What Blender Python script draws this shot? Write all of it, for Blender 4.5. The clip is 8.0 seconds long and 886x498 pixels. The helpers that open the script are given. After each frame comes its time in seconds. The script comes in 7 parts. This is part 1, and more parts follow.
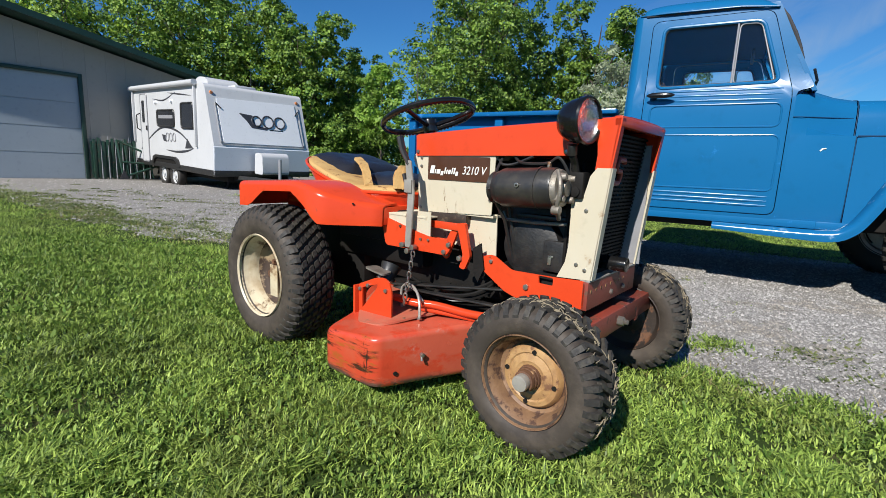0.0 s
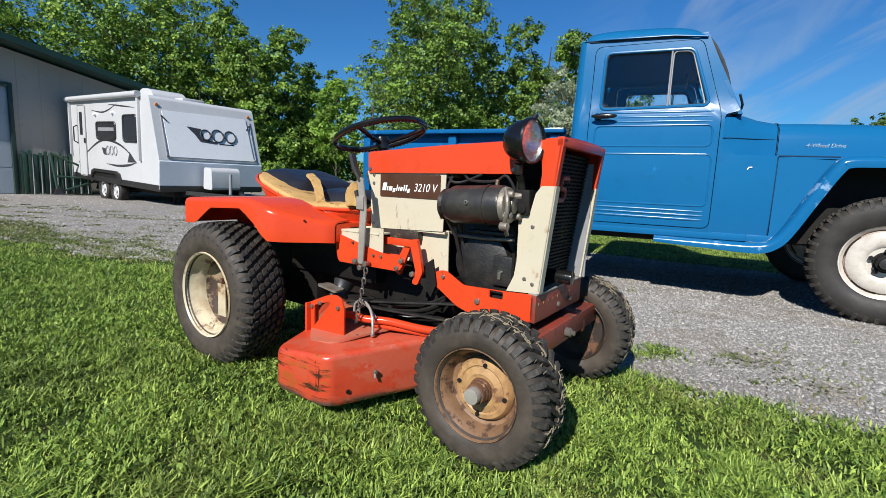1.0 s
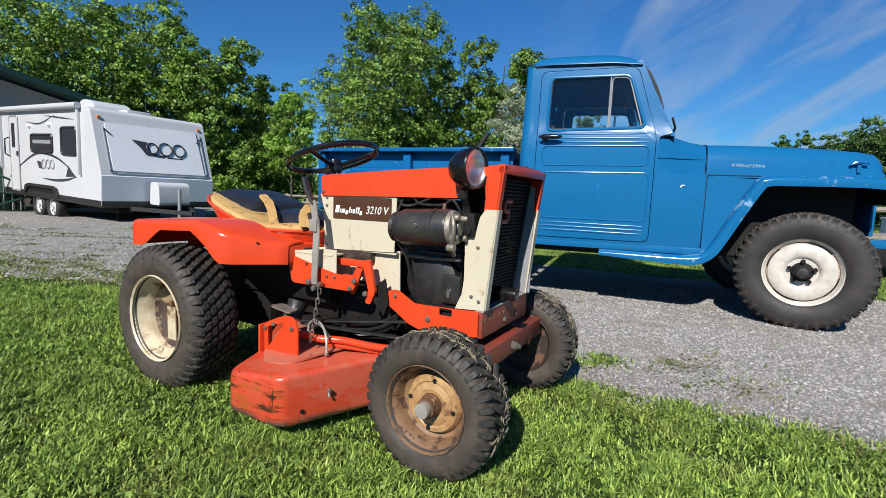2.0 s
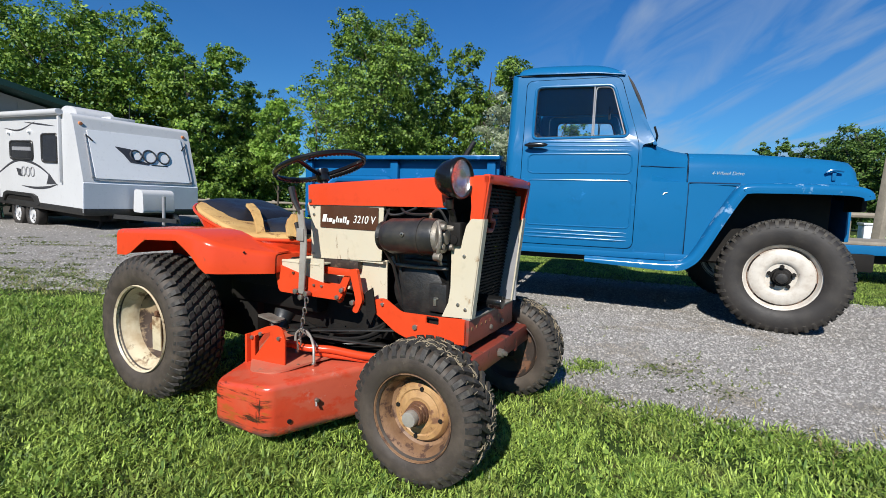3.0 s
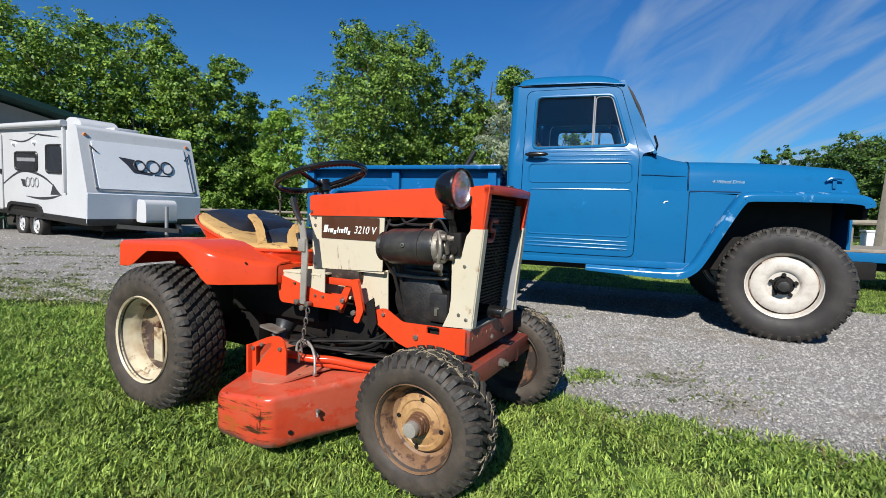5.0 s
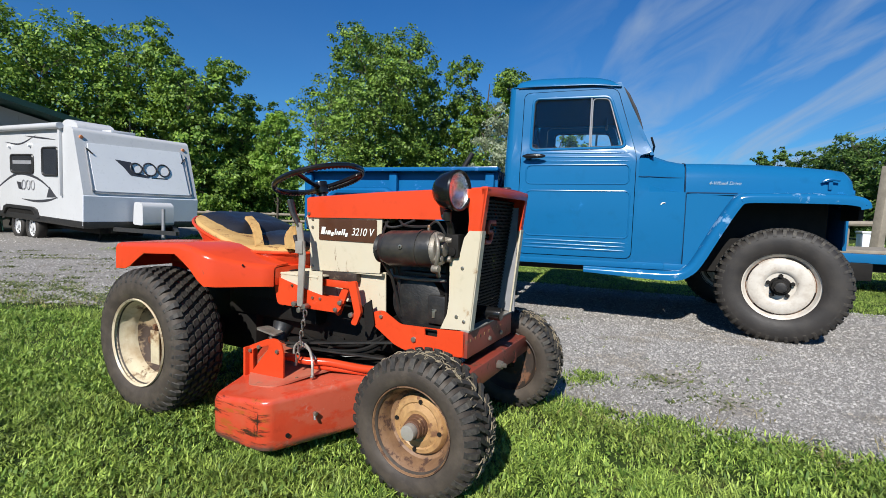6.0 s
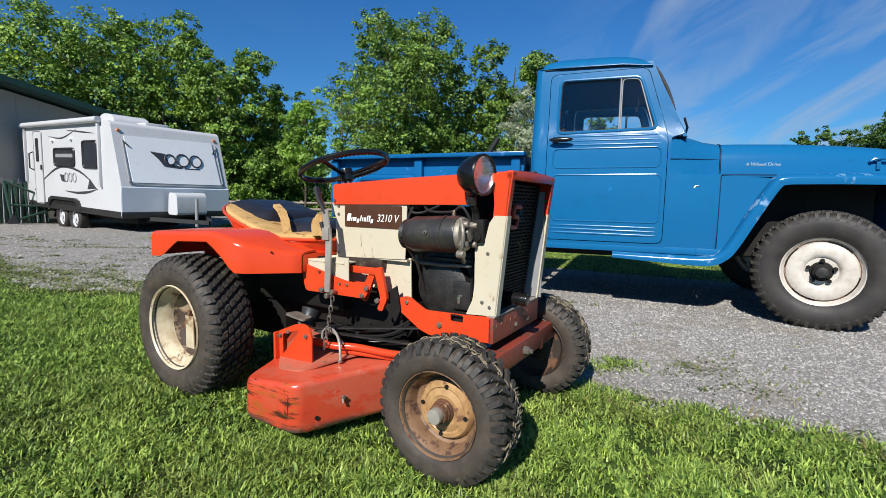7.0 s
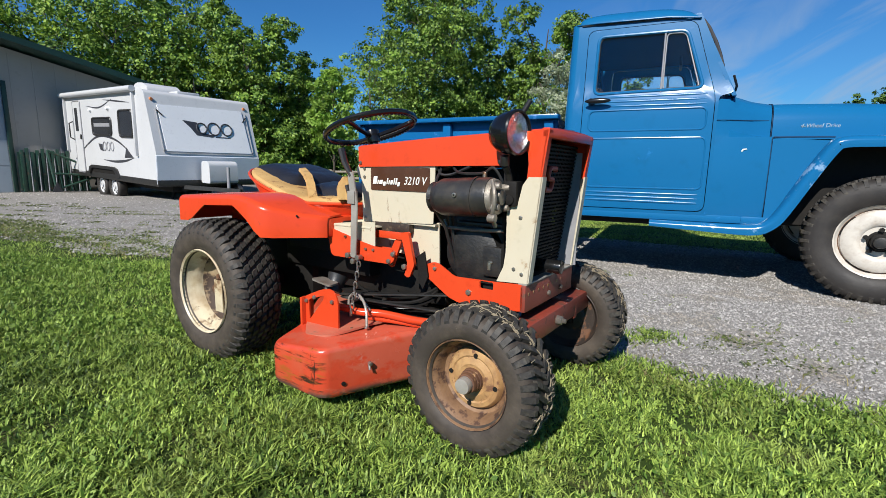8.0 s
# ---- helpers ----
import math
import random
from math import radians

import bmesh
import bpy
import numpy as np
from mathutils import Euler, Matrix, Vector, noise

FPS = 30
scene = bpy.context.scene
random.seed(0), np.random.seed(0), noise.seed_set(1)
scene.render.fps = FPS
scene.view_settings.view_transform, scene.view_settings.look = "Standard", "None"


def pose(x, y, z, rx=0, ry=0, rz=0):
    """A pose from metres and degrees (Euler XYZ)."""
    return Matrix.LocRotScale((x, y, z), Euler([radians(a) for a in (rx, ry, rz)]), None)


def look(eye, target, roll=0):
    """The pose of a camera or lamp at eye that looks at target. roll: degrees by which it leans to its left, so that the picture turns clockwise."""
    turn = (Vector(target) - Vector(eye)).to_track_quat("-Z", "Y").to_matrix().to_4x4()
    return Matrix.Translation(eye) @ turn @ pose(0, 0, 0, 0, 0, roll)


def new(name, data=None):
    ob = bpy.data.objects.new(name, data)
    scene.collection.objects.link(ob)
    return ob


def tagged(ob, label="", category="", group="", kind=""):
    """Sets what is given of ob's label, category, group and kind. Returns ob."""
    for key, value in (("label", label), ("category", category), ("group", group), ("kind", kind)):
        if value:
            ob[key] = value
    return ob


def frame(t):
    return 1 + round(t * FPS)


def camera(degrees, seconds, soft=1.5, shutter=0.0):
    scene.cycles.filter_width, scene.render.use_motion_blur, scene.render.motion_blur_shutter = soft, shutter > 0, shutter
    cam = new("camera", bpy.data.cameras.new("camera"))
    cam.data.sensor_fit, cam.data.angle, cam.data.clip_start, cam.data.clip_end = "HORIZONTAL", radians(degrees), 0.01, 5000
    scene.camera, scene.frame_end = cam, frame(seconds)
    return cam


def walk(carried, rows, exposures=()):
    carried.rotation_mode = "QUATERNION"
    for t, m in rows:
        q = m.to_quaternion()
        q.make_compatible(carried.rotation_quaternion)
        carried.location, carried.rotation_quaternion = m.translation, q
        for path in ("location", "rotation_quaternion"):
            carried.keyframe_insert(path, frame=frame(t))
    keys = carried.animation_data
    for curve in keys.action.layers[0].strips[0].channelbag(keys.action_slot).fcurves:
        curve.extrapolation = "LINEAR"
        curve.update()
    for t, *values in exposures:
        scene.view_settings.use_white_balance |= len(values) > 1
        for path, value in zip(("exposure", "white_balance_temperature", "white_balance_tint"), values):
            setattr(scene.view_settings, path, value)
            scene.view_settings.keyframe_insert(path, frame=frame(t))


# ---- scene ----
cam = camera(87.02, 8.0, soft=0.7)
# seconds, x, y, z, yaw, pitch, roll
ROWS = [
    (0.0, 0.0000, 0.0000, 0.6975, 0.000, -9.905, -2.272),
    (0.5, 0.0117, 0.0083, 0.6906, -2.165, -9.257, -2.509),
    (1.0, 0.0158, -0.0191, 0.7047, -5.234, -7.874, -2.397),
    (1.5, 0.0293, -0.0523, 0.7211, -8.258, -6.959, -2.227),
    (2.0, 0.0335, -0.0853, 0.7379, -10.297, -6.127, -2.192),
    (3.5, 0.0347, -0.1014, 0.7476, -11.871, -5.097, -2.001),
    (4.0, 0.0324, -0.1025, 0.7483, -11.618, -4.843, -1.967),
    (4.5, 0.0361, -0.1078, 0.7533, -11.473, -4.538, -1.885),
    (6.0, 0.0379, -0.1052, 0.7521, -11.867, -4.006, -1.714),
    (6.5, 0.0385, -0.1057, 0.7517, -10.901, -4.541, -1.453),
    (7.0, 0.0424, -0.0989, 0.7469, -8.707, -5.669, -1.044),
    (7.5, 0.0395, -0.0880, 0.7413, -6.747, -6.695, -1.185),
    (8.0, 0.0469, -0.0355, 0.7234, -5.277, -9.454, -0.966),
]
walk(cam, [(t, pose(x, y, z, 90 + pitch, roll, yaw)) for t, x, y, z, yaw, pitch, roll in ROWS])

# ---- light ----
SUN_AZ, SUN_EL = 211.0, 38.0            # compass bearing from +y, clockwise, and height
world = bpy.data.worlds.new("world")
scene.world = world
world.use_nodes = True
wn, wl = world.node_tree.nodes, world.node_tree.links
bg = wn["Background"]
sky = wn.new("ShaderNodeTexSky")
sky.sky_type = 'NISHITA'
sky.sun_disc = False
sky.sun_elevation, sky.sun_rotation = radians(SUN_EL), radians(SUN_AZ)
sky.air_density, sky.dust_density, sky.ozone_density = 1.0, 0.0, 2.0
wtc = wn.new("ShaderNodeTexCoord")
# thin cirrus in a flat layer high above, combed along one wind
wsep = wn.new("ShaderNodeSeparateXYZ")
wl.new(wtc.outputs["Generated"], wsep.inputs[0])
wup = wn.new("ShaderNodeMath")
wup.operation = 'ADD'
wup.inputs[1].default_value = 0.10
wl.new(wsep.outputs["Z"], wup.inputs[0])
wmax = wn.new("ShaderNodeMath")
wmax.operation = 'MAXIMUM'
wmax.inputs[1].default_value = 0.08
wl.new(wup.outputs[0], wmax.inputs[0])
wdiv = wn.new("ShaderNodeVectorMath")
wdiv.operation = 'SCALE'
winv = wn.new("ShaderNodeMath")
winv.operation = 'DIVIDE'
winv.inputs[0].default_value = 1.0
wl.new(wmax.outputs[0], winv.inputs[1])
wl.new(wtc.outputs["Generated"], wdiv.inputs[0])
wl.new(winv.outputs[0], wdiv.inputs["Scale"])
wmap = wn.new("ShaderNodeMapping")
wmap.vector_type = 'TEXTURE'
wmap.inputs["Rotation"].default_value = (0, 0, radians(-14))
wmap.inputs["Scale"].default_value = (0.50, 2.3, 1000)
wl.new(wdiv.outputs[0], wmap.inputs["Vector"])
wnoise = wn.new("ShaderNodeTexNoise")
wnoise.inputs["Scale"].default_value = 0.9
wnoise.inputs["Detail"].default_value = 8
wnoise.inputs["Roughness"].default_value = 0.52
wnoise.inputs["Distortion"].default_value = 1.7
wl.new(wmap.outputs[0], wnoise.inputs["Vector"])
wramp = wn.new("ShaderNodeValToRGB")
wramp.color_ramp.elements[0].position, wramp.color_ramp.elements[1].position = 0.41, 0.72
wl.new(wnoise.outputs["Fac"], wramp.inputs[0])
wmix = wn.new("ShaderNodeMix")
wmix.data_type = 'RGBA'
wmix.inputs["B"].default_value = (6.0, 7.5, 9.6, 1)
wmul = wn.new("ShaderNodeMath")
wmul.operation = 'MULTIPLY'
wmul.inputs[1].default_value = 0.82
# the cirrus field lies off to the east and thins out to clear blue sky
wdot = wn.new("ShaderNodeVectorMath")
wdot.operation = 'DOT_PRODUCT'
wdot.inputs[1].default_value = (math.sin(radians(58)), math.cos(radians(58)), 0)
wl.new(wtc.outputs["Generated"], wdot.inputs[0])
wcov = wn.new("ShaderNodeMapRange")
wcov.interpolation_type = 'SMOOTHSTEP'
wcov.inputs["From Min"].default_value, wcov.inputs["From Max"].default_value = 0.70, 0.92
wcov.inputs["To Min"].default_value = 0.02
wl.new(wdot.outputs["Value"], wcov.inputs["Value"])
wcm = wn.new("ShaderNodeMath")
wcm.operation = 'MULTIPLY'
wl.new(wramp.outputs[0], wcm.inputs[0])
wl.new(wcov.outputs[0], wcm.inputs[1])
wl.new(wcm.outputs[0], wmul.inputs[0])
wl.new(wmul.outputs[0], wmix.inputs["Factor"])
wtint = wn.new("ShaderNodeMix")
wtint.data_type, wtint.blend_type = 'RGBA', 'MULTIPLY'
wtint.inputs["Factor"].default_value = 1.0
# the blue deepens with height
wdeep = wn.new("ShaderNodeValToRGB")
wdeep.color_ramp.elements[0].position, wdeep.color_ramp.elements[0].color = 0.02, (0.40, 0.94, 1.42, 1)
wdeep.color_ramp.elements[1].position, wdeep.color_ramp.elements[1].color = 0.48, (0.30, 1.02, 1.82, 1)
wdeep.color_ramp.elements.new(0.22).color = (0.42, 1.05, 1.64, 1)
wdeep.color_ramp.elements.new(0.90).color = (0.20, 0.66, 1.20, 1)
wl.new(wsep.outputs["Z"], wdeep.inputs[0])
wl.new(wdeep.outputs[0], wtint.inputs["B"])
wl.new(sky.outputs[0], wtint.inputs["A"])
wl.new(wtint.outputs["Result"], wmix.inputs["A"])
wl.new(wmix.outputs["Result"], bg.inputs["Color"])
bg.inputs["Strength"].default_value = 0.048
scene.view_settings.exposure = 0.40
sun = new("sun", bpy.data.lights.new("sun", 'SUN'))
sun.data.energy, sun.data.angle, sun.data.color = 5.1, radians(0.53), (1.0, 0.97, 0.92)
sa, se = radians(SUN_AZ), radians(SUN_EL)
sun.matrix_world = look((0, 0, 0), (-math.sin(sa) * math.cos(se), -math.cos(sa) * math.cos(se), -math.sin(se)))

# ---- materials ----
def mat(name, c, c2=None, rough=0.5, metal=0.0, scale=6.0, bump=0.0, bscale=120.0, wear=None, wscale=14.0, wamt=0.5,
        coat=0.0, rvar=0.1, dirt=None, spec=0.5, island=0.0, streak=None):
    """Paint or stuff with a broad drift c to c2, fine grain, and patches of wear in their own colour."""
    m = bpy.data.materials.new(name)
    m.use_nodes = True
    n, l = m.node_tree.nodes, m.node_tree.links
    b = n["Principled BSDF"]
    tc = n.new("ShaderNodeTexCoord")

    def tex(sc, det=5.0, rgh=0.55):
        t = n.new("ShaderNodeTexNoise")
        t.inputs["Scale"].default_value, t.inputs["Detail"].default_value, t.inputs["Roughness"].default_value = sc, det, rgh
        l.new(tc.outputs["Object"], t.inputs["Vector"])
        return t

    def ramp(src, a, z):
        r = n.new("ShaderNodeMapRange")
        r.inputs["From Min"].default_value, r.inputs["From Max"].default_value = a, z
        l.new(src, r.inputs["Value"])
        return r.outputs[0]

    def mix(fac, a, bcol):
        x = n.new("ShaderNodeMix")
        x.data_type = 'RGBA'
        l.new(fac, x.inputs["Factor"])
        if isinstance(a, tuple):
            x.inputs["A"].default_value = (*a, 1)
        else:
            l.new(a, x.inputs["A"])
        x.inputs["B"].default_value = (*bcol, 1)
        return x.outputs["Result"]

    c2 = c2 or tuple(v * 0.8 for v in c)
    big = tex(scale)
    col = mix(ramp(big.outputs["Fac"], 0.3, 0.7), c, c2)
    fine = tex(scale * 9, 3.0)
    col = mix(ramp(fine.outputs["Fac"], 0.58, 1.08), col, tuple(v * 0.72 for v in c2))
    rsrc = None
    if wear:
        w = tex(wscale, 8.0, 0.68)
        if streak:
            mp = n.new("ShaderNodeMapping")
            mp.inputs["Scale"].default_value = streak
            l.new(tc.outputs["Object"], mp.inputs["Vector"])
            l.new(mp.outputs[0], w.inputs["Vector"])
        fac = ramp(w.outputs["Fac"], 0.5 + (0.5 - wamt) * 0.36, 0.56 + (0.5 - wamt) * 0.36)
        col = mix(fac, col, wear)
        rsrc = fac
    if dirt:
        d = tex(scale * 2.3, 6.0, 0.6)
        col = mix(ramp(d.outputs["Fac"], 0.45, 0.8), col, dirt)
    if island:
        g = n.new("ShaderNodeNewGeometry")
        hs = n.new("ShaderNodeHueSaturation")
        rr = n.new("ShaderNodeMapRange")
        rr.inputs["To Min"].default_value, rr.inputs["To Max"].default_value = 1 - island, 1 + island
        l.new(g.outputs["Random Per Island"], rr.inputs["Value"])
        l.new(rr.outputs[0], hs.inputs["Value"])
        l.new(col, hs.inputs["Color"])
        col = hs.outputs[0]
    l.new(col, b.inputs["Base Color"])
    rmap = n.new("ShaderNodeMapRange")
    rmap.inputs["To Min"].default_value, rmap.inputs["To Max"].default_value = max(0.02, rough - rvar), min(1, rough + rvar)
    l.new(rsrc if rsrc else fine.outputs["Fac"], rmap.inputs["Value"])
    l.new(rmap.outputs[0], b.inputs["Roughness"])
    b.inputs["Metallic"].default_value = metal
    b.inputs["Coat Weight"].default_value = coat
    b.inputs["Coat Roughness"].default_value = 0.08
    b.inputs["Specular IOR Level"].default_value = spec
    if bump:
        bt = tex(bscale, 6.0, 0.6)
        bp = n.new("ShaderNodeBump")
        bp.inputs["Strength"].default_value, bp.inputs["Distance"].default_value = min(1.0, bump), 0.004
        l.new(bt.outputs["Fac"], bp.inputs["Height"])
        l.new(bp.outputs[0], b.inputs["Normal"])
    return m


def leafy(name, c, c2, trans=0.45, var=0.4, patch=None, spec=0.35, skew=1.0):
    """Thin leaves: each takes its own tone, and light comes through."""
    m = bpy.data.materials.new(name)
    m.use_nodes = True
    n, l = m.node_tree.nodes, m.node_tree.links
    out = n["Material Output"]
    b = n["Principled BSDF"]
    g = n.new("ShaderNodeNewGeometry")
    x = n.new("ShaderNodeMix")
    x.data_type = 'RGBA'
    x.inputs["A"].default_value, x.inputs["B"].default_value = (*c, 1), (*c2, 1)
    pw = n.new("ShaderNodeMath")
    pw.operation = 'POWER'
    pw.inputs[1].default_value = skew
    l.new(g.outputs["Random Per Island"], pw.inputs[0])
    l.new(pw.outputs[0], x.inputs["Factor"])
    tc = n.new("ShaderNodeTexCoord")
    t = n.new("ShaderNodeTexNoise")
    t.inputs["Scale"].default_value, t.inputs["Detail"].default_value = 0.9, 4
    l.new(tc.outputs["Object"], t.inputs["Vector"])
    hs = n.new("ShaderNodeHueSaturation")
    r = n.new("ShaderNodeMapRange")
    r.inputs["From Min"].default_value, r.inputs["From Max"].default_value = 0.3, 0.7
    r.inputs["To Min"].default_value, r.inputs["To Max"].default_value = 1 - var, 1 + var
    l.new(t.outputs["Fac"], r.inputs["Value"])
    l.new(r.outputs[0], hs.inputs["Value"])
    src = x.outputs["Result"]
    if patch:
        pt = n.new("ShaderNodeTexNoise")
        pt.inputs["Scale"].default_value, pt.inputs["Detail"].default_value = 3.3, 6
        l.new(tc.outputs["Object"], pt.inputs["Vector"])
        pr = n.new("ShaderNodeMapRange")
        pr.inputs["From Min"].default_value, pr.inputs["From Max"].default_value, pr.inputs["To Max"].default_value = 0.50, 0.74, 0.32
        l.new(pt.outputs["Fac"], pr.inputs["Value"])
        px = n.new("ShaderNodeMix")
        px.data_type = 'RGBA'
        px.inputs["B"].default_value = (*patch, 1)
        l.new(pr.outputs[0], px.inputs["Factor"])
        l.new(src, px.inputs["A"])
        src = px.outputs["Result"]
    l.new(src, hs.inputs["Color"])
    l.new(hs.outputs[0], b.inputs["Base Color"])
    b.inputs["Roughness"].default_value = 0.5
    b.inputs["Specular IOR Level"].default_value = spec
    tr = n.new("ShaderNodeBsdfTranslucent")
    l.new(hs.outputs[0], tr.inputs["Color"])
    ms = n.new("ShaderNodeMixShader")
    ms.inputs[0].default_value = trans
    l.new(b.outputs[0], ms.inputs[1])
    l.new(tr.outputs[0], ms.inputs[2])
    l.new(ms.outputs[0], out.inputs["Surface"])
    return m


def glassy(name, tint, rough=0.02):
    m = bpy.data.materials.new(name)
    m.use_nodes = True
    b = m.node_tree.nodes["Principled BSDF"]
    b.inputs["Base Color"].default_value = (*tint, 1)
    b.inputs["Roughness"].default_value = rough
    b.inputs["Transmission Weight"].default_value = 1.0
    b.inputs["IOR"].default_value = 1.45
    return m


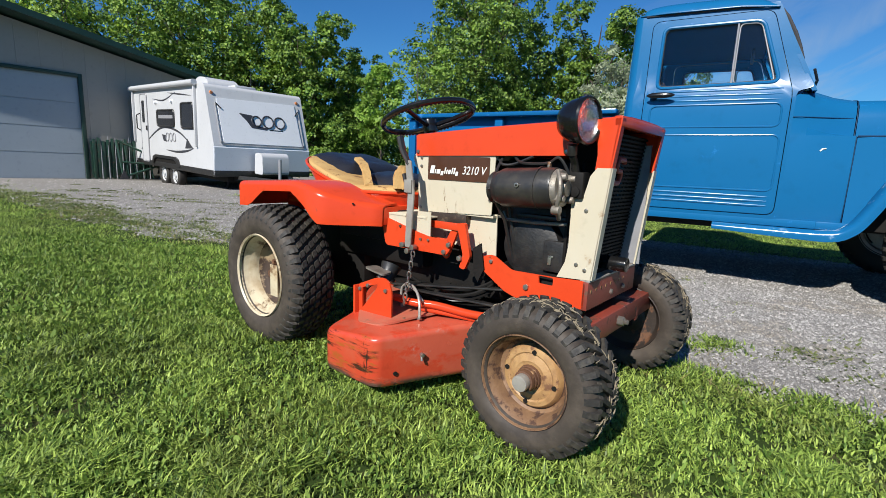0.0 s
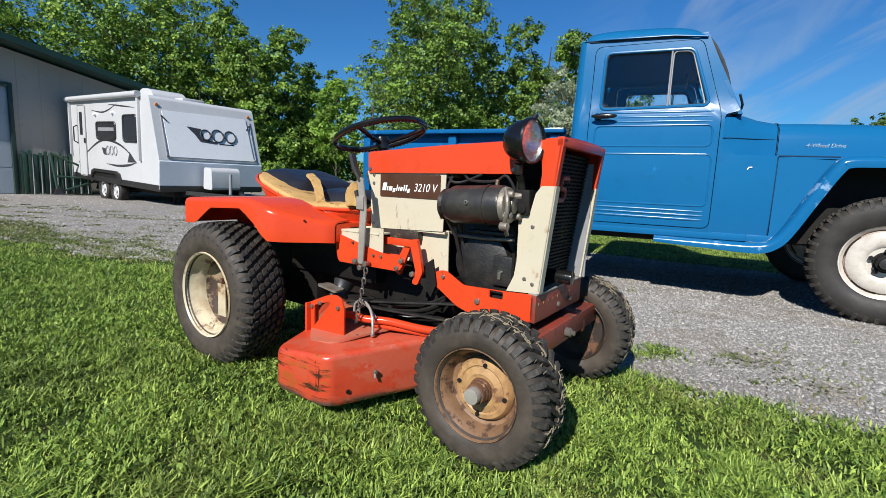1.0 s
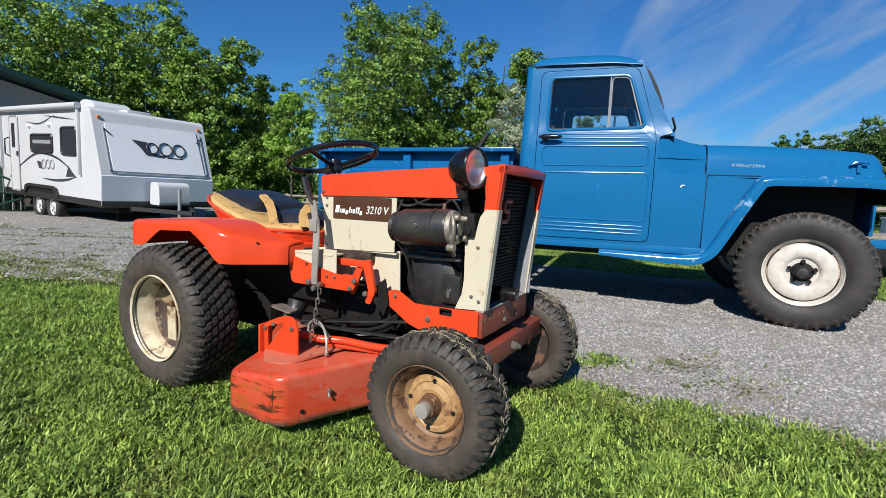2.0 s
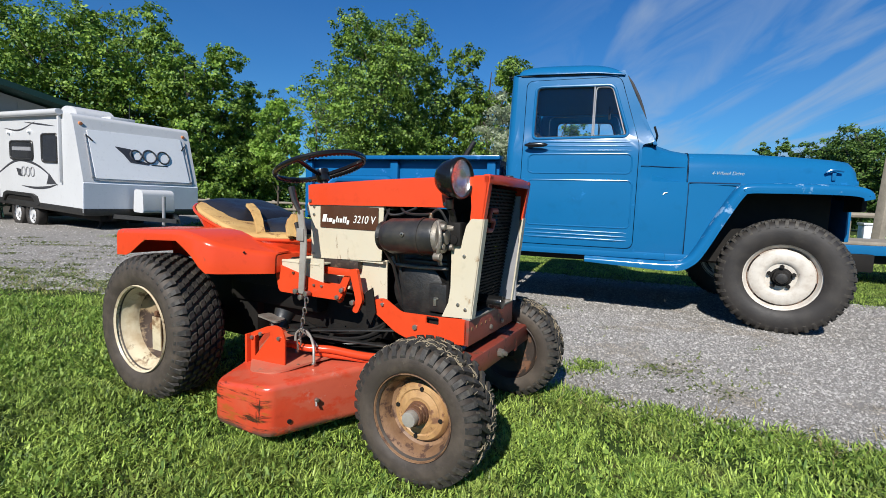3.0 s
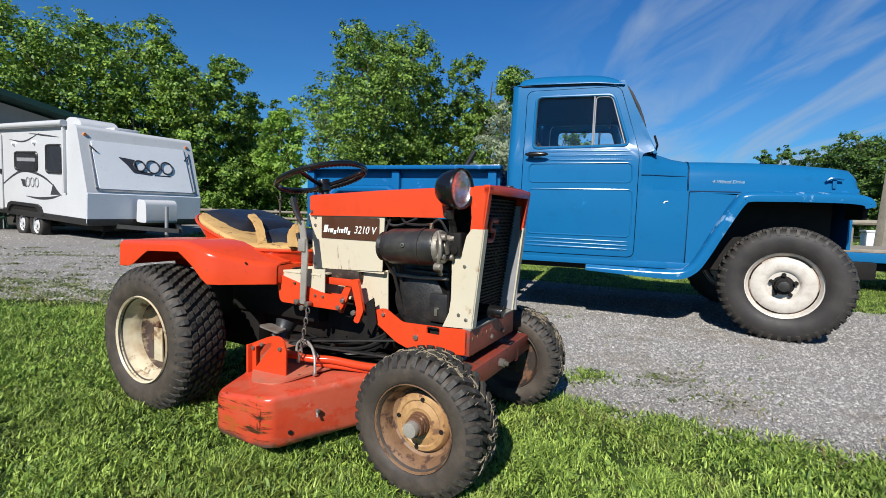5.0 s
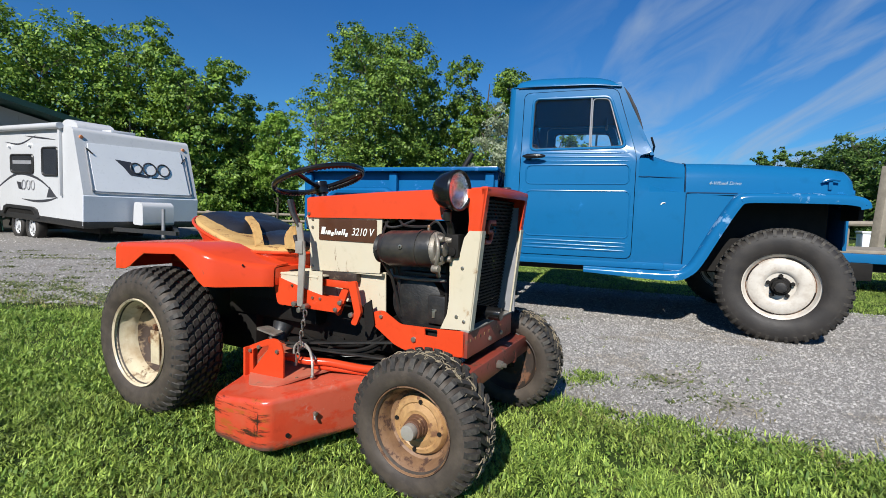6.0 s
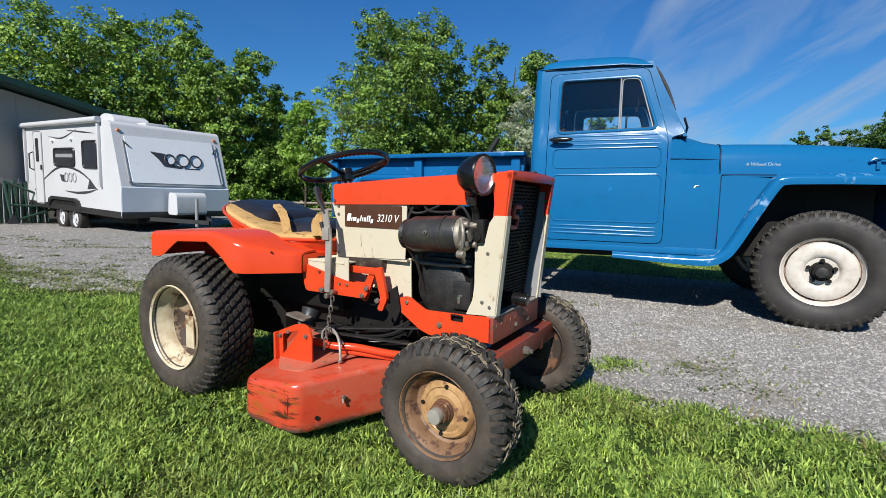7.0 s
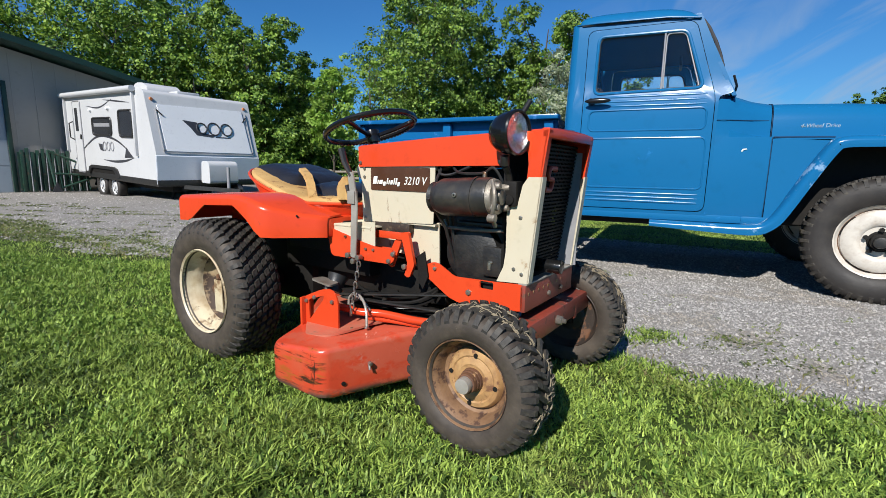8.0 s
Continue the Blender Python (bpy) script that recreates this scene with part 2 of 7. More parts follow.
M = dict(
    red=mat("tractor_red", (0.61, 0.059, 0.017), (0.54, 0.048, 0.014), 0.27, scale=3, coat=0.0, rvar=0.06, spec=0.28, bump=0.04, bscale=30, wear=(0.20, 0.05, 0.025), wscale=22, wamt=0.05),
    deckred=mat("deck_red", (0.58, 0.062, 0.026), (0.50, 0.052, 0.022), 0.36, scale=4, bump=0.2, bscale=40, wear=(0.30, 0.10, 0.06), wscale=10, wamt=0.10, dirt=(0.45, 0.085, 0.042)),
    deckdust=mat("dusty_deck_cover", (0.47, 0.10, 0.055), (0.38, 0.14, 0.085), 0.62, scale=7, bump=0.15, bscale=60, wear=(0.22, 0.11, 0.07), wscale=9, wamt=0.22, dirt=(0.40, 0.17, 0.105)),
    # dusty red lowered so the front's turn from the sun is in the colour
    shadedred=mat("dusty_shaded_red", (0.27, 0.045, 0.026), (0.19, 0.042, 0.028), 0.5, scale=6, bump=0.1, wear=(0.12, 0.05, 0.03), wscale=20, wamt=0.3),
    cream=mat("cream_paint", (0.55, 0.497, 0.380), (0.50, 0.447, 0.33), 0.34, scale=3, bump=0.04, bscale=30, wear=(0.30, 0.20, 0.11), wscale=13, wamt=0.07, dirt=(0.53, 0.455, 0.32)),
    rimcream=mat("rim_cream", (0.62, 0.54, 0.385), (0.52, 0.43, 0.28), 0.42, scale=7, bump=0.1, wear=(0.11, 0.06, 0.032), wscale=11, wamt=0.36, dirt=(0.33, 0.21, 0.105)),
    rimstain_shade=mat("stained_shaded_cream", (0.36, 0.27, 0.16), (0.17, 0.10, 0.05), 0.65, scale=9, bump=0.3, wear=(0.05, 0.03, 0.02), wscale=10, wamt=0.62),
    rimtan=mat("rim_rusty_tan", (0.43, 0.26, 0.11), (0.33, 0.175, 0.07), 0.6, scale=16, bump=0.3, wear=(0.14, 0.06, 0.03), wscale=26, wamt=0.38, dirt=(0.24, 0.13, 0.06)),
    rimrust=mat("rim_rust", (0.15, 0.068, 0.034), (0.075, 0.036, 0.022), 0.65, scale=20, bump=0.35, wear=(0.33, 0.19, 0.09), wscale=28, wamt=0.3),
    tyre=mat("tyre_rubber", (0.040, 0.032, 0.026), (0.062, 0.050, 0.040), 0.70, scale=9, bump=0.4, bscale=55, dirt=(0.092, 0.073, 0.056), wear=(0.15, 0.125, 0.095), wscale=26, wamt=0.05, spec=0.3),
    tyregrey=mat("truck_tyre", (0.020, 0.018, 0.017), (0.033, 0.029, 0.026), 0.58, scale=4, bump=0.2, bscale=60, dirt=(0.048, 0.042, 0.036), spec=0.35),
    lug=mat("tread_rubber", (0.017, 0.016, 0.015), (0.034, 0.03, 0.026), 0.62, scale=14, bump=0.4, dirt=(0.085, 0.074, 0.056), spec=0.4),
    straw=mat("dry_clippings", (0.33, 0.27, 0.18), (0.19, 0.155, 0.10), 0.8),
    black=mat("black_paint", (0.012, 0.012, 0.012), (0.02, 0.019, 0.018), 0.42, scale=9, bump=0.1, dirt=(0.04, 0.034, 0.028)),
    gloss=mat("gloss_black", (0.006, 0.006, 0.006), (0.010, 0.010, 0.010), 0.2, scale=9, rvar=0.05),
    dark=mat("oily_dark", (0.008, 0.0075, 0.007), (0.014, 0.012, 0.010), 0.65, scale=12, bump=0.3, spec=0.2),
    engine=mat("engine_black", (0.008, 0.008, 0.008), (0.014, 0.013, 0.013), 0.5, scale=14, bump=0.3, dirt=(0.030, 0.026, 0.021)),
    generator=mat("generator_black", (0.014, 0.014, 0.014), (0.03, 0.028, 0.026), 0.36, scale=10, bump=0.12, dirt=(0.06, 0.052, 0.04)),
    steel=mat("worn_steel", (0.42, 0.39, 0.34), (0.26, 0.23, 0.19), 0.42, 0.8, scale=18, bump=0.2, wear=(0.16, 0.09, 0.05), wscale=26, wamt=0.3),
    zinc=mat("dull_zinc", (0.36, 0.335, 0.295), (0.27, 0.245, 0.21), 0.5, 0.25, scale=18, bump=0.2, wear=(0.17, 0.11, 0.07), wscale=26, wamt=0.15),
    rimdark=mat("rim_dark", (0.050, 0.036, 0.028), (0.030, 0.023, 0.019), 0.6, scale=12, bump=0.3, wear=(0.13, 0.06, 0.03), wscale=14, wamt=0.30),
    rimring=mat("rim_ring", (0.25, 0.145, 0.075), (0.13, 0.066, 0.034), 0.68, scale=18, bump=0.3, wear=(0.07, 0.035, 0.022), wscale=22, wamt=0.45),
    alu=mat("cast_aluminium", (0.30, 0.27, 0.23), (0.18, 0.155, 0.12), 0.5, 0.5, scale=30, bump=0.4),
    chrome=mat("chrome", (0.75, 0.75, 0.76), (0.62, 0.62, 0.64), 0.12, 1.0, scale=12, rvar=0.06),
    decal=mat("brown_decal", (0.085, 0.035, 0.018), (0.06, 0.024, 0.012), 0.35, scale=18, bump=0.03, wear=(0.22, 0.13, 0.07), wscale=40, wamt=0.12),
    white=mat("white_lettering", (0.80, 0.78, 0.72), (0.72, 0.7, 0.63), 0.45, scale=20),
    letterdark=mat("dark_lettering", (0.03, 0.03, 0.035), (0.05, 0.05, 0.055), 0.4, scale=20),
    lettergrey=mat("grey_lettering", (0.28, 0.28, 0.29), (0.22, 0.22, 0.23), 0.4, scale=20),
    lettersilver=mat("silver_lettering", (0.62, 0.64, 0.66), (0.50, 0.52, 0.54), 0.3, 0.6, scale=20),
    amber=mat("amber_lens", (0.55, 0.19, 0.06), (0.45, 0.15, 0.05), 0.3, scale=20),
    badge=mat("badge_red", (0.45, 0.06, 0.03), (0.35, 0.05, 0.03), 0.4, scale=20),
    foam=mat("torn_foam", (0.52, 0.33, 0.12), (0.40, 0.23, 0.075), 0.85, scale=12, bump=0.8, bscale=70, wear=(0.22, 0.11, 0.04), wscale=22, wamt=0.3),
    vinyl=mat("black_vinyl", (0.011, 0.012, 0.016), (0.02, 0.02, 0.024), 0.38, scale=14, bump=0.3, bscale=50),
    seam=mat("shut_line", (0.001, 0.03, 0.085), (0.001, 0.025, 0.07), 0.6),
    blue=mat("truck_blue", (0.006, 0.108, 0.258), (0.007, 0.114, 0.270), 0.27, scale=1.2, coat=0.0, rvar=0.05, bump=0.03, bscale=8, wear=(0.01, 0.14, 0.37), wscale=5, wamt=0.14, spec=0.35),
    bluebed=mat("bed_blue", (0.005, 0.102, 0.265), (0.005, 0.088, 0.235), 0.27, scale=2, spec=0.3, coat=0.0, bump=0.06, bscale=20, wear=(0.03, 0.15, 0.40), wscale=9, wamt=0.25),
    bluescuff=mat("scuffed_blue", (0.006, 0.108, 0.262), (0.007, 0.114, 0.272), 0.26, scale=5, spec=0.35, coat=0.0, wear=(0.17, 0.30, 0.46), wscale=7, wamt=0.30),
    rimwhite=mat("wheel_cream", (0.57, 0.53, 0.465), (0.49, 0.45, 0.39), 0.38, scale=8, bump=0.08, wear=(0.20, 0.13, 0.09), wscale=16, wamt=0.14, dirt=(0.40, 0.34, 0.28)),
    rubberseal=mat("rubber_seal", (0.02, 0.02, 0.021), (0.032, 0.03, 0.03), 0.6),
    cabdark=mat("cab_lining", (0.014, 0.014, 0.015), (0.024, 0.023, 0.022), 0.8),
    trailer=mat("trailer_white", (0.54, 0.543, 0.545), (0.505, 0.508, 0.510), 0.35, scale=1.5, coat=0.2, rvar=0.05),
    # front greys set paler than the white, with sun on the front mixed in
    trailergrey=mat("trailer_grey", (0.62, 0.65, 0.69), (0.58, 0.61, 0.65), 0.4, scale=2),
    panelgrey=mat("tent_panel", (0.76, 0.765, 0.775), (0.72, 0.725, 0.735), 0.4, scale=1.5),
    tint=mat("tinted_window", (0.02, 0.021, 0.023), (0.03, 0.03, 0.032), 0.08, rvar=0.03),
    barn=mat("barn_metal", (0.30, 0.285, 0.255), (0.27, 0.257, 0.232), 0.5, scale=0.8, bump=0.05, bscale=8),
    garage=mat("garage_door", (0.29, 0.335, 0.375), (0.27, 0.315, 0.355), 0.45, scale=1),
    barngreen=mat("barn_green", (0.009, 0.038, 0.025), (0.007, 0.030, 0.021), 0.45, scale=3),
    gategreen=mat("gate_green", (0.018, 0.06, 0.035), (0.012, 0.04, 0.026), 0.5, scale=6, wear=(0.08, 0.06, 0.04), wscale=9, wamt=0.3),
    wood=mat("grey_wood", (0.30, 0.26, 0.20), (0.20, 0.17, 0.13), 0.8, scale=9, bump=0.5),
    bark=mat("bark", (0.085, 0.066, 0.048), (0.05, 0.04, 0.03), 0.9, scale=6, bump=1.0, bscale=18),
    leaf_a=leafy("leaves_walnut", (0.065, 0.155, 0.026), (0.34, 0.47, 0.070), 0.32),
    leaf_f=leafy("leaves_full_crown", (0.045, 0.108, 0.022), (0.26, 0.385, 0.060), 0.30),
    leaf_b=leafy("leaves_maple", (0.050, 0.125, 0.024), (0.26, 0.385, 0.058), 0.30),
    leaf_e=leafy("leaves_far", (0.038, 0.092, 0.022), (0.15, 0.245, 0.048), 0.32),
    # kept darker than the crowns: the canopy's shade is in this tone
    leaf_g=leafy("leaves_shaded_undergrowth", (0.052, 0.120, 0.026), (0.21, 0.32, 0.055), 0.30),
    leaf_c=leafy("leaves_young", (0.20, 0.34, 0.05), (0.30, 0.44, 0.08)),
    leaf_d=leafy("leaves_silver", (0.28, 0.33, 0.20), (0.50, 0.54, 0.38)),
    grass=leafy("grass_blades", (0.048, 0.108, 0.016), (0.495, 0.648, 0.130), 0.28, 0.30, (0.36, 0.32, 0.12), 0.34, 1.18),
    clover=leafy("broad_weeds", (0.075, 0.15, 0.022), (0.260, 0.370, 0.072), 0.28, 0.2, None, 0.2),
    weedmat=leafy("low_weeds", (0.075, 0.115, 0.030), (0.22, 0.235, 0.085), 0.25, 0.2),
    drygrass=leafy("dry_grass", (0.25, 0.22, 0.08), (0.34, 0.28, 0.12), 0.25, 0.2),
    stone=mat("crushed_stone", (0.250, 0.238, 0.222), (0.358, 0.340, 0.317), 0.85, scale=30, bump=0.4, bscale=200, island=0.46, wear=(0.25, 0.225, 0.19), wscale=2.2, wamt=0.38),
    glass=glassy("window_glass", (0.96, 0.98, 0.97)),
    lens=mat("lamp_reflector", (0.80, 0.82, 0.85), (0.62, 0.64, 0.67), 0.22, 1.0, scale=30, bump=0.25, bscale=70),
)


def scraped(m, rules, soft=0.07):
    """Lays scrapes, rust or painted shade over a paint. Each rule: a colour, streak scales, threshold, and ramps (axis,
    from, to) that bound the patch.
    """
    n, l = m.node_tree.nodes, m.node_tree.links
    b = n["Principled BSDF"]
    tc = n.new("ShaderNodeTexCoord")
    sep = n.new("ShaderNodeSeparateXYZ")
    l.new(tc.outputs["Object"], sep.inputs[0])
    for colour, scales, cutoff, bounds in rules:
        mp = n.new("ShaderNodeMapping")
        mp.inputs["Scale"].default_value = scales
        l.new(tc.outputs["Object"], mp.inputs["Vector"])
        t = n.new("ShaderNodeTexNoise")
        t.inputs["Scale"].default_value, t.inputs["Detail"].default_value, t.inputs["Roughness"].default_value = 1.0, 8, 0.7
        l.new(mp.outputs[0], t.inputs["Vector"])
        r = n.new("ShaderNodeMapRange")
        r.inputs["From Min"].default_value, r.inputs["From Max"].default_value = cutoff, cutoff + soft
        l.new(t.outputs["Fac"], r.inputs["Value"])
        fac = r.outputs[0]
        for axis, a, z in bounds:
            q = n.new("ShaderNodeMapRange")
            q.inputs["From Min"].default_value, q.inputs["From Max"].default_value = a, z
            l.new(sep.outputs[axis], q.inputs["Value"])
            k = n.new("ShaderNodeMath")
            k.operation = 'MULTIPLY'
            l.new(fac, k.inputs[0])
            l.new(q.outputs[0], k.inputs[1])
            fac = k.outputs[0]
        x = n.new("ShaderNodeMix")
        x.data_type = 'RGBA'
        l.new(fac, x.inputs["Factor"])
        l.new(b.inputs["Base Color"].links[0].from_socket, x.inputs["A"])
        x.inputs["B"].default_value = (*colour, 1)
        l.new(x.outputs["Result"], b.inputs["Base Color"])


scraped(M["rimstain_shade"], [((0.16, 0.095, 0.045), (60, 60, 60), 0.53, ((0, -0.105, -0.030),)), ((0.030, 0.019, 0.013), (18, 18, 18), 0.22, ((2, -0.085, 0.010), (0, -0.105, -0.035)))], 0.30)
scraped(M["cream"], [
    ((0.16, 0.10, 0.06), (50, 50, 12), 0.56, ((0, 0.575, 0.590), (0, 0.665, 0.645), (2, 0.640, 0.600))),
    ((0.22, 0.12, 0.06), (40, 40, 30), 0.61, ((2, 0.575, 0.556), (0, 0.81, 0.79))),
])
scraped(M["deckred"], [
    ((0.055, 0.020, 0.012), (7, 7, 60), 0.525, ((1, -0.515, -0.527),)),
    ((0.36, 0.085, 0.02), (9, 9, 40), 0.55, ((1, -0.515, -0.527),)),
    ((0.030, 0.018, 0.012), (70, 70, 12), 0.52, ((0, 0.616, 0.622), (0, 0.642, 0.636), (1, -0.510, -0.520), (2, 0.095, 0.120))),
    ((0.34, 0.22, 0.17), (12, 12, 30), 0.57, ((2, 0.100, 0.080),)),
    ((0.10, 0.055, 0.04), (14, 14, 30), 0.40, ((2, 0.090, 0.070),)),
    ((0.44, 0.20, 0.15), (22, 9, 14), 0.50, ((0, 0.695, 0.712), (0, 0.765, 0.735), (2, 0.118, 0.135))),
    ((0.49, 0.092, 0.050), (5, 5, 9), 0.46, ((1, -0.520, -0.490),)),
])


def ground_mat(name, c, c2, c3, s1, s2, bump):
    m = mat(name, c, c2, 0.95, scale=s1, bump=bump, bscale=s2, spec=0.1, wear=c3, wscale=s1 * 3.1, wamt=0.4)
    return m


M["soil"] = ground_mat("lawn_soil", (0.035, 0.058, 0.013), (0.024, 0.040, 0.010), (0.062, 0.066, 0.025), 1.7, 60, 1.0)
M["gravel"] = ground_mat("gravel_bed", (0.278, 0.262, 0.241), (0.190, 0.178, 0.161), (0.338, 0.319, 0.294), 40, 160, 1.0)


# ---- building helpers ----
def part(name, bm, material, parent=None, label="", smooth=35):
    """Links a bmesh as one mesh object under a thing or part."""
    me = bpy.data.meshes.new(name)
    bmesh.ops.recalc_face_normals(bm, faces=bm.faces)
    bm.to_mesh(me)
    bm.free()
    me.materials.append(M[material])
    if smooth:
        me.polygons.foreach_set("use_smooth", [True] * len(me.polygons))
        me.set_sharp_from_angle(angle=radians(smooth))
    ob = new(name, me)
    if parent is not None:
        ob.parent = parent
    if label:
        ob["label"] = label
    return ob


def thing(name, m, label, category, group="", kind=""):
    ob = new(name)
    ob.empty_display_size = 0.1
    ob.matrix_world = m
    return tagged(ob, label, category, group, kind)


def bevelled(bm, w, seg=2, angle=30):
    es = [e for e in bm.edges if len(e.link_faces) == 2 and e.calc_face_angle(0) > radians(angle)]
    if es and w > 0:
        bmesh.ops.bevel(bm, geom=es, offset=w, segments=seg, affect='EDGES', profile=0.6, clamp_overlap=True)
    return bm


def box(x0, x1, y0, y1, z0, z1, bev=0.0, bm=None, m=None, seg=2):
    b = bmesh.new()
    mm = Matrix.Translation(((x0 + x1) / 2, (y0 + y1) / 2, (z0 + z1) / 2)) @ Matrix.Diagonal((abs(x1 - x0), abs(y1 - y0), abs(z1 - z0), 1))
    bmesh.ops.create_cube(b, size=1, matrix=mm)
    bevelled(b, bev, seg)
    if m is not None:
        b.transform(m)
    return joined(bm, b)


def joined(bm, b):
    if bm is None:
        return b
    me = bpy.data.meshes.new("tmp")
    b.to_mesh(me)
    b.free()
    bm.from_mesh(me)
    bpy.data.meshes.remove(me)
    return bm


def cyl(p, q, r, r2=None, n=20, bev=0.0, bm=None):
    p, q = Vector(p), Vector(q)
    d = q - p
    b = bmesh.new()
    bmesh.ops.create_cone(b, cap_ends=True, segments=n, radius1=r, radius2=r if r2 is None else r2, depth=d.length)
    bevelled(b, bev, 2, 50)
    b.transform(Matrix.Translation((p + q) / 2) @ d.to_track_quat('Z', 'Y').to_matrix().to_4x4())
    return joined(bm, b)


def tube(pts, r, n=10, closed=False, bm=None, taper=None):
    """A round bar along a line of points."""
    pts = [Vector(p) for p in pts]
    k = len(pts)
    b = bmesh.new()
    rings = []
    ref = None
    for i, p in enumerate(pts):
        a = pts[(i - 1) % k] if closed or i else pts[0]
        c = pts[(i + 1) % k] if closed or i < k - 1 else pts[-1]
        t = (c - a).normalized()
        if ref is None:
            ref = t.orthogonal().normalized()
        u = (ref - t * ref.dot(t)).normalized()
        ref = u
        v = t.cross(u)
        rr = r if taper is None else r * taper[i]
        rings.append([b.verts.new(p + (u * math.cos(2 * math.pi * j / n) + v * math.sin(2 * math.pi * j / n)) * rr) for j in range(n)])
    for i in range(k if closed else k - 1):
        A, Bv = rings[i], rings[(i + 1) % k]
        for j in range(n):
            b.faces.new((A[j], A[(j + 1) % n], Bv[(j + 1) % n], Bv[j]))
    if not closed:
        b.faces.new(rings[0][::-1])
        b.faces.new(rings[-1])
    return joined(bm, b)


def spline(pts, n=8):
    """Points on a smooth line through the given ones."""
    P = [Vector(p) for p in pts]
    P = [P[0] * 2 - P[1]] + P + [P[-1] * 2 - P[-2]]
    out = []
    for i in range(1, len(P) - 2):
        a, b, c, d = P[i - 1:i + 3]
        for j in range(n):
            t = j / n
            out.append(0.5 * ((2 * b) + (c - a) * t + (2 * a - 5 * b + 4 * c - d) * t * t + (3 * b - a - 3 * c + d) * t ** 3))
    out.append(P[-2])
    return out


def lathe(profile, m=None, n=40, bm=None, close=False):
    """Turns (radius, axial) pairs round the y axis."""
    b = bmesh.new()
    rings = []
    for r, y in profile:
        if r < 1e-5:
            rings.append([b.verts.new((0, y, 0))] * n)
        else:
            rings.append([b.verts.new((r * math.sin(2 * math.pi * j / n), y, r * math.cos(2 * math.pi * j / n))) for j in range(n)])
    k = len(rings)
    for i in range(k if close else k - 1):
        A, Bv = rings[i], rings[(i + 1) % k]
        for j in range(n):
            q = [A[j], A[(j + 1) % n], Bv[(j + 1) % n], Bv[j]]
            q = [v for i2, v in enumerate(q) if v not in q[:i2]]
            if len(q) > 2:
                b.faces.new(q)
    if m is not None:
        b.transform(m)
    return joined(bm, b)


def plate(outer, holes=(), w=0.003, fn=None, bev=0.0, bm=None, grid=0):
    """A sheet of thickness w cut to an outline (u, v) with holes; fn(u, v, d) lays it in space, d from 0 to w."""
    b = bmesh.new()
    es = []
    for loop in (outer, *holes):
        vs = [b.verts.new((u, v, 0)) for u, v in loop]
        es += [b.edges.new((vs[i], vs[(i + 1) % len(vs)])) for i in range(len(vs))]
    bmesh.ops.triangle_fill(b, use_beauty=True, use_dissolve=False, edges=es)
    for _ in range(grid):
        bmesh.ops.subdivide_edges(b, edges=[e for e in b.edges if e.calc_length() > 0.12], cuts=1)
        bmesh.ops.triangulate(b, faces=b.faces)
    if w:
        r = bmesh.ops.extrude_face_region(b, geom=list(b.faces))
        bmesh.ops.translate(b, verts=[e for e in r["geom"] if isinstance(e, bmesh.types.BMVert)], vec=(0, 0, w))
        bmesh.ops.recalc_face_normals(b, faces=b.faces)
        if bev:
            rim = [e for e in b.edges if len(e.link_faces) == 2 and e.calc_face_angle(0) > radians(60)]
            bmesh.ops.bevel(b, geom=rim, offset=bev, segments=2, affect='EDGES', clamp_overlap=True)
    if fn:
        for v in b.verts:
            v.co = Vector(fn(*v.co))
    return joined(bm, b)


def side(y):
    """Lays a sheet in an upright plane across y, with u forward and v up, growing to +y."""
    return lambda u, v, d: (u, y + d, v)


def rrect(x0, x1, z0, z1, r, n=4):
    out = []
    for cx, cz, a0 in ((x1 - r, z1 - r, 0), (x0 + r, z1 - r, 90), (x0 + r, z0 + r, 180), (x1 - r, z0 + r, 270)):
        for i in range(n + 1):
            a = radians(a0 + 90 * i / n)
            out.append((cx + r * math.cos(a), cz + r * math.sin(a)))
    return out


def rounded(poly, r=0.03, n=4):
    """An outline with its corners rounded."""
    out = []
    k = len(poly)
    for i in range(k):
        p, a, c = Vector(poly[i]), Vector(poly[i - 1]), Vector(poly[(i + 1) % k])
        ra = min(r, (a - p).length * 0.45, (c - p).length * 0.45)
        s, e = p + (a - p).normalized() * ra, p + (c - p).normalized() * ra
        for j in range(n + 1):
            t = j / n
            q = s * (1 - t) ** 2 + p * 2 * t * (1 - t) + e * t * t
            out.append((q.x, q.y))
    return out


def loft(sections, bm=None, closed=True, caps=True):
    """Skins rings of points of equal count."""
    b = bmesh.new()
    R = [[b.verts.new(p) for p in s] for s in sections]
    n = len(R[0])
    for A, Bv in zip(R, R[1:]):
        for j in range(n if closed else n - 1):
            b.faces.new((A[j], A[(j + 1) % n], Bv[(j + 1) % n], Bv[j]))
    if caps and closed:
        b.faces.new(R[0][::-1])
        b.faces.new(R[-1])
    return joined(bm, b)


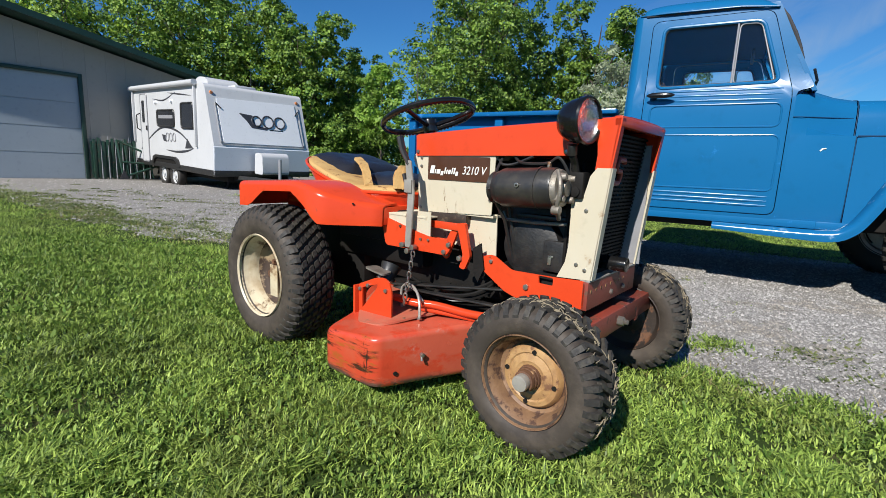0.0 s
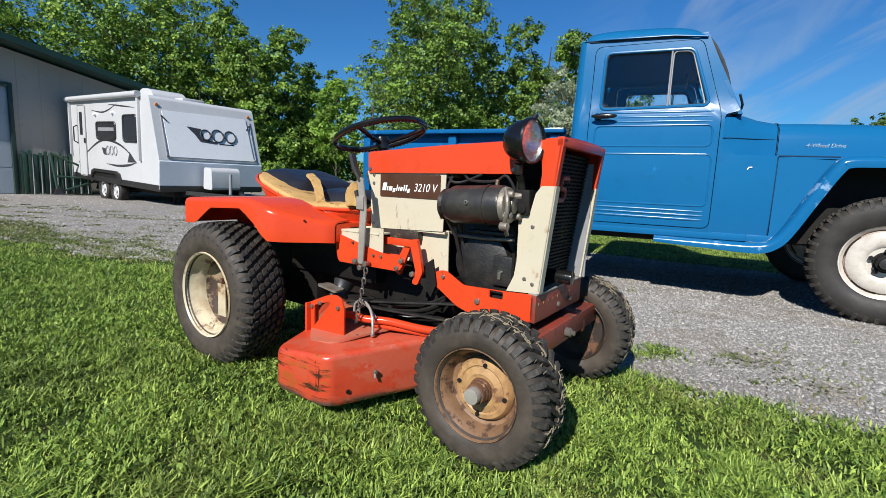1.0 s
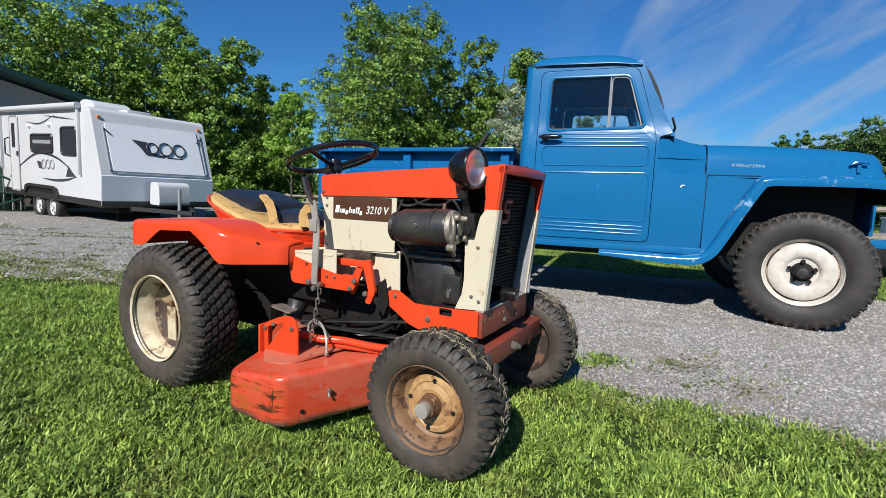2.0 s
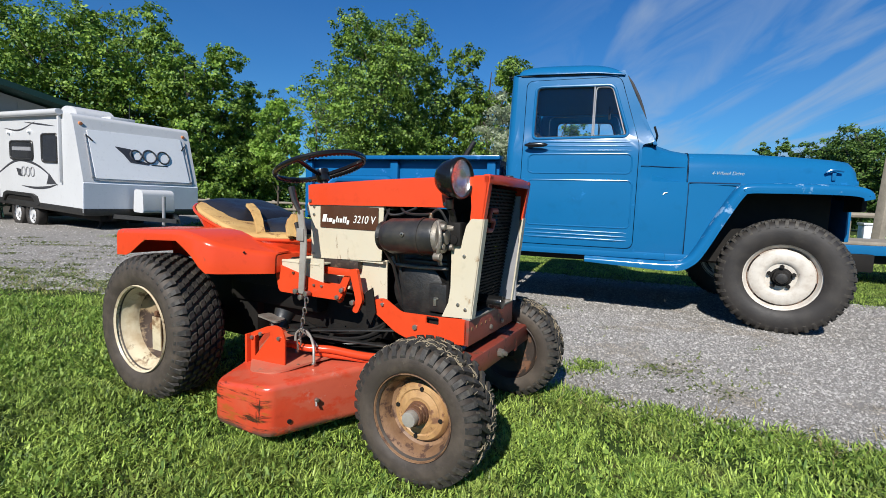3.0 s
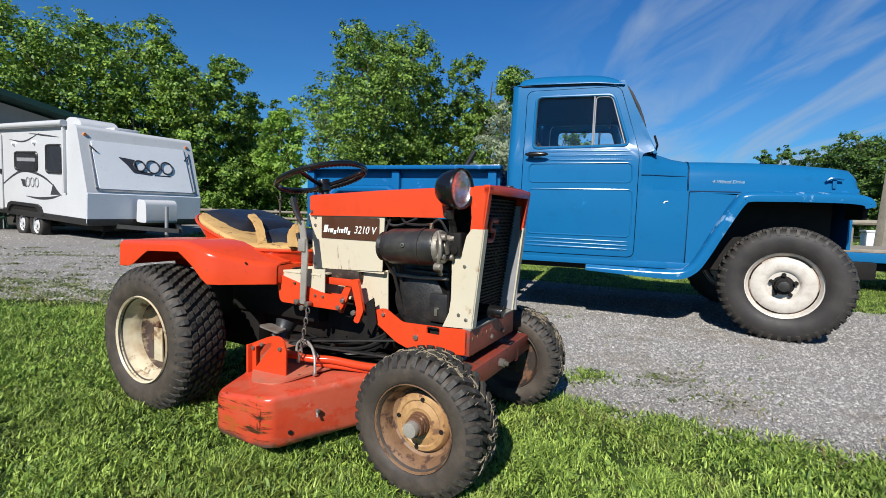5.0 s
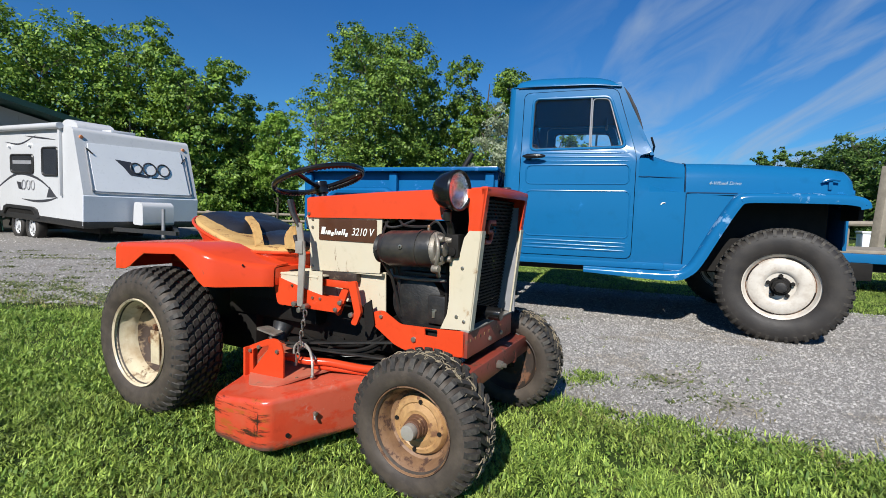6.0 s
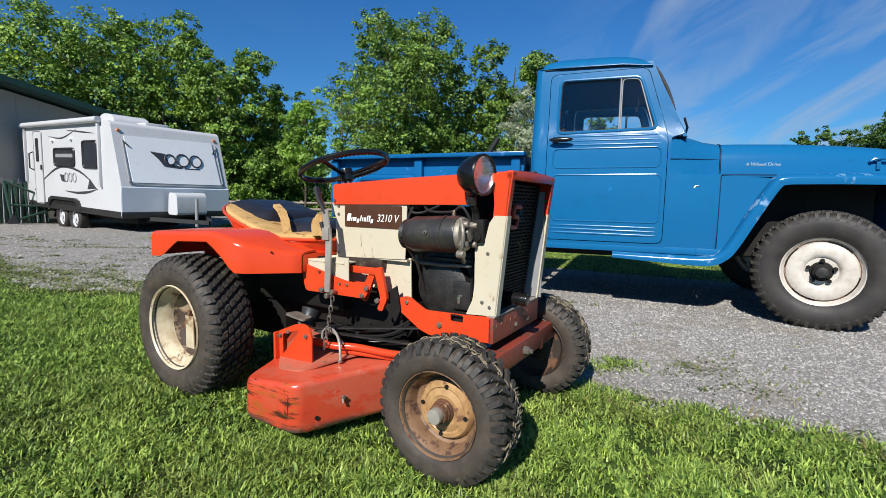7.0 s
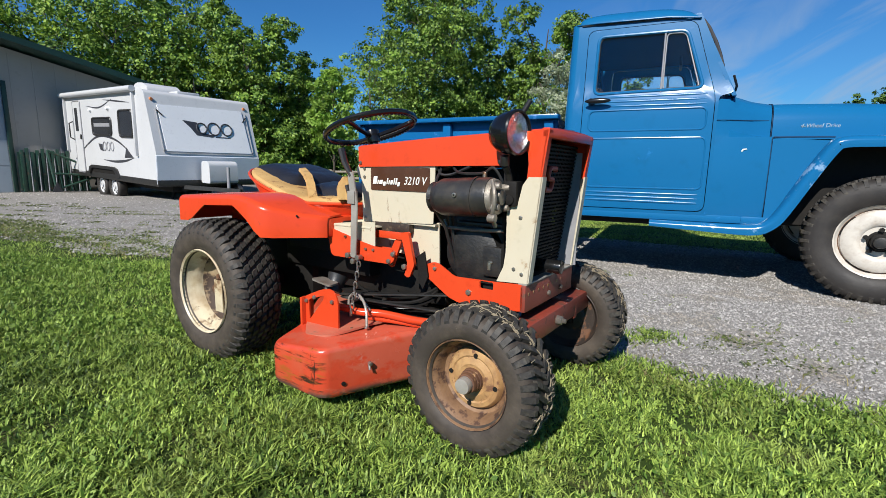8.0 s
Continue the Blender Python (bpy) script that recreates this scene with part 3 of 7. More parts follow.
def mesh_np(name, verts, faces, material, parent=None, smooth=False):
    """One mesh from arrays: verts (n, 3), faces (m, 3 or 4)."""
    me = bpy.data.meshes.new(name)
    k = faces.shape[1]
    me.vertices.add(len(verts))
    me.vertices.foreach_set("co", np.ascontiguousarray(verts, np.float32).ravel())
    me.loops.add(faces.size)
    me.loops.foreach_set("vertex_index", np.ascontiguousarray(faces, np.int32).ravel())
    me.polygons.add(len(faces))
    me.polygons.foreach_set("loop_start", np.arange(0, faces.size, k, dtype=np.int32))
    if smooth:
        me.polygons.foreach_set("use_smooth", np.ones(len(faces), bool))
    me.update(calc_edges=True)
    me.validate()
    me.materials.append(M[material])
    ob = new(name, me)
    if parent is not None:
        ob.parent = parent
    return ob


def lettering(name, text, size, m, material, parent, depth=0.0008, shear=0.0, label=""):
    cu = bpy.data.curves.new(name, 'FONT')
    cu.body, cu.size, cu.extrude, cu.shear, cu.align_x, cu.align_y = text, size, depth, shear, 'CENTER', 'CENTER'
    tmp = bpy.data.objects.new(name, cu)
    scene.collection.objects.link(tmp)
    me = bpy.data.meshes.new_from_object(tmp.evaluated_get(bpy.context.evaluated_depsgraph_get()))
    bpy.data.objects.remove(tmp)
    me.materials.clear()
    me.materials.append(M[material])
    ob = new(name, me)
    ob.parent = parent
    ob.matrix_local = m
    if label:
        ob["label"] = label
    return ob

# ---- ground ----
ALONG = Vector((math.sin(radians(-50)), math.cos(radians(-50))))     # the drive runs this way
ACROSS = Vector((math.sin(radians(40)), math.cos(radians(40))))


def near_edge(s):
    """Where lawn gives way to gravel, across the drive, s metres along it."""
    bay = min(1.0, max(0.0, (s - 3.7) / 1.1))
    base = 1.85 - 0.10 * min(0.0, s) - 0.40 * bay * bay * (3 - 2 * bay) - 0.065 * max(0.0, s - 5.2)
    return base + (0.03 + 0.12 * bay) * noise.noise((s * 0.9, 3.1, 0)) + (0.025 + 0.10 * bay) * noise.noise((s * 4.0, 7.7, 0)) + 0.07 * bay * noise.noise((s * 12.0, 2.7, 0))


def far_edge(s):
    base = 5.35 if s < 2 else 5.35 - 0.12 * (s - 2) if s < 9 else 4.6 + 1.1 * (s - 9)
    return min(14.0, base) + 0.25 * noise.noise((s * 0.5, 9.1, 0)) + 0.08 * noise.noise((s * 3.0, 1.7, 0))


b = bmesh.new()
bmesh.ops.create_grid(b, x_segments=60, y_segments=60, size=220)
for v in b.verts:
    d = math.hypot(v.co.x, v.co.y)
    if d > 22:
        v.co.z = 0.35 * noise.noise((v.co.x * 0.03, v.co.y * 0.03, 0)) * min(1, (d - 22) / 20)
tagged(part("ground", b, "soil", None), "green lawn soil reaching out to the trees", "ground", kind="structure")
b = bmesh.new()
prev = None
S = [-14 + 0.12 * i for i in range(300)]
for s in S:
    n0, n1 = near_edge(s), far_edge(s)
    row = []
    for i in range(13):
        a = n0 + (n1 - n0) * i / 12
        p = ALONG * s + ACROSS * a
        row.append(b.verts.new((p.x, p.y, 0.006 if 0 < i < 12 else 0.0015)))
    if prev:
        for i in range(12):
            b.faces.new((prev[i], prev[i + 1], row[i + 1], row[i]))
    prev = row
road = tagged(part("road", b, "gravel", None), "grey crushed stone driveway with weeds along its edge", "gravel driveway", kind="structure")

# ---- wheels ----
def tyre_profile(R, W, rim):
    h = R - rim
    half = [(rim, 0.36), (rim + 0.06 * h, 0.41), (rim + 0.28 * h, 0.49), (rim + 0.55 * h, 0.5), (rim + 0.76 * h, 0.475), (rim + 0.89 * h, 0.42), (R - 0.035 * h, 0.32), (R - 0.008 * h, 0.17), (R, 0.0)]
    return [(r, -y * W) for r, y in half] + [(r, y * W) for r, y in half[-2::-1]]


def surf_r(R, W, rim, y):
    """The tyre's radius at the width y, over its tread and shoulder."""
    pts = [(abs(a), r) for r, a in tyre_profile(R, W, rim) if r > rim + 0.5 * (R - rim)]
    pts.sort()
    for (a, ra), (c, rc) in zip(pts, pts[1:]):
        if a <= abs(y) <= c and c > a:
            return ra + (rc - ra) * (abs(y) - a) / (c - a)
    return pts[-1][1]


def lug(bm, stations, th):
    """One tread block: stations of (y, base radius, top radius, turn, half width), round the axle by th."""
    R = []
    for y, rb, rt, dth, hw in stations:
        q = []
        for r, sg, k in ((rb, -1, 1.15), (rb, 1, 1.15), (rt, 1, 0.85), (rt, -1, 0.85)):
            a = th + dth + sg * hw * k / rt
            q.append(bm.verts.new((r * math.sin(a), y, r * math.cos(a))))
        R.append(q)
    for A, Bv in zip(R, R[1:]):
        for j in range(4):
            bm.faces.new((A[j], A[(j + 1) % 4], Bv[(j + 1) % 4], Bv[j]))
    bm.faces.new(R[0][::-1])
    bm.faces.new(R[-1])


def lug_tread(R, W, rim, count, h, kind):
    bm = bmesh.new()
    f = lambda y: surf_r(R, W, rim, y)
    for i in range(count):
        th = 2 * math.pi * i / count
        st = math.pi / count
        jit = 0.15 * st * math.sin(i * 12.9898)
        if kind == "lug":
            for sg in (-1, 1):
                t0 = th + (st if sg > 0 else 0) + jit
                ys = (0.02, 0.14, 0.28, 0.40, 0.47)
                lug(bm, [(sg * y * W, f(y * W) - 0.004, f(y * W) + h * (1 if y < 0.42 else 0.5), 0.9 * st * (0.5 - y) * 1.6, (0.0075 if y < 0.3 else 0.0095) * R / 0.2) for y in ys], t0)
        elif kind == "turf":
            turn = lambda y: -0.46 * y
            for yc in (-0.255, -0.13, -0.005, 0.12, 0.245):
                y0, y1 = yc - 0.044, yc + 0.044
                lug(bm, [(y * W, f(y * W) - 0.003, f(y * W) + h, turn(y) * 0.85 - 0.1 * yc, 0.0125) for y in (y0, y1)], th + jit * 0.5)
            for sg in (-1, 1):
                lug(bm, [(sg * y * W, f(y * W) - 0.003, f(y * W) + h * (1 if y < 0.42 else 0.5), turn(sg * 0.34) - 0.06 * sg * (y - 0.325), 0.0128 - 0.034 * max(0, y - 0.33)) for y in (0.325, 0.39, 0.44, 0.49)], th + st * 0.5)
        elif kind == "field":
            for k, yc in enumerate((-0.24, -0.08, 0.08, 0.24)):
                t0 = th + (st if k % 2 else 0) + jit
                w = 0.066
                sl = 0.45 * st * (1 if yc > 0 else -1)
                lug(bm, [((yc - w) * W, f((yc - w) * W) - 0.003, f((yc - w) * W) + h * 0.9, sl, 0.0075), ((yc + w) * W, f((yc + w) * W) - 0.003, f((yc + w) * W) + h, -sl, 0.0085)], t0)
            for sg in (-1, 1):
                lug(bm, [(sg * y * W, f(y * W) - 0.003, f(y * W) + h * (1 if y < 0.40 else 0.55), 0.0, 0.0085) for y in (0.33, 0.39, 0.44, 0.485)], th + (st if sg > 0 else 0) - jit)
        else:
            for sg in (-1, 1):
                t0 = th + (st if sg > 0 else 0)
                lug(bm, [(sg * y * W, f(y * W) - 0.004, f(y * W) + h * (1 if y < 0.42 else 0.35), 0.25 * st * (0.4 - y), 0.0115 - 0.012 * max(0, y - 0.36)) for y in (0.16, 0.27, 0.36, 0.43, 0.48)], t0)
                lug(bm, [(sg * y * W, f(y * W) - 0.004, f(y * W) + h, 0.5 * st, 0.011) for y in (0.015, 0.08, 0.14)], t0)
    return bm


# ---- truck ----
TRUCK = pose(3.197, 3.016, 0, 0, 0, 90 - 121.19)
truck = thing("pickup_truck", TRUCK, "old blue pickup truck with cream wheels parked on gravel", "truck")


def hw(z):
    """Half the cab's width at the height z."""
    pts = [(0.40, 0.755), (0.55, 0.775), (0.85, 0.79), (1.15, 0.785), (1.24, 0.772), (1.30, 0.758), (1.74, 0.722), (2.0, 0.66)]
    for (a, c), (d, e) in zip(pts, pts[1:]):
        if z <= d:
            return c + (e - c) * max(0, z - a) / (d - a)
    return pts[-1][1]


def skin(sg, out=0.0):
    """Lays sheets (x, z) on the cab's side; sg -1: right, 1: left. They grow inwards."""
    return lambda u, v, d: (u, sg * (hw(v) + out - d), v)


DOOR = rounded([(-1.722, 0.492), (-0.917, 0.492), (-0.917, 1.215), (-1.062, 1.69), (-1.715, 1.69)], 0.05, 5)
DOORCUT = rounded([(-1.7265, 0.488), (-0.9128, 0.488), (-0.9128, 1.216), (-1.0588, 1.694), (-1.7192, 1.694)], 0.053, 5)
WINDOW = rounded([(-1.652, 1.262), (-0.985, 1.272), (-1.105, 1.637), (-1.645, 1.645)], 0.045, 5)
for sg in (-1, 1):
    b = plate(rounded([(-1.790, 0.44), (-0.895, 0.44), (-0.895, 1.215), (-0.815, 1.235), (-1.035, 1.73), (-1.785, 1.745), (-1.790, 1.2)], 0.02, 2), [DOORCUT], 0.025, skin(sg), grid=3)
    part("cab_side", b, "blue", truck)
    secs = []
    for z in (0.44, 0.55, 0.85, 1.15, 1.24, 1.30, 1.52, 1.742):
        secs.append([(-1.788 + 0.010 * max(0, z - 1.2) - 0.052 * math.sin(a), sg * (hw(z) - 0.052 * (1 - math.cos(a))), z) for a in np.linspace(0, math.pi / 2, 8)])
    part("cab_corner", loft(secs, closed=False), "blue", truck, smooth=60)
    door = part("door", plate(DOOR, [WINDOW], 0.03, skin(sg, 0.004), bev=0.004, grid=3), "blue", truck)
    # pressed ribs of the door
    for z0, z1, n in ((1.236, 1.176, 3), (0.600, 0.546, 3)):
        for i in range(n):
            z = z0 + (z1 - z0) * i / (n - 1)
            xr = -1.575 if z0 > 1 else -1.675
            part("pressed_rib", tube([(x, sg * (hw(z) - 0.0025), z - 0.006 * (x + 1.3)) for x in np.linspace(xr, -0.960, 9)], 0.0105, 12, taper=[0.7] + [1] * 7 + [0.7]), "blue", door)
    for x0, x1, z0, z1 in ((-1.672, -0.955, 1.015, 1.150), (-1.668, -0.945, 0.635, 0.965)):
        part("pressed_panel", tube([(x, sg * (hw(z) + 0.0025), z) for x, z in rrect(x0, x1, z0, z1, 0.035, 4)], 0.0062, 10, closed=True), "blue", door)
    b = tube([(x, sg * (hw(z) + 0.002), z) for x, z in WINDOW], 0.011, 8, closed=True)
    part("window_roll", b, "blue", door)
    cx, cz = -1.345, 1.455
    b = tube([(cx + (x - cx) * 0.972, sg * (hw(z) - 0.004), cz + (z - cz) * 0.95) for x, z in WINDOW], 0.006, 8, closed=True)
    part("window_seal", b, "rubberseal", door)
    part("window_pane", plate([(x, z) for x, z in WINDOW], [], 0.004, skin(sg, -0.012), grid=1), "glass", door).visible_shadow = False
    b = tube([(-1.232, sg * (hw(z) + 0.002), z) for z in (1.255, 1.45, 1.645)], 0.0055, 8)
    vent = [(-1.222, 1.272), (-1.01, 1.277), (-1.113, 1.622), (-1.222, 1.627)]
    tube([(x, sg * (hw(z) - 0.001), z) for x, z in rounded(vent, 0.03, 3)], 0.0042, 8, closed=True, bm=b)
    part("vent_window_frame", b, "lettergrey", door)
    b = cyl((-1.66, sg * 0.785, 1.212), (-1.66, sg * 0.825, 1.212), 0.024, 0.020, 16)
    b2 = bmesh.new()
    bmesh.ops.create_uvsphere(b2, u_segments=16, v_segments=10, radius=1, matrix=Matrix.Translation((-1.615, sg * 0.83, 1.212)) @ Matrix.Diagonal((0.085, 0.014, 0.019, 1)))
    joined(b, b2)
    part("door_handle", b, "gloss", door)
    # cowl and front apron
    b = bmesh.new()
    secs = []
    for x, y0, top in ((-0.912, 0.782, 1.215), (-0.82, 0.776, 1.205), (-0.70, 0.762, 1.195), (-0.588, 0.742, 1.19)):
        prof = [(y0 - 0.02, 0.46), (y0, 0.6), (y0 + 0.004, 0.85), (y0 - 0.004, 0.965)]
        k = (x + 0.912) / 0.324
        ym = y0 - 0.004 - 0.10 * k
        k = k * k * (3 - 2 * k)
        tail = [((0.777, 1.02), (0.653, 0.966)), ((0.774, 1.08), (0.646, 1.03)), ((0.770, 1.14), (0.636, 1.09)), ((0.762, 1.205), (0.620, 1.137)), ((0.72, 1.235), (0.570, 1.174)), ((0.45, 1.243), (0.440, 1.192)), ((0.0, 1.248), (0.0, 1.203))]
        prof += [(p[0] + (q[0] - p[0]) * k, p[1] + (q[1] - p[1]) * k) for p, q in tail]
        secs.append([(x, sg * y, z) for y, z in prof])
    loft(secs, bm=b, closed=False)
    part("cowl", b, "blue", truck)
    b = plate([(-0.582, 0.455), (-0.545, 0.47), (-0.30, 0.94), (-0.582, 0.958)], [], 0.02, lambda u, v, d: (u, sg * (0.742 - d), v))
    part("apron", b, "blue", truck)
    for pts in ([(-0.586, y, z) for y, z in ((0.7245, 0.46), (0.744, 0.6), (0.748, 0.85), (0.741, 0.962))], [(-0.582, 0.745, 0.962), (-0.45, 0.740, 0.962), (-0.28, 0.735, 0.96)], [(-0.905, 0.7765, 1.070), (-0.85, 0.765, 1.070), (-0.80, 0.742, 1.070), (-0.70, 0.682, 1.070), (-0.60, 0.642, 1.070)], [(-0.583, 0.652, 0.97), (-0.583, 0.640, 1.08), (-0.583, 0.620, 1.14), (-0.583, 0.57, 1.177), (-0.583, 0.44, 1.194), (-0.583, 0.0, 1.206)]):
        part("panel_seam", tube([(x, sg * (y + 0.0005), z) for x, y, z in pts], 0.0045 if pts[-1][0] == -0.28 else 0.0020, 6), "seam", truck)
    # front fender: a flat wing with a rolled lip
    path = spline([(-1.23, 0.425), (-0.95, 0.423), (-0.66, 0.425), (-0.575, 0.455), (-0.52, 0.53), (-0.42, 0.73), (-0.325, 0.905), (-0.262, 0.955), (-0.10, 0.962), (0.12, 0.962), (0.28, 0.958), (0.365, 0.944), (0.405, 0.915), (0.416, 0.880)], 5)
    path = [(p.x, p.y) for p in path]
    secs = []
    for i, (x, z) in enumerate(path):
        a, c = path[max(0, i - 1)], path[min(len(path) - 1, i + 1)]
        t = Vector((c[0] - a[0], c[1] - a[1])).normalized()
        nx, nz = -t.y, t.x
        low = min(1.0, i / 10)
        inner = 0.70 if x < -0.5 else 0.46
        yo = 0.80 + 0.025 * low
        lip = 0.030 + 0.022 * low
        cs = [(inner, -0.006), (yo - 0.05, 0.002), (yo - 0.018, -0.004), (yo - 0.003, -0.016), (yo, -0.034), (yo - 0.004, -lip - 0.012), (yo - 0.016, -lip), (yo - 0.03, -0.024), (inner, -0.022)]
        secs.append([(x + nx * o, sg * y, z + nz * o) for y, o in cs])
    fender = part("front_fender", loft(secs), "bluescuff", truck, "blue front fender with scuffed lip", smooth=50)
    b = box(-0.52, 0.30, sg * 0.30, sg * 0.52, 0.42, 0.945)
    box(0.375, 0.402, sg * 0.50, sg * 0.74, 0.80, 0.925, 0.006, bm=b)
    part("wheel_well", b, "dark", truck)
    # bed side
    b = box(-3.62, -1.90, sg * 0.70, sg * 0.725, 0.60, 1.12, 0.004)
    box(-3.64, -1.88, sg * 0.70, sg * 0.815, 1.108, 1.142, 0.012, bm=b)
    box(-3.64, -1.88, sg * 0.725, sg * 0.745, 0.93, 0.955, 0.006, bm=b)
    bedside = part("bed_side", b, "bluebed", truck)
    for x in (-3.60, -2.775, -1.955):
        part("stake_pocket", box(x - 0.035, x + 0.035, sg * 0.722, sg * 0.775, 0.62, 1.10, 0.012), "bluebed", bedside)
    b = tube([(-3.52, sg * 0.80, 0.70), (-3.42, sg * 0.80, 0.86), (-3.28, sg * 0.80, 0.945), (-2.82, sg * 0.80, 0.945), (-2.70, sg * 0.80, 0.87), (-2.58, sg * 0.80, 0.60)], 0.035, 10)
    part("fender_edge", b, "bluebed", bedside)
    b = plate([(-3.50, 0.60), (-3.42, 0.85), (-3.28, 0.94), (-2.82, 0.94), (-2.70, 0.86), (-2.58, 0.60)], [], 0.10, lambda u, v, d: (u, sg * (0.80 - d), v))
    part("rear_fender", b, "bluebed", truck)
    b = box(-1.80, 0.62, sg * 0.34, sg * 0.40, 0.40, 0.52, 0.01)
    box(-3.60, -1.80, sg * 0.34, sg * 0.40, 0.46, 0.58, 0.01, bm=b)
    part("frame_rail", b, "dark", truck)
    part("rocker", box(-1.80, -0.55, sg * 0.56, sg * 0.70, 0.385, 0.450, 0.01), "dark", truck)
    b = box(-1.78, -0.70, sg * 0.68, sg * 0.765, 0.425, 0.475, 0.012)
    box(-0.72, -0.535, sg * 0.66, sg * 0.745, 0.423, 0.473, 0.012, bm=b)
    part("sill", b, "blue", truck)
# roof
b = bmesh.new()
nx, ny = 22, 22
G = {}
for i in range(nx + 1):
    for j in range(ny + 1):
        u, v = -1 + 2 * i / nx, -1 + 2 * j / ny
        u, v = math.sin(u * math.pi / 2), math.sin(v * math.pi / 2)
        w = max(0.0, (1 - abs(u) ** (4.2 if u < 0 else 3.0)) * (1 - abs(v) ** 4.5)) ** 0.5
        x = -1.435 + u * (0.415 - 0.015 * v * v)
        r = 0.05 * max(0.0, abs(v) - 0.6) / 0.4 * max(0.0, -u) ** 8
        G[i, j] = b.verts.new((x + r, v * (0.738 - 0.05 * max(0.0, -u) ** 12), 1.731 - 0.010 * u + 0.118 * w - 0.022 * max(0, u) ** 6))
for i in range(nx):
    for j in range(ny):
        b.faces.new((G[i, j], G[i + 1, j], G[i + 1, j + 1], G[i, j + 1]))
roof = part("roof", b, "blue", truck)
b = tube([(-1.435 + 0.412 * sx, 0.739 * sy, 1.729 - 0.010 * sx - 0.022 * max(0, sx) ** 6) for sx, sy in ((1, -0.9), (0.96, -1.0), (0.5, -1.005), (0, -1.005), (-0.5, -1.005), (-0.88, -0.98), (-0.97, -0.88), (-0.97, 0.88), (-0.88, 0.98), (0, 1.005), (0.96, 1), (1, 0.9))], 0.0045, 8, closed=True)
part("drip_rail", b, "blue", roof)
for sg in (-1, 1):
    part("roof_gutter", tube([(x, sg * (hw(1.722) + 0.004), 1.7225 - 0.024 * (x + 1.435)) for x in np.linspace(-1.765, -1.065, 8)], 0.0060, 6), "rubberseal", roof, "dark roof gutter")
# back panel with its window
b = plate([(-0.715, 0.46), (0.715, 0.46), (0.735, 0.85), (0.732, 1.15), (0.715, 1.25), (0.675, 1.735), (-0.675, 1.735), (-0.715, 1.25), (-0.732, 1.15), (-0.735, 0.85)], [rrect(-0.42, 0.42, 1.30, 1.62, 0.06)], 0.03, lambda u, v, d: (-1.845 + d + 0.02 * max(0, v - 1.2), u, v))
part("cab_back", b, "blue", truck)
# windscreen
b = plate([(-0.77, 1.215), (0.77, 1.215), (0.715, 1.735), (-0.715, 1.735)], [[(0.03, 1.26), (0.70, 1.26), (0.635, 1.69), (0.03, 1.69)], [(-0.70, 1.26), (-0.03, 1.26), (-0.03, 1.69), (-0.635, 1.69)]], 0.025, lambda u, v, d: (-0.805 - (v - 1.225) * 0.46 - d, u, v))
part("windscreen_frame", b, "blue", truck)
for sg in (-1, 1):
    b = plate([(sg * 0.03, 1.26), (sg * 0.70, 1.26), (sg * 0.635, 1.69), (sg * 0.03, 1.69)], [], 0.004, lambda u, v, d: (-0.815 - (v - 1.225) * 0.46 - d, u, v))
    part("windscreen_pane", b, "glass", truck).visible_shadow = False
    part("windscreen_seal", tube([(-0.800 - (v - 1.225) * 0.46 + 0.012 * k, sg * u, v) for u, v, k in ((0.700, 1.40, -0.6), (0.690, 1.48, 0.6), (0.680, 1.56, 1.2), (0.660, 1.66, 1), (0.645, 1.71, 0))], 0.012, 8), "rubberseal", truck)
    b = tube([(-0.80, sg * 0.45, 1.225), (-0.79, sg * 0.58, 1.30), (-0.815, sg * 0.62, 1.36)], 0.008, 6)
    part("wiper", b, "black", truck)
# hood
secs = []
for x, hwid, top in ((-0.578, 0.640, 1.192), (-0.45, 0.629, 1.192), (-0.15, 0.600, 1.186), (0.12, 0.572, 1.172), (0.30, 0.548, 1.157), (0.385, 0.535, 1.143), (0.422, 0.522, 1.112), (0.436, 0.512, 1.045)):
    half = [(hwid + 0.012, 0.955), (hwid + 0.008, 1.0), (hwid, 0.3 * 0.955 + 0.7 * top - 0.05), (hwid - 0.02, top - 0.055), (hwid - 0.07, top - 0.018), (hwid - 0.2, top), (0.12, top + 0.010)]
    secs.append([(x, -y, z) for y, z in half] + [(x, y, z) for y, z in half[::-1]])
hood = part("hood", loft(secs, closed=False), "blue", truck, smooth=60)
part("hood_end", box(0.405, 0.430, -0.49, 0.49, 0.60, 1.06, 0.008), "blue", truck)
for sg in (-1, 1):
    b = box(0.272, 0.294, sg * 0.535, sg * 0.572, 1.000, 1.058, 0.004)
    tube([(0.235, sg * 0.577, 1.050), (0.255, sg * 0.580, 1.064), (0.285, sg * 0.581, 1.068), (0.330, sg * 0.572, 1.062)], 0.009, 8, bm=b)
    part("hood_latch", b, "blue", hood)
    b = lathe([(0.0, -0.02), (0.10, -0.02), (0.105, 0.01), (0.09, 0.03), (0.0, 0.045)], pose(0.42, sg * 0.36, 0.98, 0, 0, -90))
    part("headlight", b, "chrome", truck)
lettering("script_badge", "4-Wheel Drive", 0.033, Matrix.Translation((-0.335, -0.6225, 1.035)) @ Matrix.Rotation(radians(6.5), 4, 'Z') @ Matrix.Rotation(radians(90), 4, 'X'), "lettersilver", hood, 0.002, 0.25, "chrome script reading 4-Wheel Drive")
part("scuff", plate([(-0.745, 0.878), (-0.736, 0.892), (-0.716, 0.894), (-0.714, 0.889), (-0.731, 0.886), (-0.739, 0.874)], [], 0.0015, lambda u, v, d: (u, -0.7715 - d, v)), "white", truck, "chipped paint spot")
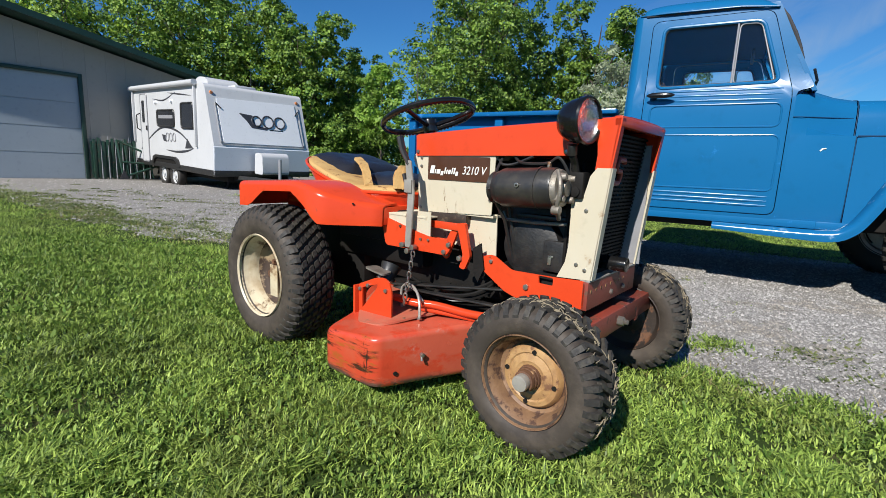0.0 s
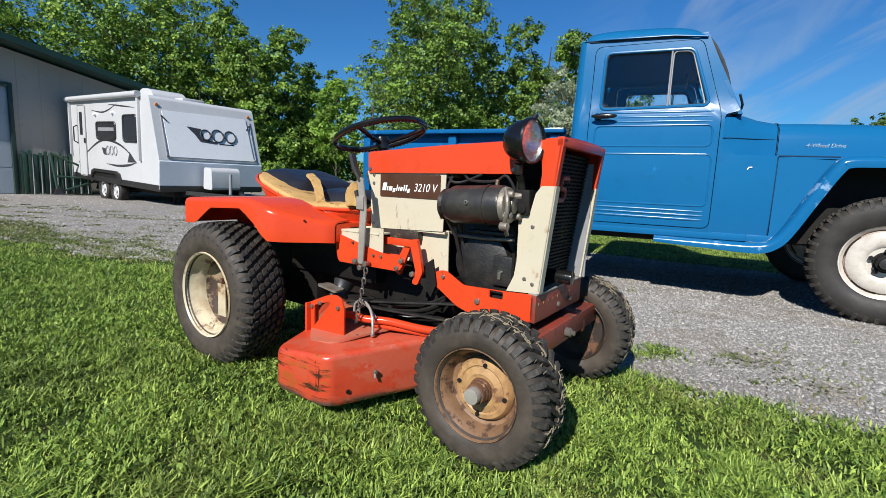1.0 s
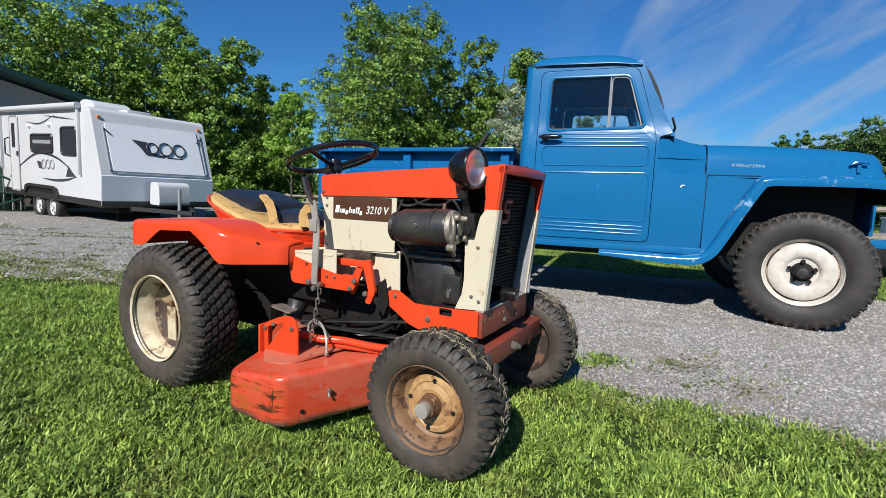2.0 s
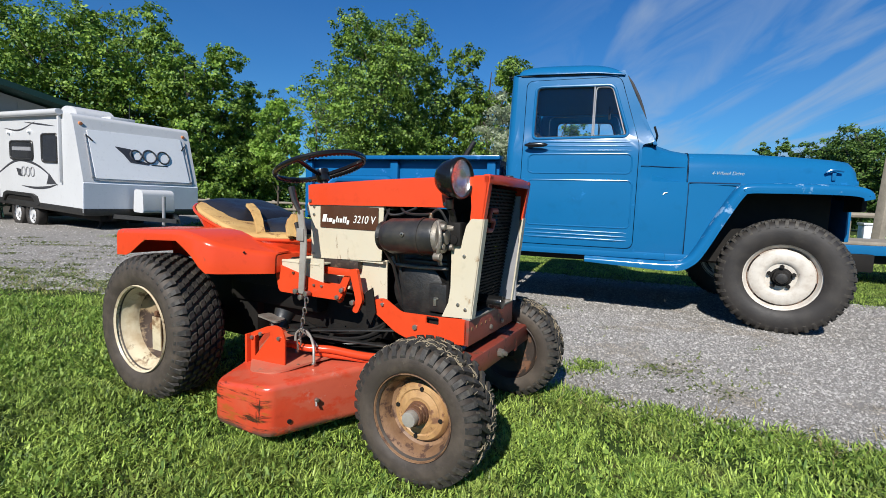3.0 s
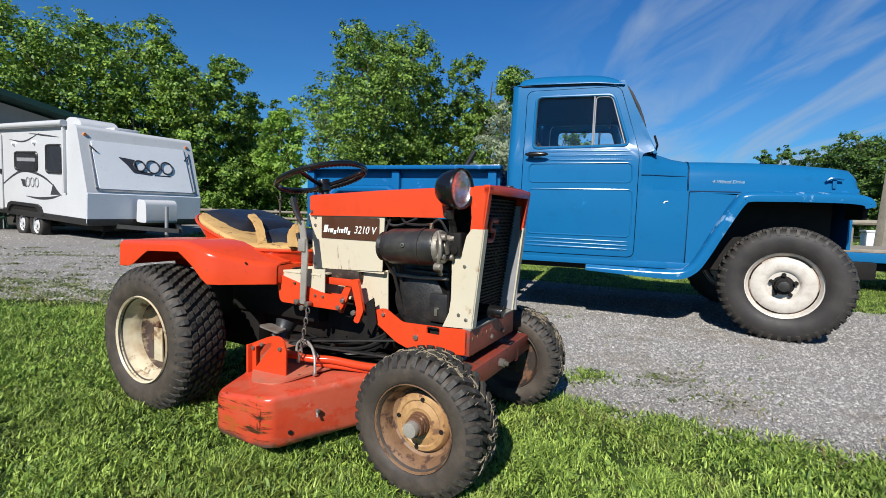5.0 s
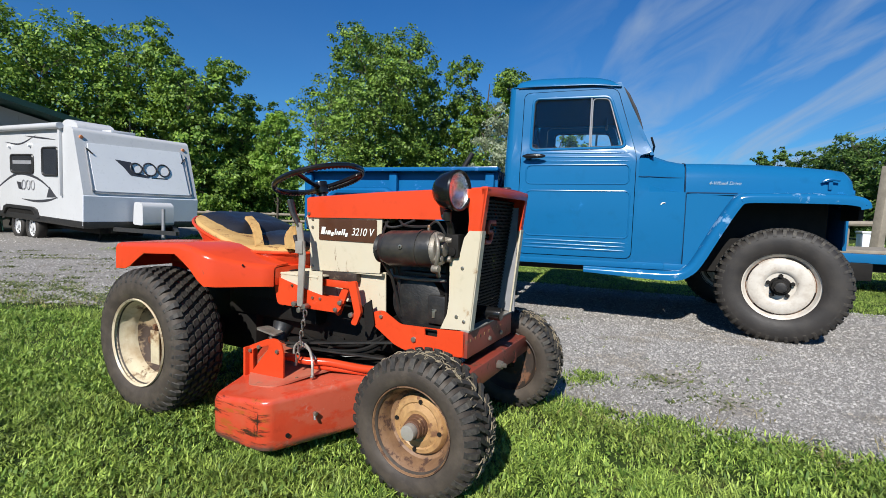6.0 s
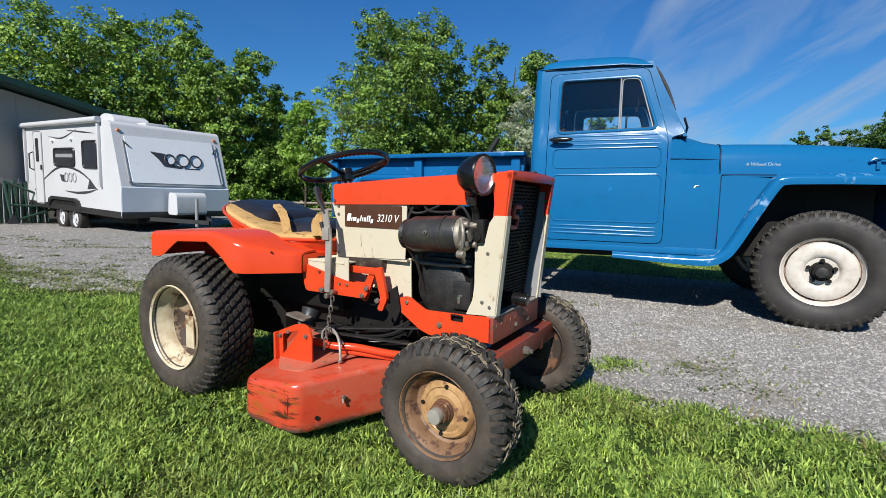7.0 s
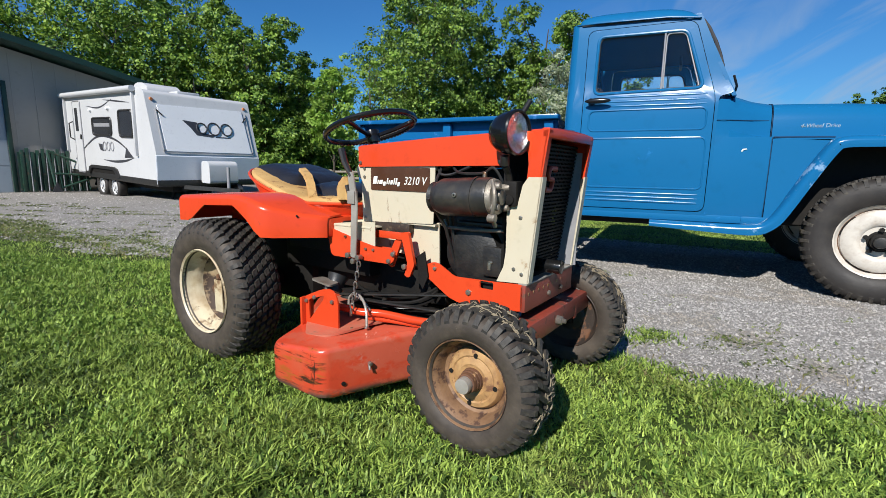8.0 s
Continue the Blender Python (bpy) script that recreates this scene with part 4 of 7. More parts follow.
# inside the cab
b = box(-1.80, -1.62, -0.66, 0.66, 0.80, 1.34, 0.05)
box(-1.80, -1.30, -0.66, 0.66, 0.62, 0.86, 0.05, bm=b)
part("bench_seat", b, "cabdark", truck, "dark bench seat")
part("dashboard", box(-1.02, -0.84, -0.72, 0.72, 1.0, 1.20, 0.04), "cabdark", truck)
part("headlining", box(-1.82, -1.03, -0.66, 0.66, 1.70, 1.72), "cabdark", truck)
ring = [(-1.09 + 0.2 * 0.35 * math.cos(a), 0.36 + 0.2 * math.sin(a), 1.20 + 0.2 * 0.93 * math.cos(a)) for a in np.linspace(0, 2 * math.pi, 28, endpoint=False)]
b = tube(ring, 0.011, 8, closed=True)
tube([(-1.09, 0.36, 1.20), (-0.9, 0.36, 1.08)], 0.02, 8, bm=b)
tube([ring[7], (-1.09, 0.36, 1.20), ring[21]], 0.009, 6, bm=b)
part("steering_wheel", b, "black", truck)
part("mirror", box(-1.14, -1.12, -0.10, 0.12, 1.55, 1.62, 0.008), "black", truck)
part("cab_floor", box(-1.83, -0.62, -0.69, 0.69, 0.47, 0.50), "dark", truck)
part("firewall", box(-0.66, -0.62, -0.60, 0.60, 0.46, 1.05), "dark", truck)
b = box(-3.62, -1.90, -0.72, 0.72, 0.60, 0.64)
box(-1.93, -1.90, -0.72, 0.72, 0.60, 1.12, bm=b)
part("bed_floor", b, "bluebed", truck)
part("tailgate", box(-3.66, -3.63, -0.74, 0.74, 0.60, 1.12, 0.008), "bluebed", truck)
b = cyl((0, -0.66, 0.375), (0, 0.66, 0.375), 0.045, None, 14)
cyl((-3.0, -0.66, 0.375), (-3.0, 0.66, 0.375), 0.05, None, 14, bm=b)
lathe([(0.0, -0.12), (0.13, -0.09), (0.16, 0), (0.13, 0.09), (0, 0.12)], Matrix.Translation((-3.0, 0, 0.375)) @ Matrix.Rotation(radians(90), 4, 'Z'), 20, bm=b)
lathe([(0.0, -0.12), (0.12, -0.09), (0.15, 0), (0.12, 0.09), (0, 0.12)], Matrix.Translation((0, 0.1, 0.375)) @ Matrix.Rotation(radians(90), 4, 'Z'), 20, bm=b)
cyl((-3.0, 0, 0.40), (-0.9, 0, 0.52), 0.035, None, 12, bm=b)
box(-1.0, 0.2, -0.22, 0.22, 0.42, 0.9, 0.03, bm=b)
part("running_gear", b, "dark", truck)
b = box(-1.05, -0.98, -0.60, -0.50, 0.36, 0.44, 0.01)
cyl((-1.02, -0.60, 0.40), (-1.02, -0.66, 0.40), 0.025, None, 10, bm=b)
part("running_board_bracket", b, "dark", truck)


def truck_wheel(m):
    R, W, rim = 0.374, 0.190, 0.212
    b = lathe([(0.222, -0.078), (0.226, -0.070), (0.218, -0.060), (0.205, -0.055), (0.195, -0.035), (0.188, -0.028), (0.183, -0.030), (0.178, -0.044), (0.160, -0.055), (0.115, -0.058), (0.095, -0.050), (0.085, -0.036), (0.055, -0.034), (0.0, -0.034)], n=56)
    lathe([(0.218, -0.060), (0.20, -0.02), (0.195, 0.04), (0.222, 0.08)], n=40, bm=b)
    w = part("wheel", b, "rimwhite", truck, "cream painted steel wheel with worn edges")
    w.matrix_local = m
    t = part("tyre", lathe(tyre_profile(R - 0.012, W, rim), n=64), "tyregrey", w)
    lt = part("tread", lug_tread(R - 0.012, W, rim, 42, 0.015, "mud"), "lug", t, smooth=0)
    b = cyl((0, -0.03, 0), (0, -0.040, 0), 0.062, 0.060, 24, 0.002)
    cyl((0, -0.03, 0), (0, -0.092, 0), 0.050, 0.045, 20, 0.004, bm=b)
    part("hub_cap", cyl((0, -0.090, 0), (0, -0.118, 0), 0.036, 0.031, 16, 0.004), "engine", w)
    for k in range(5):
        a = 2 * math.pi * (k + 0.25) / 5
        cyl((0.069 * math.cos(a), -0.03, 0.069 * math.sin(a)), (0.069 * math.cos(a), -0.062, 0.069 * math.sin(a)), 0.013, None, 6, bm=b)
    part("hub", b, "dark", w, "greasy black hub with lug nuts")
    part("rim_groove", lathe([(0.1895, -0.0300), (0.1870, -0.0318), (0.1845, -0.0300)], n=56), "rimrust", w)
    for k in range(4):
        a0 = math.pi * (2 * k + 0.6) / 4
        part("hand_slot", tube([(0.181 * math.sin(a0 + d), -0.034, 0.181 * math.cos(a0 + d)) for d in np.linspace(-0.36, 0.36, 7)], 0.0065, 6), "dark", w)
    return w


truck_wheel(Matrix.Translation((0, 0.028, 0.366)) @ pose(0, -0.75, 0, 0, 0, -13.4))
truck_wheel(Matrix.Translation((0, -0.028, 0.366)) @ pose(0, 0.75, 0, 0, 0, 180 - 13.4))
truck_wheel(pose(-3.0, -0.70, 0.366))
truck_wheel(pose(-3.0, 0.70, 0.366, 0, 0, 180))
# a bar left standing in the bed
bar = thing("pry_bar", TRUCK, "dark steel bar standing in the truck bed", "tool")
part("shaft", tube([(-2.52, -0.60, 0.64), (-2.235, -0.60, 1.13), (-2.145, -0.60, 1.275)], 0.02, 10), "black", bar)

# ---- garden tractor ----
TRACTOR = pose(-0.339, 2.082, 0, 0, 0, 90 - 130.09)
tractor = thing("garden_tractor", TRACTOR, "weathered red and cream garden tractor on the lawn", "tractor")
HY = 0.185                               # half the hood's width


def bolt(p, d, r=0.006, h=0.005, bm=None, n=6):
    p, d = Vector(p), Vector(d)
    return cyl(p, p + d * h, r, r * 0.9, n, 0.001, bm=bm)


# hood: a folded sheet, with a deep fascia in front
prof = [(0.478, 0.734), (1.031, 0.742), (1.045, 0.744), (1.056, 0.768), (1.075, 0.787), (1.100, 0.790), (1.113, 0.775), (1.116, 0.745), (1.113, 0.707), (1.152, 0.707), (1.168, 0.836), (1.05, 0.831), (0.782, 0.820), (0.476, 0.802)]
b = bmesh.new()
for sg in (-1, 1):
    plate(prof, [], 0.003, lambda u, v, d: (u, sg * (HY - d), v), bm=b)
top = [(0.476, 0.802), (0.782, 0.820), (1.05, 0.831), (1.168, 0.836)]
secs = []
for x, z in top:
    secs.append([(x, y, z + dz) for y, dz in ((-HY, -0.006), (-HY + 0.003, 0.0), (-HY + 0.012, 0.005), (-0.10, 0.009), (0, 0.010), (0.10, 0.009), (HY - 0.012, 0.005), (HY - 0.003, 0), (HY, -0.006), (HY - 0.02, -0.006), (0, 0.003), (-HY + 0.02, -0.006))])
loft(secs, bm=b)
box(1.150, 1.171, -HY, HY, 0.815, 0.842, 0.004, bm=b)
for sg in (-1, 1):
    plate([(1.150, 0.707), (1.156, 0.707), (1.172, 0.836), (1.163, 0.836)], [], 0.022, lambda u, v, d: (u, sg * (HY - d), v), bm=b)
hood = part("hood", b, "red", tractor, "orange-red sheet metal hood")
for x, z in ((0.487, 0.748), (1.030, 0.752)):
    part("hood_bolt", bolt((x, -HY, z), (0, -1, 0), 0.007, 0.004), "steel", hood)
part("wing_knob", cyl((1.10, 0.155, 0.842), (1.10, 0.155, 0.862), 0.022, 0.016, 14, 0.004), "black", hood)

# grille behind the fascia
gx = lambda z: 1.074 + (z - 0.42) * 0.125
b = bmesh.new()
for i in range(34):
    z = 0.425 + i * 0.0115
    box(gx(z) - 0.004, gx(z) + 0.004, -HY + 0.012, HY - 0.012, z - 0.0028, z + 0.0028, bm=b)
for i in range(29):
    y = -HY + 0.016 + i * (2 * HY - 0.032) / 28
    tube([(gx(0.425) - 0.001, y, 0.425), (gx(0.81) - 0.001, y, 0.81)], 0.0021, 4, bm=b)
grille = part("grille", b, "dark", tractor, "black wire grille")
# the cream pillar's inner face, painted grey in place of its shadow
part("baffle", box(1.060, 1.140, 0.174, 0.180, 0.415, 0.790), "lettergrey", grille, "inner pillar face greyed to carry its shade")
part("grille_backing", plate(rrect(-HY + 0.006, HY - 0.010, 0.415, 0.825, 0.004, 2), [rrect(0.045, 0.115, 0.555, 0.610, 0.01, 2)], 0.008, lambda u, v, d: (1.040 + d, u, v)), "dark", grille)
# round-cornered letter-shaped badge
b = tube([(gx(z) + 0.009, (y + 0.101) * 0.78 - 0.034, z) for y, z in ((-0.060, 0.728), (-0.064, 0.738), (-0.118, 0.738), (-0.126, 0.730), (-0.128, 0.714), (-0.122, 0.707), (-0.080, 0.705), (-0.074, 0.698), (-0.078, 0.680), (-0.086, 0.673), (-0.138, 0.673), (-0.142, 0.682))], 0.0075, 8)
part("badge", b, "badge", grille, "red block letter badge")
# cream pillars either side of the grille
for sg in (-1, 1):
    outline = [(1.031, 0.409), (1.130, 0.415), (1.158, 0.712), (1.118, 0.712), (1.102, 0.690), (1.090, 0.640), (1.083, 0.632), (1.060, 0.632), (1.056, 0.640), (1.058, 0.50), (1.052, 0.455)]
    b = plate(outline, [], 0.003, lambda u, v, d: (u, sg * (HY + 0.001 - d), v))
    plate([(1.127, 0.415), (1.132, 0.415), (1.160, 0.712), (1.155, 0.712)], [], 0.026, lambda u, v, d: (u, sg * (HY + 0.001 - d), v), bm=b)
    p = part("grille_pillar", b, "cream", tractor, "cream painted side pillar")
    for x, z in ((1.100, 0.600), (1.085, 0.452), (1.110, 0.440)):
        part("pillar_bolt", bolt((x, sg * HY, z), (0, sg, 0), 0.0065, 0.004), "steel", p)

# front bolster: the heavy red frame nose
for sg in (-1, 1):
    outline = rounded([(0.800, 0.437), (0.822, 0.437), (0.885, 0.402), (1.030, 0.406), (1.118, 0.411), (1.118, 0.331), (0.905, 0.320), (0.862, 0.333), (0.775, 0.388), (0.760, 0.42)], 0.012, 3)
    b = plate(outline, [rounded([(0.978, 0.380), (1.022, 0.380), (1.022, 0.402), (0.978, 0.402)], 0.004, 2)], 0.008, lambda u, v, d: (u, sg * (HY + 0.004 - d), v), bev=0.002)
    p = part("frame_side", b, "red", tractor)
    for x, z, r in ((0.939, 0.361, 0.010), (0.812, 0.418, 0.007)):
        part("frame_bolt", bolt((x, sg * (HY + 0.004), z), (0, sg, 0), r, 0.006), "steel", p)
# dark block added inside the nose so the frame slot reads unlit
part("nose_backing", box(0.88, 1.10, -0.165, 0.165, 0.332, 0.408), "dark", tractor)
nose = part("front_plate", box(1.108, 1.126, -HY - 0.004, HY + 0.004, 0.330, 0.409, 0.003), "shadedred", tractor, "dusty red nose plate with its shade painted in")
part("nose_ledge", box(1.100, 1.1275, -0.186, 0.186, 0.4085, 0.4135, 0.001), "zinc", nose, "dust-grey top ledge")
for i in range(8):
    y = -0.172 + i * 0.036
    part("raised_mark", box(1.1262, 1.1270, y, y + 0.007 - 0.002 * (i % 2), 0.377, 0.386, 0.0003), "rimtan", nose)
for y in (-0.02, 0.08):
    part("nose_bolt", bolt((1.126, y, 0.356), (1, 0, 0), 0.009, 0.007), "steel", nose)
part("muffler_pipe", cyl((1.062, -0.045, 0.446), (1.175, -0.045, 0.446), 0.021, None, 20, 0.003), "gloss", tractor, "stubby black pipe")
# axle beam and spindles
b = box(1.085, 1.150, -0.33, 0.33, 0.235, 0.300, 0.006)
axle = part("axle_beam", b, "shadedred", tractor, "dusty red front axle beam, darkened for shade")
b = bolt((1.150, 0.005, 0.266), (1, 0, 0), 0.016, 0.018)
bolt((1.168, 0.005, 0.266), (1, 0, 0), 0.009, 0.012, bm=b)
part("pivot_bolt", b, "steel", axle)
for sg in (-1, 1):
    b = cyl((1.078, sg * 0.325, 0.16), (1.078, sg * 0.325, 0.37), 0.020, None, 16, 0.003)
    cyl((1.078, sg * 0.325, 0.195), (1.078, sg * 0.42, 0.195), 0.014, None, 14, bm=b)
    box(0.95, 1.08, sg * 0.30, sg * 0.345, 0.225, 0.238, 0.003, bm=b)
    part("spindle", b, "dark", axle)
b = tube([(0.965, -0.32, 0.24), (0.965, 0.32, 0.24)], 0.010, 8)
part("tie_rod", b, "dark", axle)
part("axle_lug", box(1.115, 1.150, 0.17, 0.20, 0.225, 0.268, 0.005), "shadedred", axle)

# dash tower
panel = [(0.470, 0.742), (0.459, 0.728), (0.470, 0.700), (0.484, 0.690), (0.488, 0.545), (0.795, 0.557), (0.800, 0.742)]
for sg in (-1, 1):
    b = plate(rounded(panel, 0.004, 2), [], 0.004, lambda u, v, d: (u, sg * (HY - 0.006 - d), v), bev=0.0015)
    p = part("dash_panel", b, "cream", tractor, "cream painted dash side panel")
    for x, z in ((0.500, 0.700), (0.500, 0.560), (0.788, 0.628), (0.788, 0.604), (0.500, 0.728)):
        part("panel_bolt", bolt((x, sg * (HY - 0.006), z), (0, sg, 0), 0.006, 0.004), "steel", p)
    b = plate([(0.306, 0.531), (0.49, 0.549), (0.802, 0.560), (0.806, 0.398), (0.775, 0.400), (0.70, 0.440), (0.48, 0.455), (0.315, 0.500)], [], 0.004, lambda u, v, d: (u, sg * (HY - 0.030 - d), v))
    box(0.545, 0.800, sg * 0.120, sg * (HY - 0.010), 0.549, 0.556, bm=b)
    part("lower_panel", b, "cream", tractor)
    if sg < 0:
        dec = part("decal_plate", plate(rrect(0.531, 0.781, 0.657, 0.733, 0.003, 2), [], 0.0015, lambda u, v, d: (u, -HY + 0.0045 - d, v)), "decal", tractor, "dark brown wood-grain nameplate with worn edges")
        b = bmesh.new()
        xs = 0.541
        for k, wd in enumerate((0.017, 0.005, 0.015, 0.011, 0.005, 0.005, 0.010, 0.005, 0.006, 0.010)):
            hgt = 0.026 if k == 0 else 0.021 if k in (4, 7, 8) else 0.014
            z0 = 0.672 if k in (3, 9) else 0.677
            box(xs, xs + wd, -HY + 0.0005, -HY + 0.0032, z0, z0 + hgt, 0.0022, bm=b)
            xs += wd + 0.0034
        for v in b.verts:
            v.co.x += 0.22 * (v.co.z - 0.677)
        part("name_mark", b, "white", dec, "illegible white script bars")
        lettering("model_number", "3210 V", 0.036, Matrix.Translation((0.722, -HY + 0.0025, 0.6895)) @ Matrix.Rotation(radians(90), 4, 'X') @ Matrix.Diagonal((0.88, 1, 1, 1)), "white", dec, 0.0008, 0.24, "white number 3210 V")
part("dash_top", box(0.478, 0.80, -HY + 0.012, HY - 0.012, 0.725, 0.742, 0.004), "cream", tractor)
part("dash_core", box(0.50, 0.79, -0.13, 0.13, 0.40, 0.73), "dark", tractor)
part("dash_back", box(0.484, 0.492, -HY + 0.014, HY - 0.014, 0.50, 0.735, 0.003), "cream", tractor)
# dark box standing in for the shadow and rust stains under the panel's fold
part("bracket_shade", box(0.545, 0.700, -HY + 0.004, -0.14, 0.520, 0.549, 0.003), "rimstain_shade", tractor)

# engine bay
b = box(0.83, 1.04, -0.125, 0.14, 0.40, 0.60, 0.02)
b2 = lathe([(0.0, -0.165), (0.07, -0.165), (0.092, -0.155), (0.098, -0.10), (0.098, 0.0), (0, 0.0)], pose(0.925, 0, 0.475), 28)
joined(b, b2)
engine = part("engine_block", b, "engine", tractor, "black engine with blower housing")
b = box(0.975, 1.052, -0.172, -0.12, 0.415, 0.505, 0.006)
p = part("blower_cover", b, "engine", engine)
b = box(0.994, 1.004, -0.1755, -0.172, 0.435, 0.462, 0.001)
box(0.994, 1.010, -0.1755, -0.172, 0.456, 0.462, 0.001, bm=b)
part("cover_latch", b, "steel", p)
b = box(0.87, 1.05, -0.16, -0.10, 0.560, 0.572, 0.003)
part("brace_rod", tube([(0.835, -0.172, 0.575), (0.848, -0.175, 0.552), (0.94, -0.176, 0.551), (1.045, -0.176, 0.556)], 0.0055, 8), "alu", engine, "bare metal brace rod")
part("engine_bracket", b, "black", engine)
b = box(0.80, 1.06, -0.12, 0.15, 0.60, 0.735, 0.02)
part("fuel_tank", b, "dark", engine)
# starter-generator
b = cyl((0.866, -0.225, 0.648), (1.034, -0.225, 0.655), 0.0555, None, 40, 0.008)
gen = part("starter_generator", b, "generator", tractor, "black cylindrical starter generator")
b = cyl((1.032, -0.225, 0.655), (1.048, -0.225, 0.656), 0.053, 0.048, 28, 0.004)
for a in (40, 130, 220, 310):
    c = (1.044, -0.225 + 0.040 * math.cos(radians(a)), 0.656 + 0.040 * math.sin(radians(a)))
    cyl(c, (1.068, c[1], c[2]), 0.011, 0.009, 10, 0.002, bm=b)
cyl((1.046, -0.225, 0.656), (1.062, -0.225, 0.656), 0.022, None, 16, 0.003, bm=b)
tube(spline([(1.042, -0.250, 0.700), (1.060, -0.270, 0.672), (1.062, -0.272, 0.640), (1.052, -0.262, 0.606), (1.050, -0.240, 0.575)], 4), 0.006, 8, bm=b)
cyl((1.040, -0.262, 0.600), (1.062, -0.262, 0.600), 0.012, None, 10, 0.002, bm=b)
part("end_bell", b, "alu", gen, "corroded cast end bell")
b = cyl((0.846, -0.225, 0.647), (0.867, -0.225, 0.648), 0.045, 0.052, 28, 0.004)
lathe([(0.030, -0.009), (0.046, -0.009), (0.040, 0.0), (0.046, 0.009), (0.030, 0.009)], pose(0.843, -0.225, 0.647, 0, 0, 90), 28, bm=b)
part("pulley", b, "black", gen)
screw = part("screw", cyl((0.940, -0.2805, 0.659), (0.940, -0.2845, 0.659), 0.0068, None, 16, 0.001), "steel", gen, "pale screw head")
part("screw_slot", cyl((0.940, -0.2840, 0.659), (0.940, -0.2850, 0.659), 0.0028, None, 10), "dark", screw)
part("band", lathe([(0.0565, -0.003), (0.0580, -0.003), (0.0580, 0.003), (0.0565, 0.003)], pose(0.985, -0.225, 0.6536, 0, 0, 90), 36, close=True), "generator", gen)
part("terminal", cyl((0.99, -0.20, 0.705), (0.99, -0.20, 0.724), 0.007, None, 8, 0.001), "steel", gen)
# belt from pulley to engine
b = tube([(0.843, -0.268, 0.645), (0.852, -0.19, 0.55), (0.872, -0.16, 0.42)], 0.0055, 6)
tube([(0.843, -0.185, 0.642), (0.868, -0.16, 0.50), (0.895, -0.15, 0.40)], 0.0055, 6, bm=b)
part("drive_belt", b, "black", tractor, "black rubber belt")
# wires
b = bmesh.new()
for pts in ([(0.80, -0.16, 0.735), (0.83, -0.19, 0.715), (0.87, -0.19, 0.715), (0.93, -0.185, 0.738)], [(0.86, -0.17, 0.738), (0.90, -0.195, 0.720), (0.96, -0.20, 0.718), (0.992, -0.20, 0.722)], [(0.992, -0.20, 0.722), (1.02, -0.205, 0.735), (1.045, -0.20, 0.70), (1.05, -0.18, 0.66)], [(0.82, -0.17, 0.735), (0.822, -0.2, 0.70), (0.83, -0.215, 0.68)]):
    tube(spline(pts, 5), 0.0042, 6, bm=b)
part("wire", b, "black", tractor)

# headlamp on its stalk
LAMP = Matrix.Translation((1.088, -0.232, 0.826)) @ Matrix.Rotation(radians(-8), 4, 'Z') @ Matrix.Rotation(radians(90), 4, 'Z') @ Matrix.Diagonal((0.9, 0.82, 0.9, 1))
b = lathe([(0.0, 0.075), (0.022, 0.073), (0.042, 0.062), (0.055, 0.042), (0.061, 0.018), (0.063, -0.004), (0.066, -0.006), (0.066, -0.022), (0.0595, -0.024), (0.0585, -0.018)], LAMP, 40)
lamp = part("headlamp", b, "gloss", tractor, "round glossy black headlamp")
part("bezel", lathe([(0.058, -0.016), (0.0595, -0.0255), (0.0635, -0.0265), (0.0665, -0.021)], LAMP, 40), "gloss", lamp)
b = lathe([(0.0585, -0.0185), (0.05, -0.021), (0.03, -0.0235), (0.0, -0.0245)], LAMP, 40)
part("lens", b, "glass", lamp, "ribbed clear lens").visible_shadow = False
b = lathe([(0.058, -0.012), (0.045, 0.004), (0.025, 0.016), (0.0, 0.020)], LAMP, 32)
part("reflector", b, "lens", lamp)
b = bmesh.new()
for i in range(-4, 5):
    x = i * 0.0125
    h = math.sqrt(max(0, 0.054 ** 2 - x * x))
    tube([(x, -0.0195 - 0.002 * (1 - abs(i) / 5), -h), (x, -0.0215 - 0.002 * (1 - abs(i) / 5), 0), (x, -0.0195 - 0.002 * (1 - abs(i) / 5), h)], 0.0012, 5, bm=b)
for i in range(-3, 4):
    z = i * 0.015
    h = math.sqrt(max(0, 0.054 ** 2 - z * z))
    tube([(-h, -0.020, z), (0, -0.0225, z), (h, -0.020, z)], 0.0010, 5, bm=b)
b.transform(LAMP)
part("lens_rib", b, "glass", lamp).visible_shadow = False
b = cyl((1.066, -0.230, 0.768), (1.064, -0.222, 0.742), 0.013, None, 12, 0.002)
tube([(1.064, -0.222, 0.742), (1.062, -0.20, 0.725), (1.062, -0.188, 0.70)], 0.010, 8, bm=b)
part("stalk", b, "black", lamp)
b = box(1.050, 1.090, -0.200, -0.150, 0.630, 0.70, 0.006)
cyl((1.070, -0.205, 0.648), (1.070, -0.185, 0.648), 0.014, None, 10, 0.002, bm=b)
part("lamp_bracket", b, "dark", lamp)

# steering wheel on its column
SW = Matrix.Translation((0.360, 0, 0.884)) @ Matrix.Rotation(radians(-17), 4, 'Y')
ring = [SW @ Vector((0.175 * math.cos(a), 0.175 * math.sin(a), 0)) for a in np.linspace(0, 2 * math.pi, 48, endpoint=False)]
b = tube(ring, 0.0105, 10, closed=True)
for i in range(72):
    a = 2 * math.pi * i / 72
    p = SW @ Vector((0.175 * math.cos(a), 0.175 * math.sin(a), -0.0085))
    tube([p, p + (SW.to_3x3() @ Vector((0, 0, -0.0045)))], 0.0048, 5, bm=b)
sw = part("steering_wheel", b, "gloss", tractor, "black plastic steering wheel")
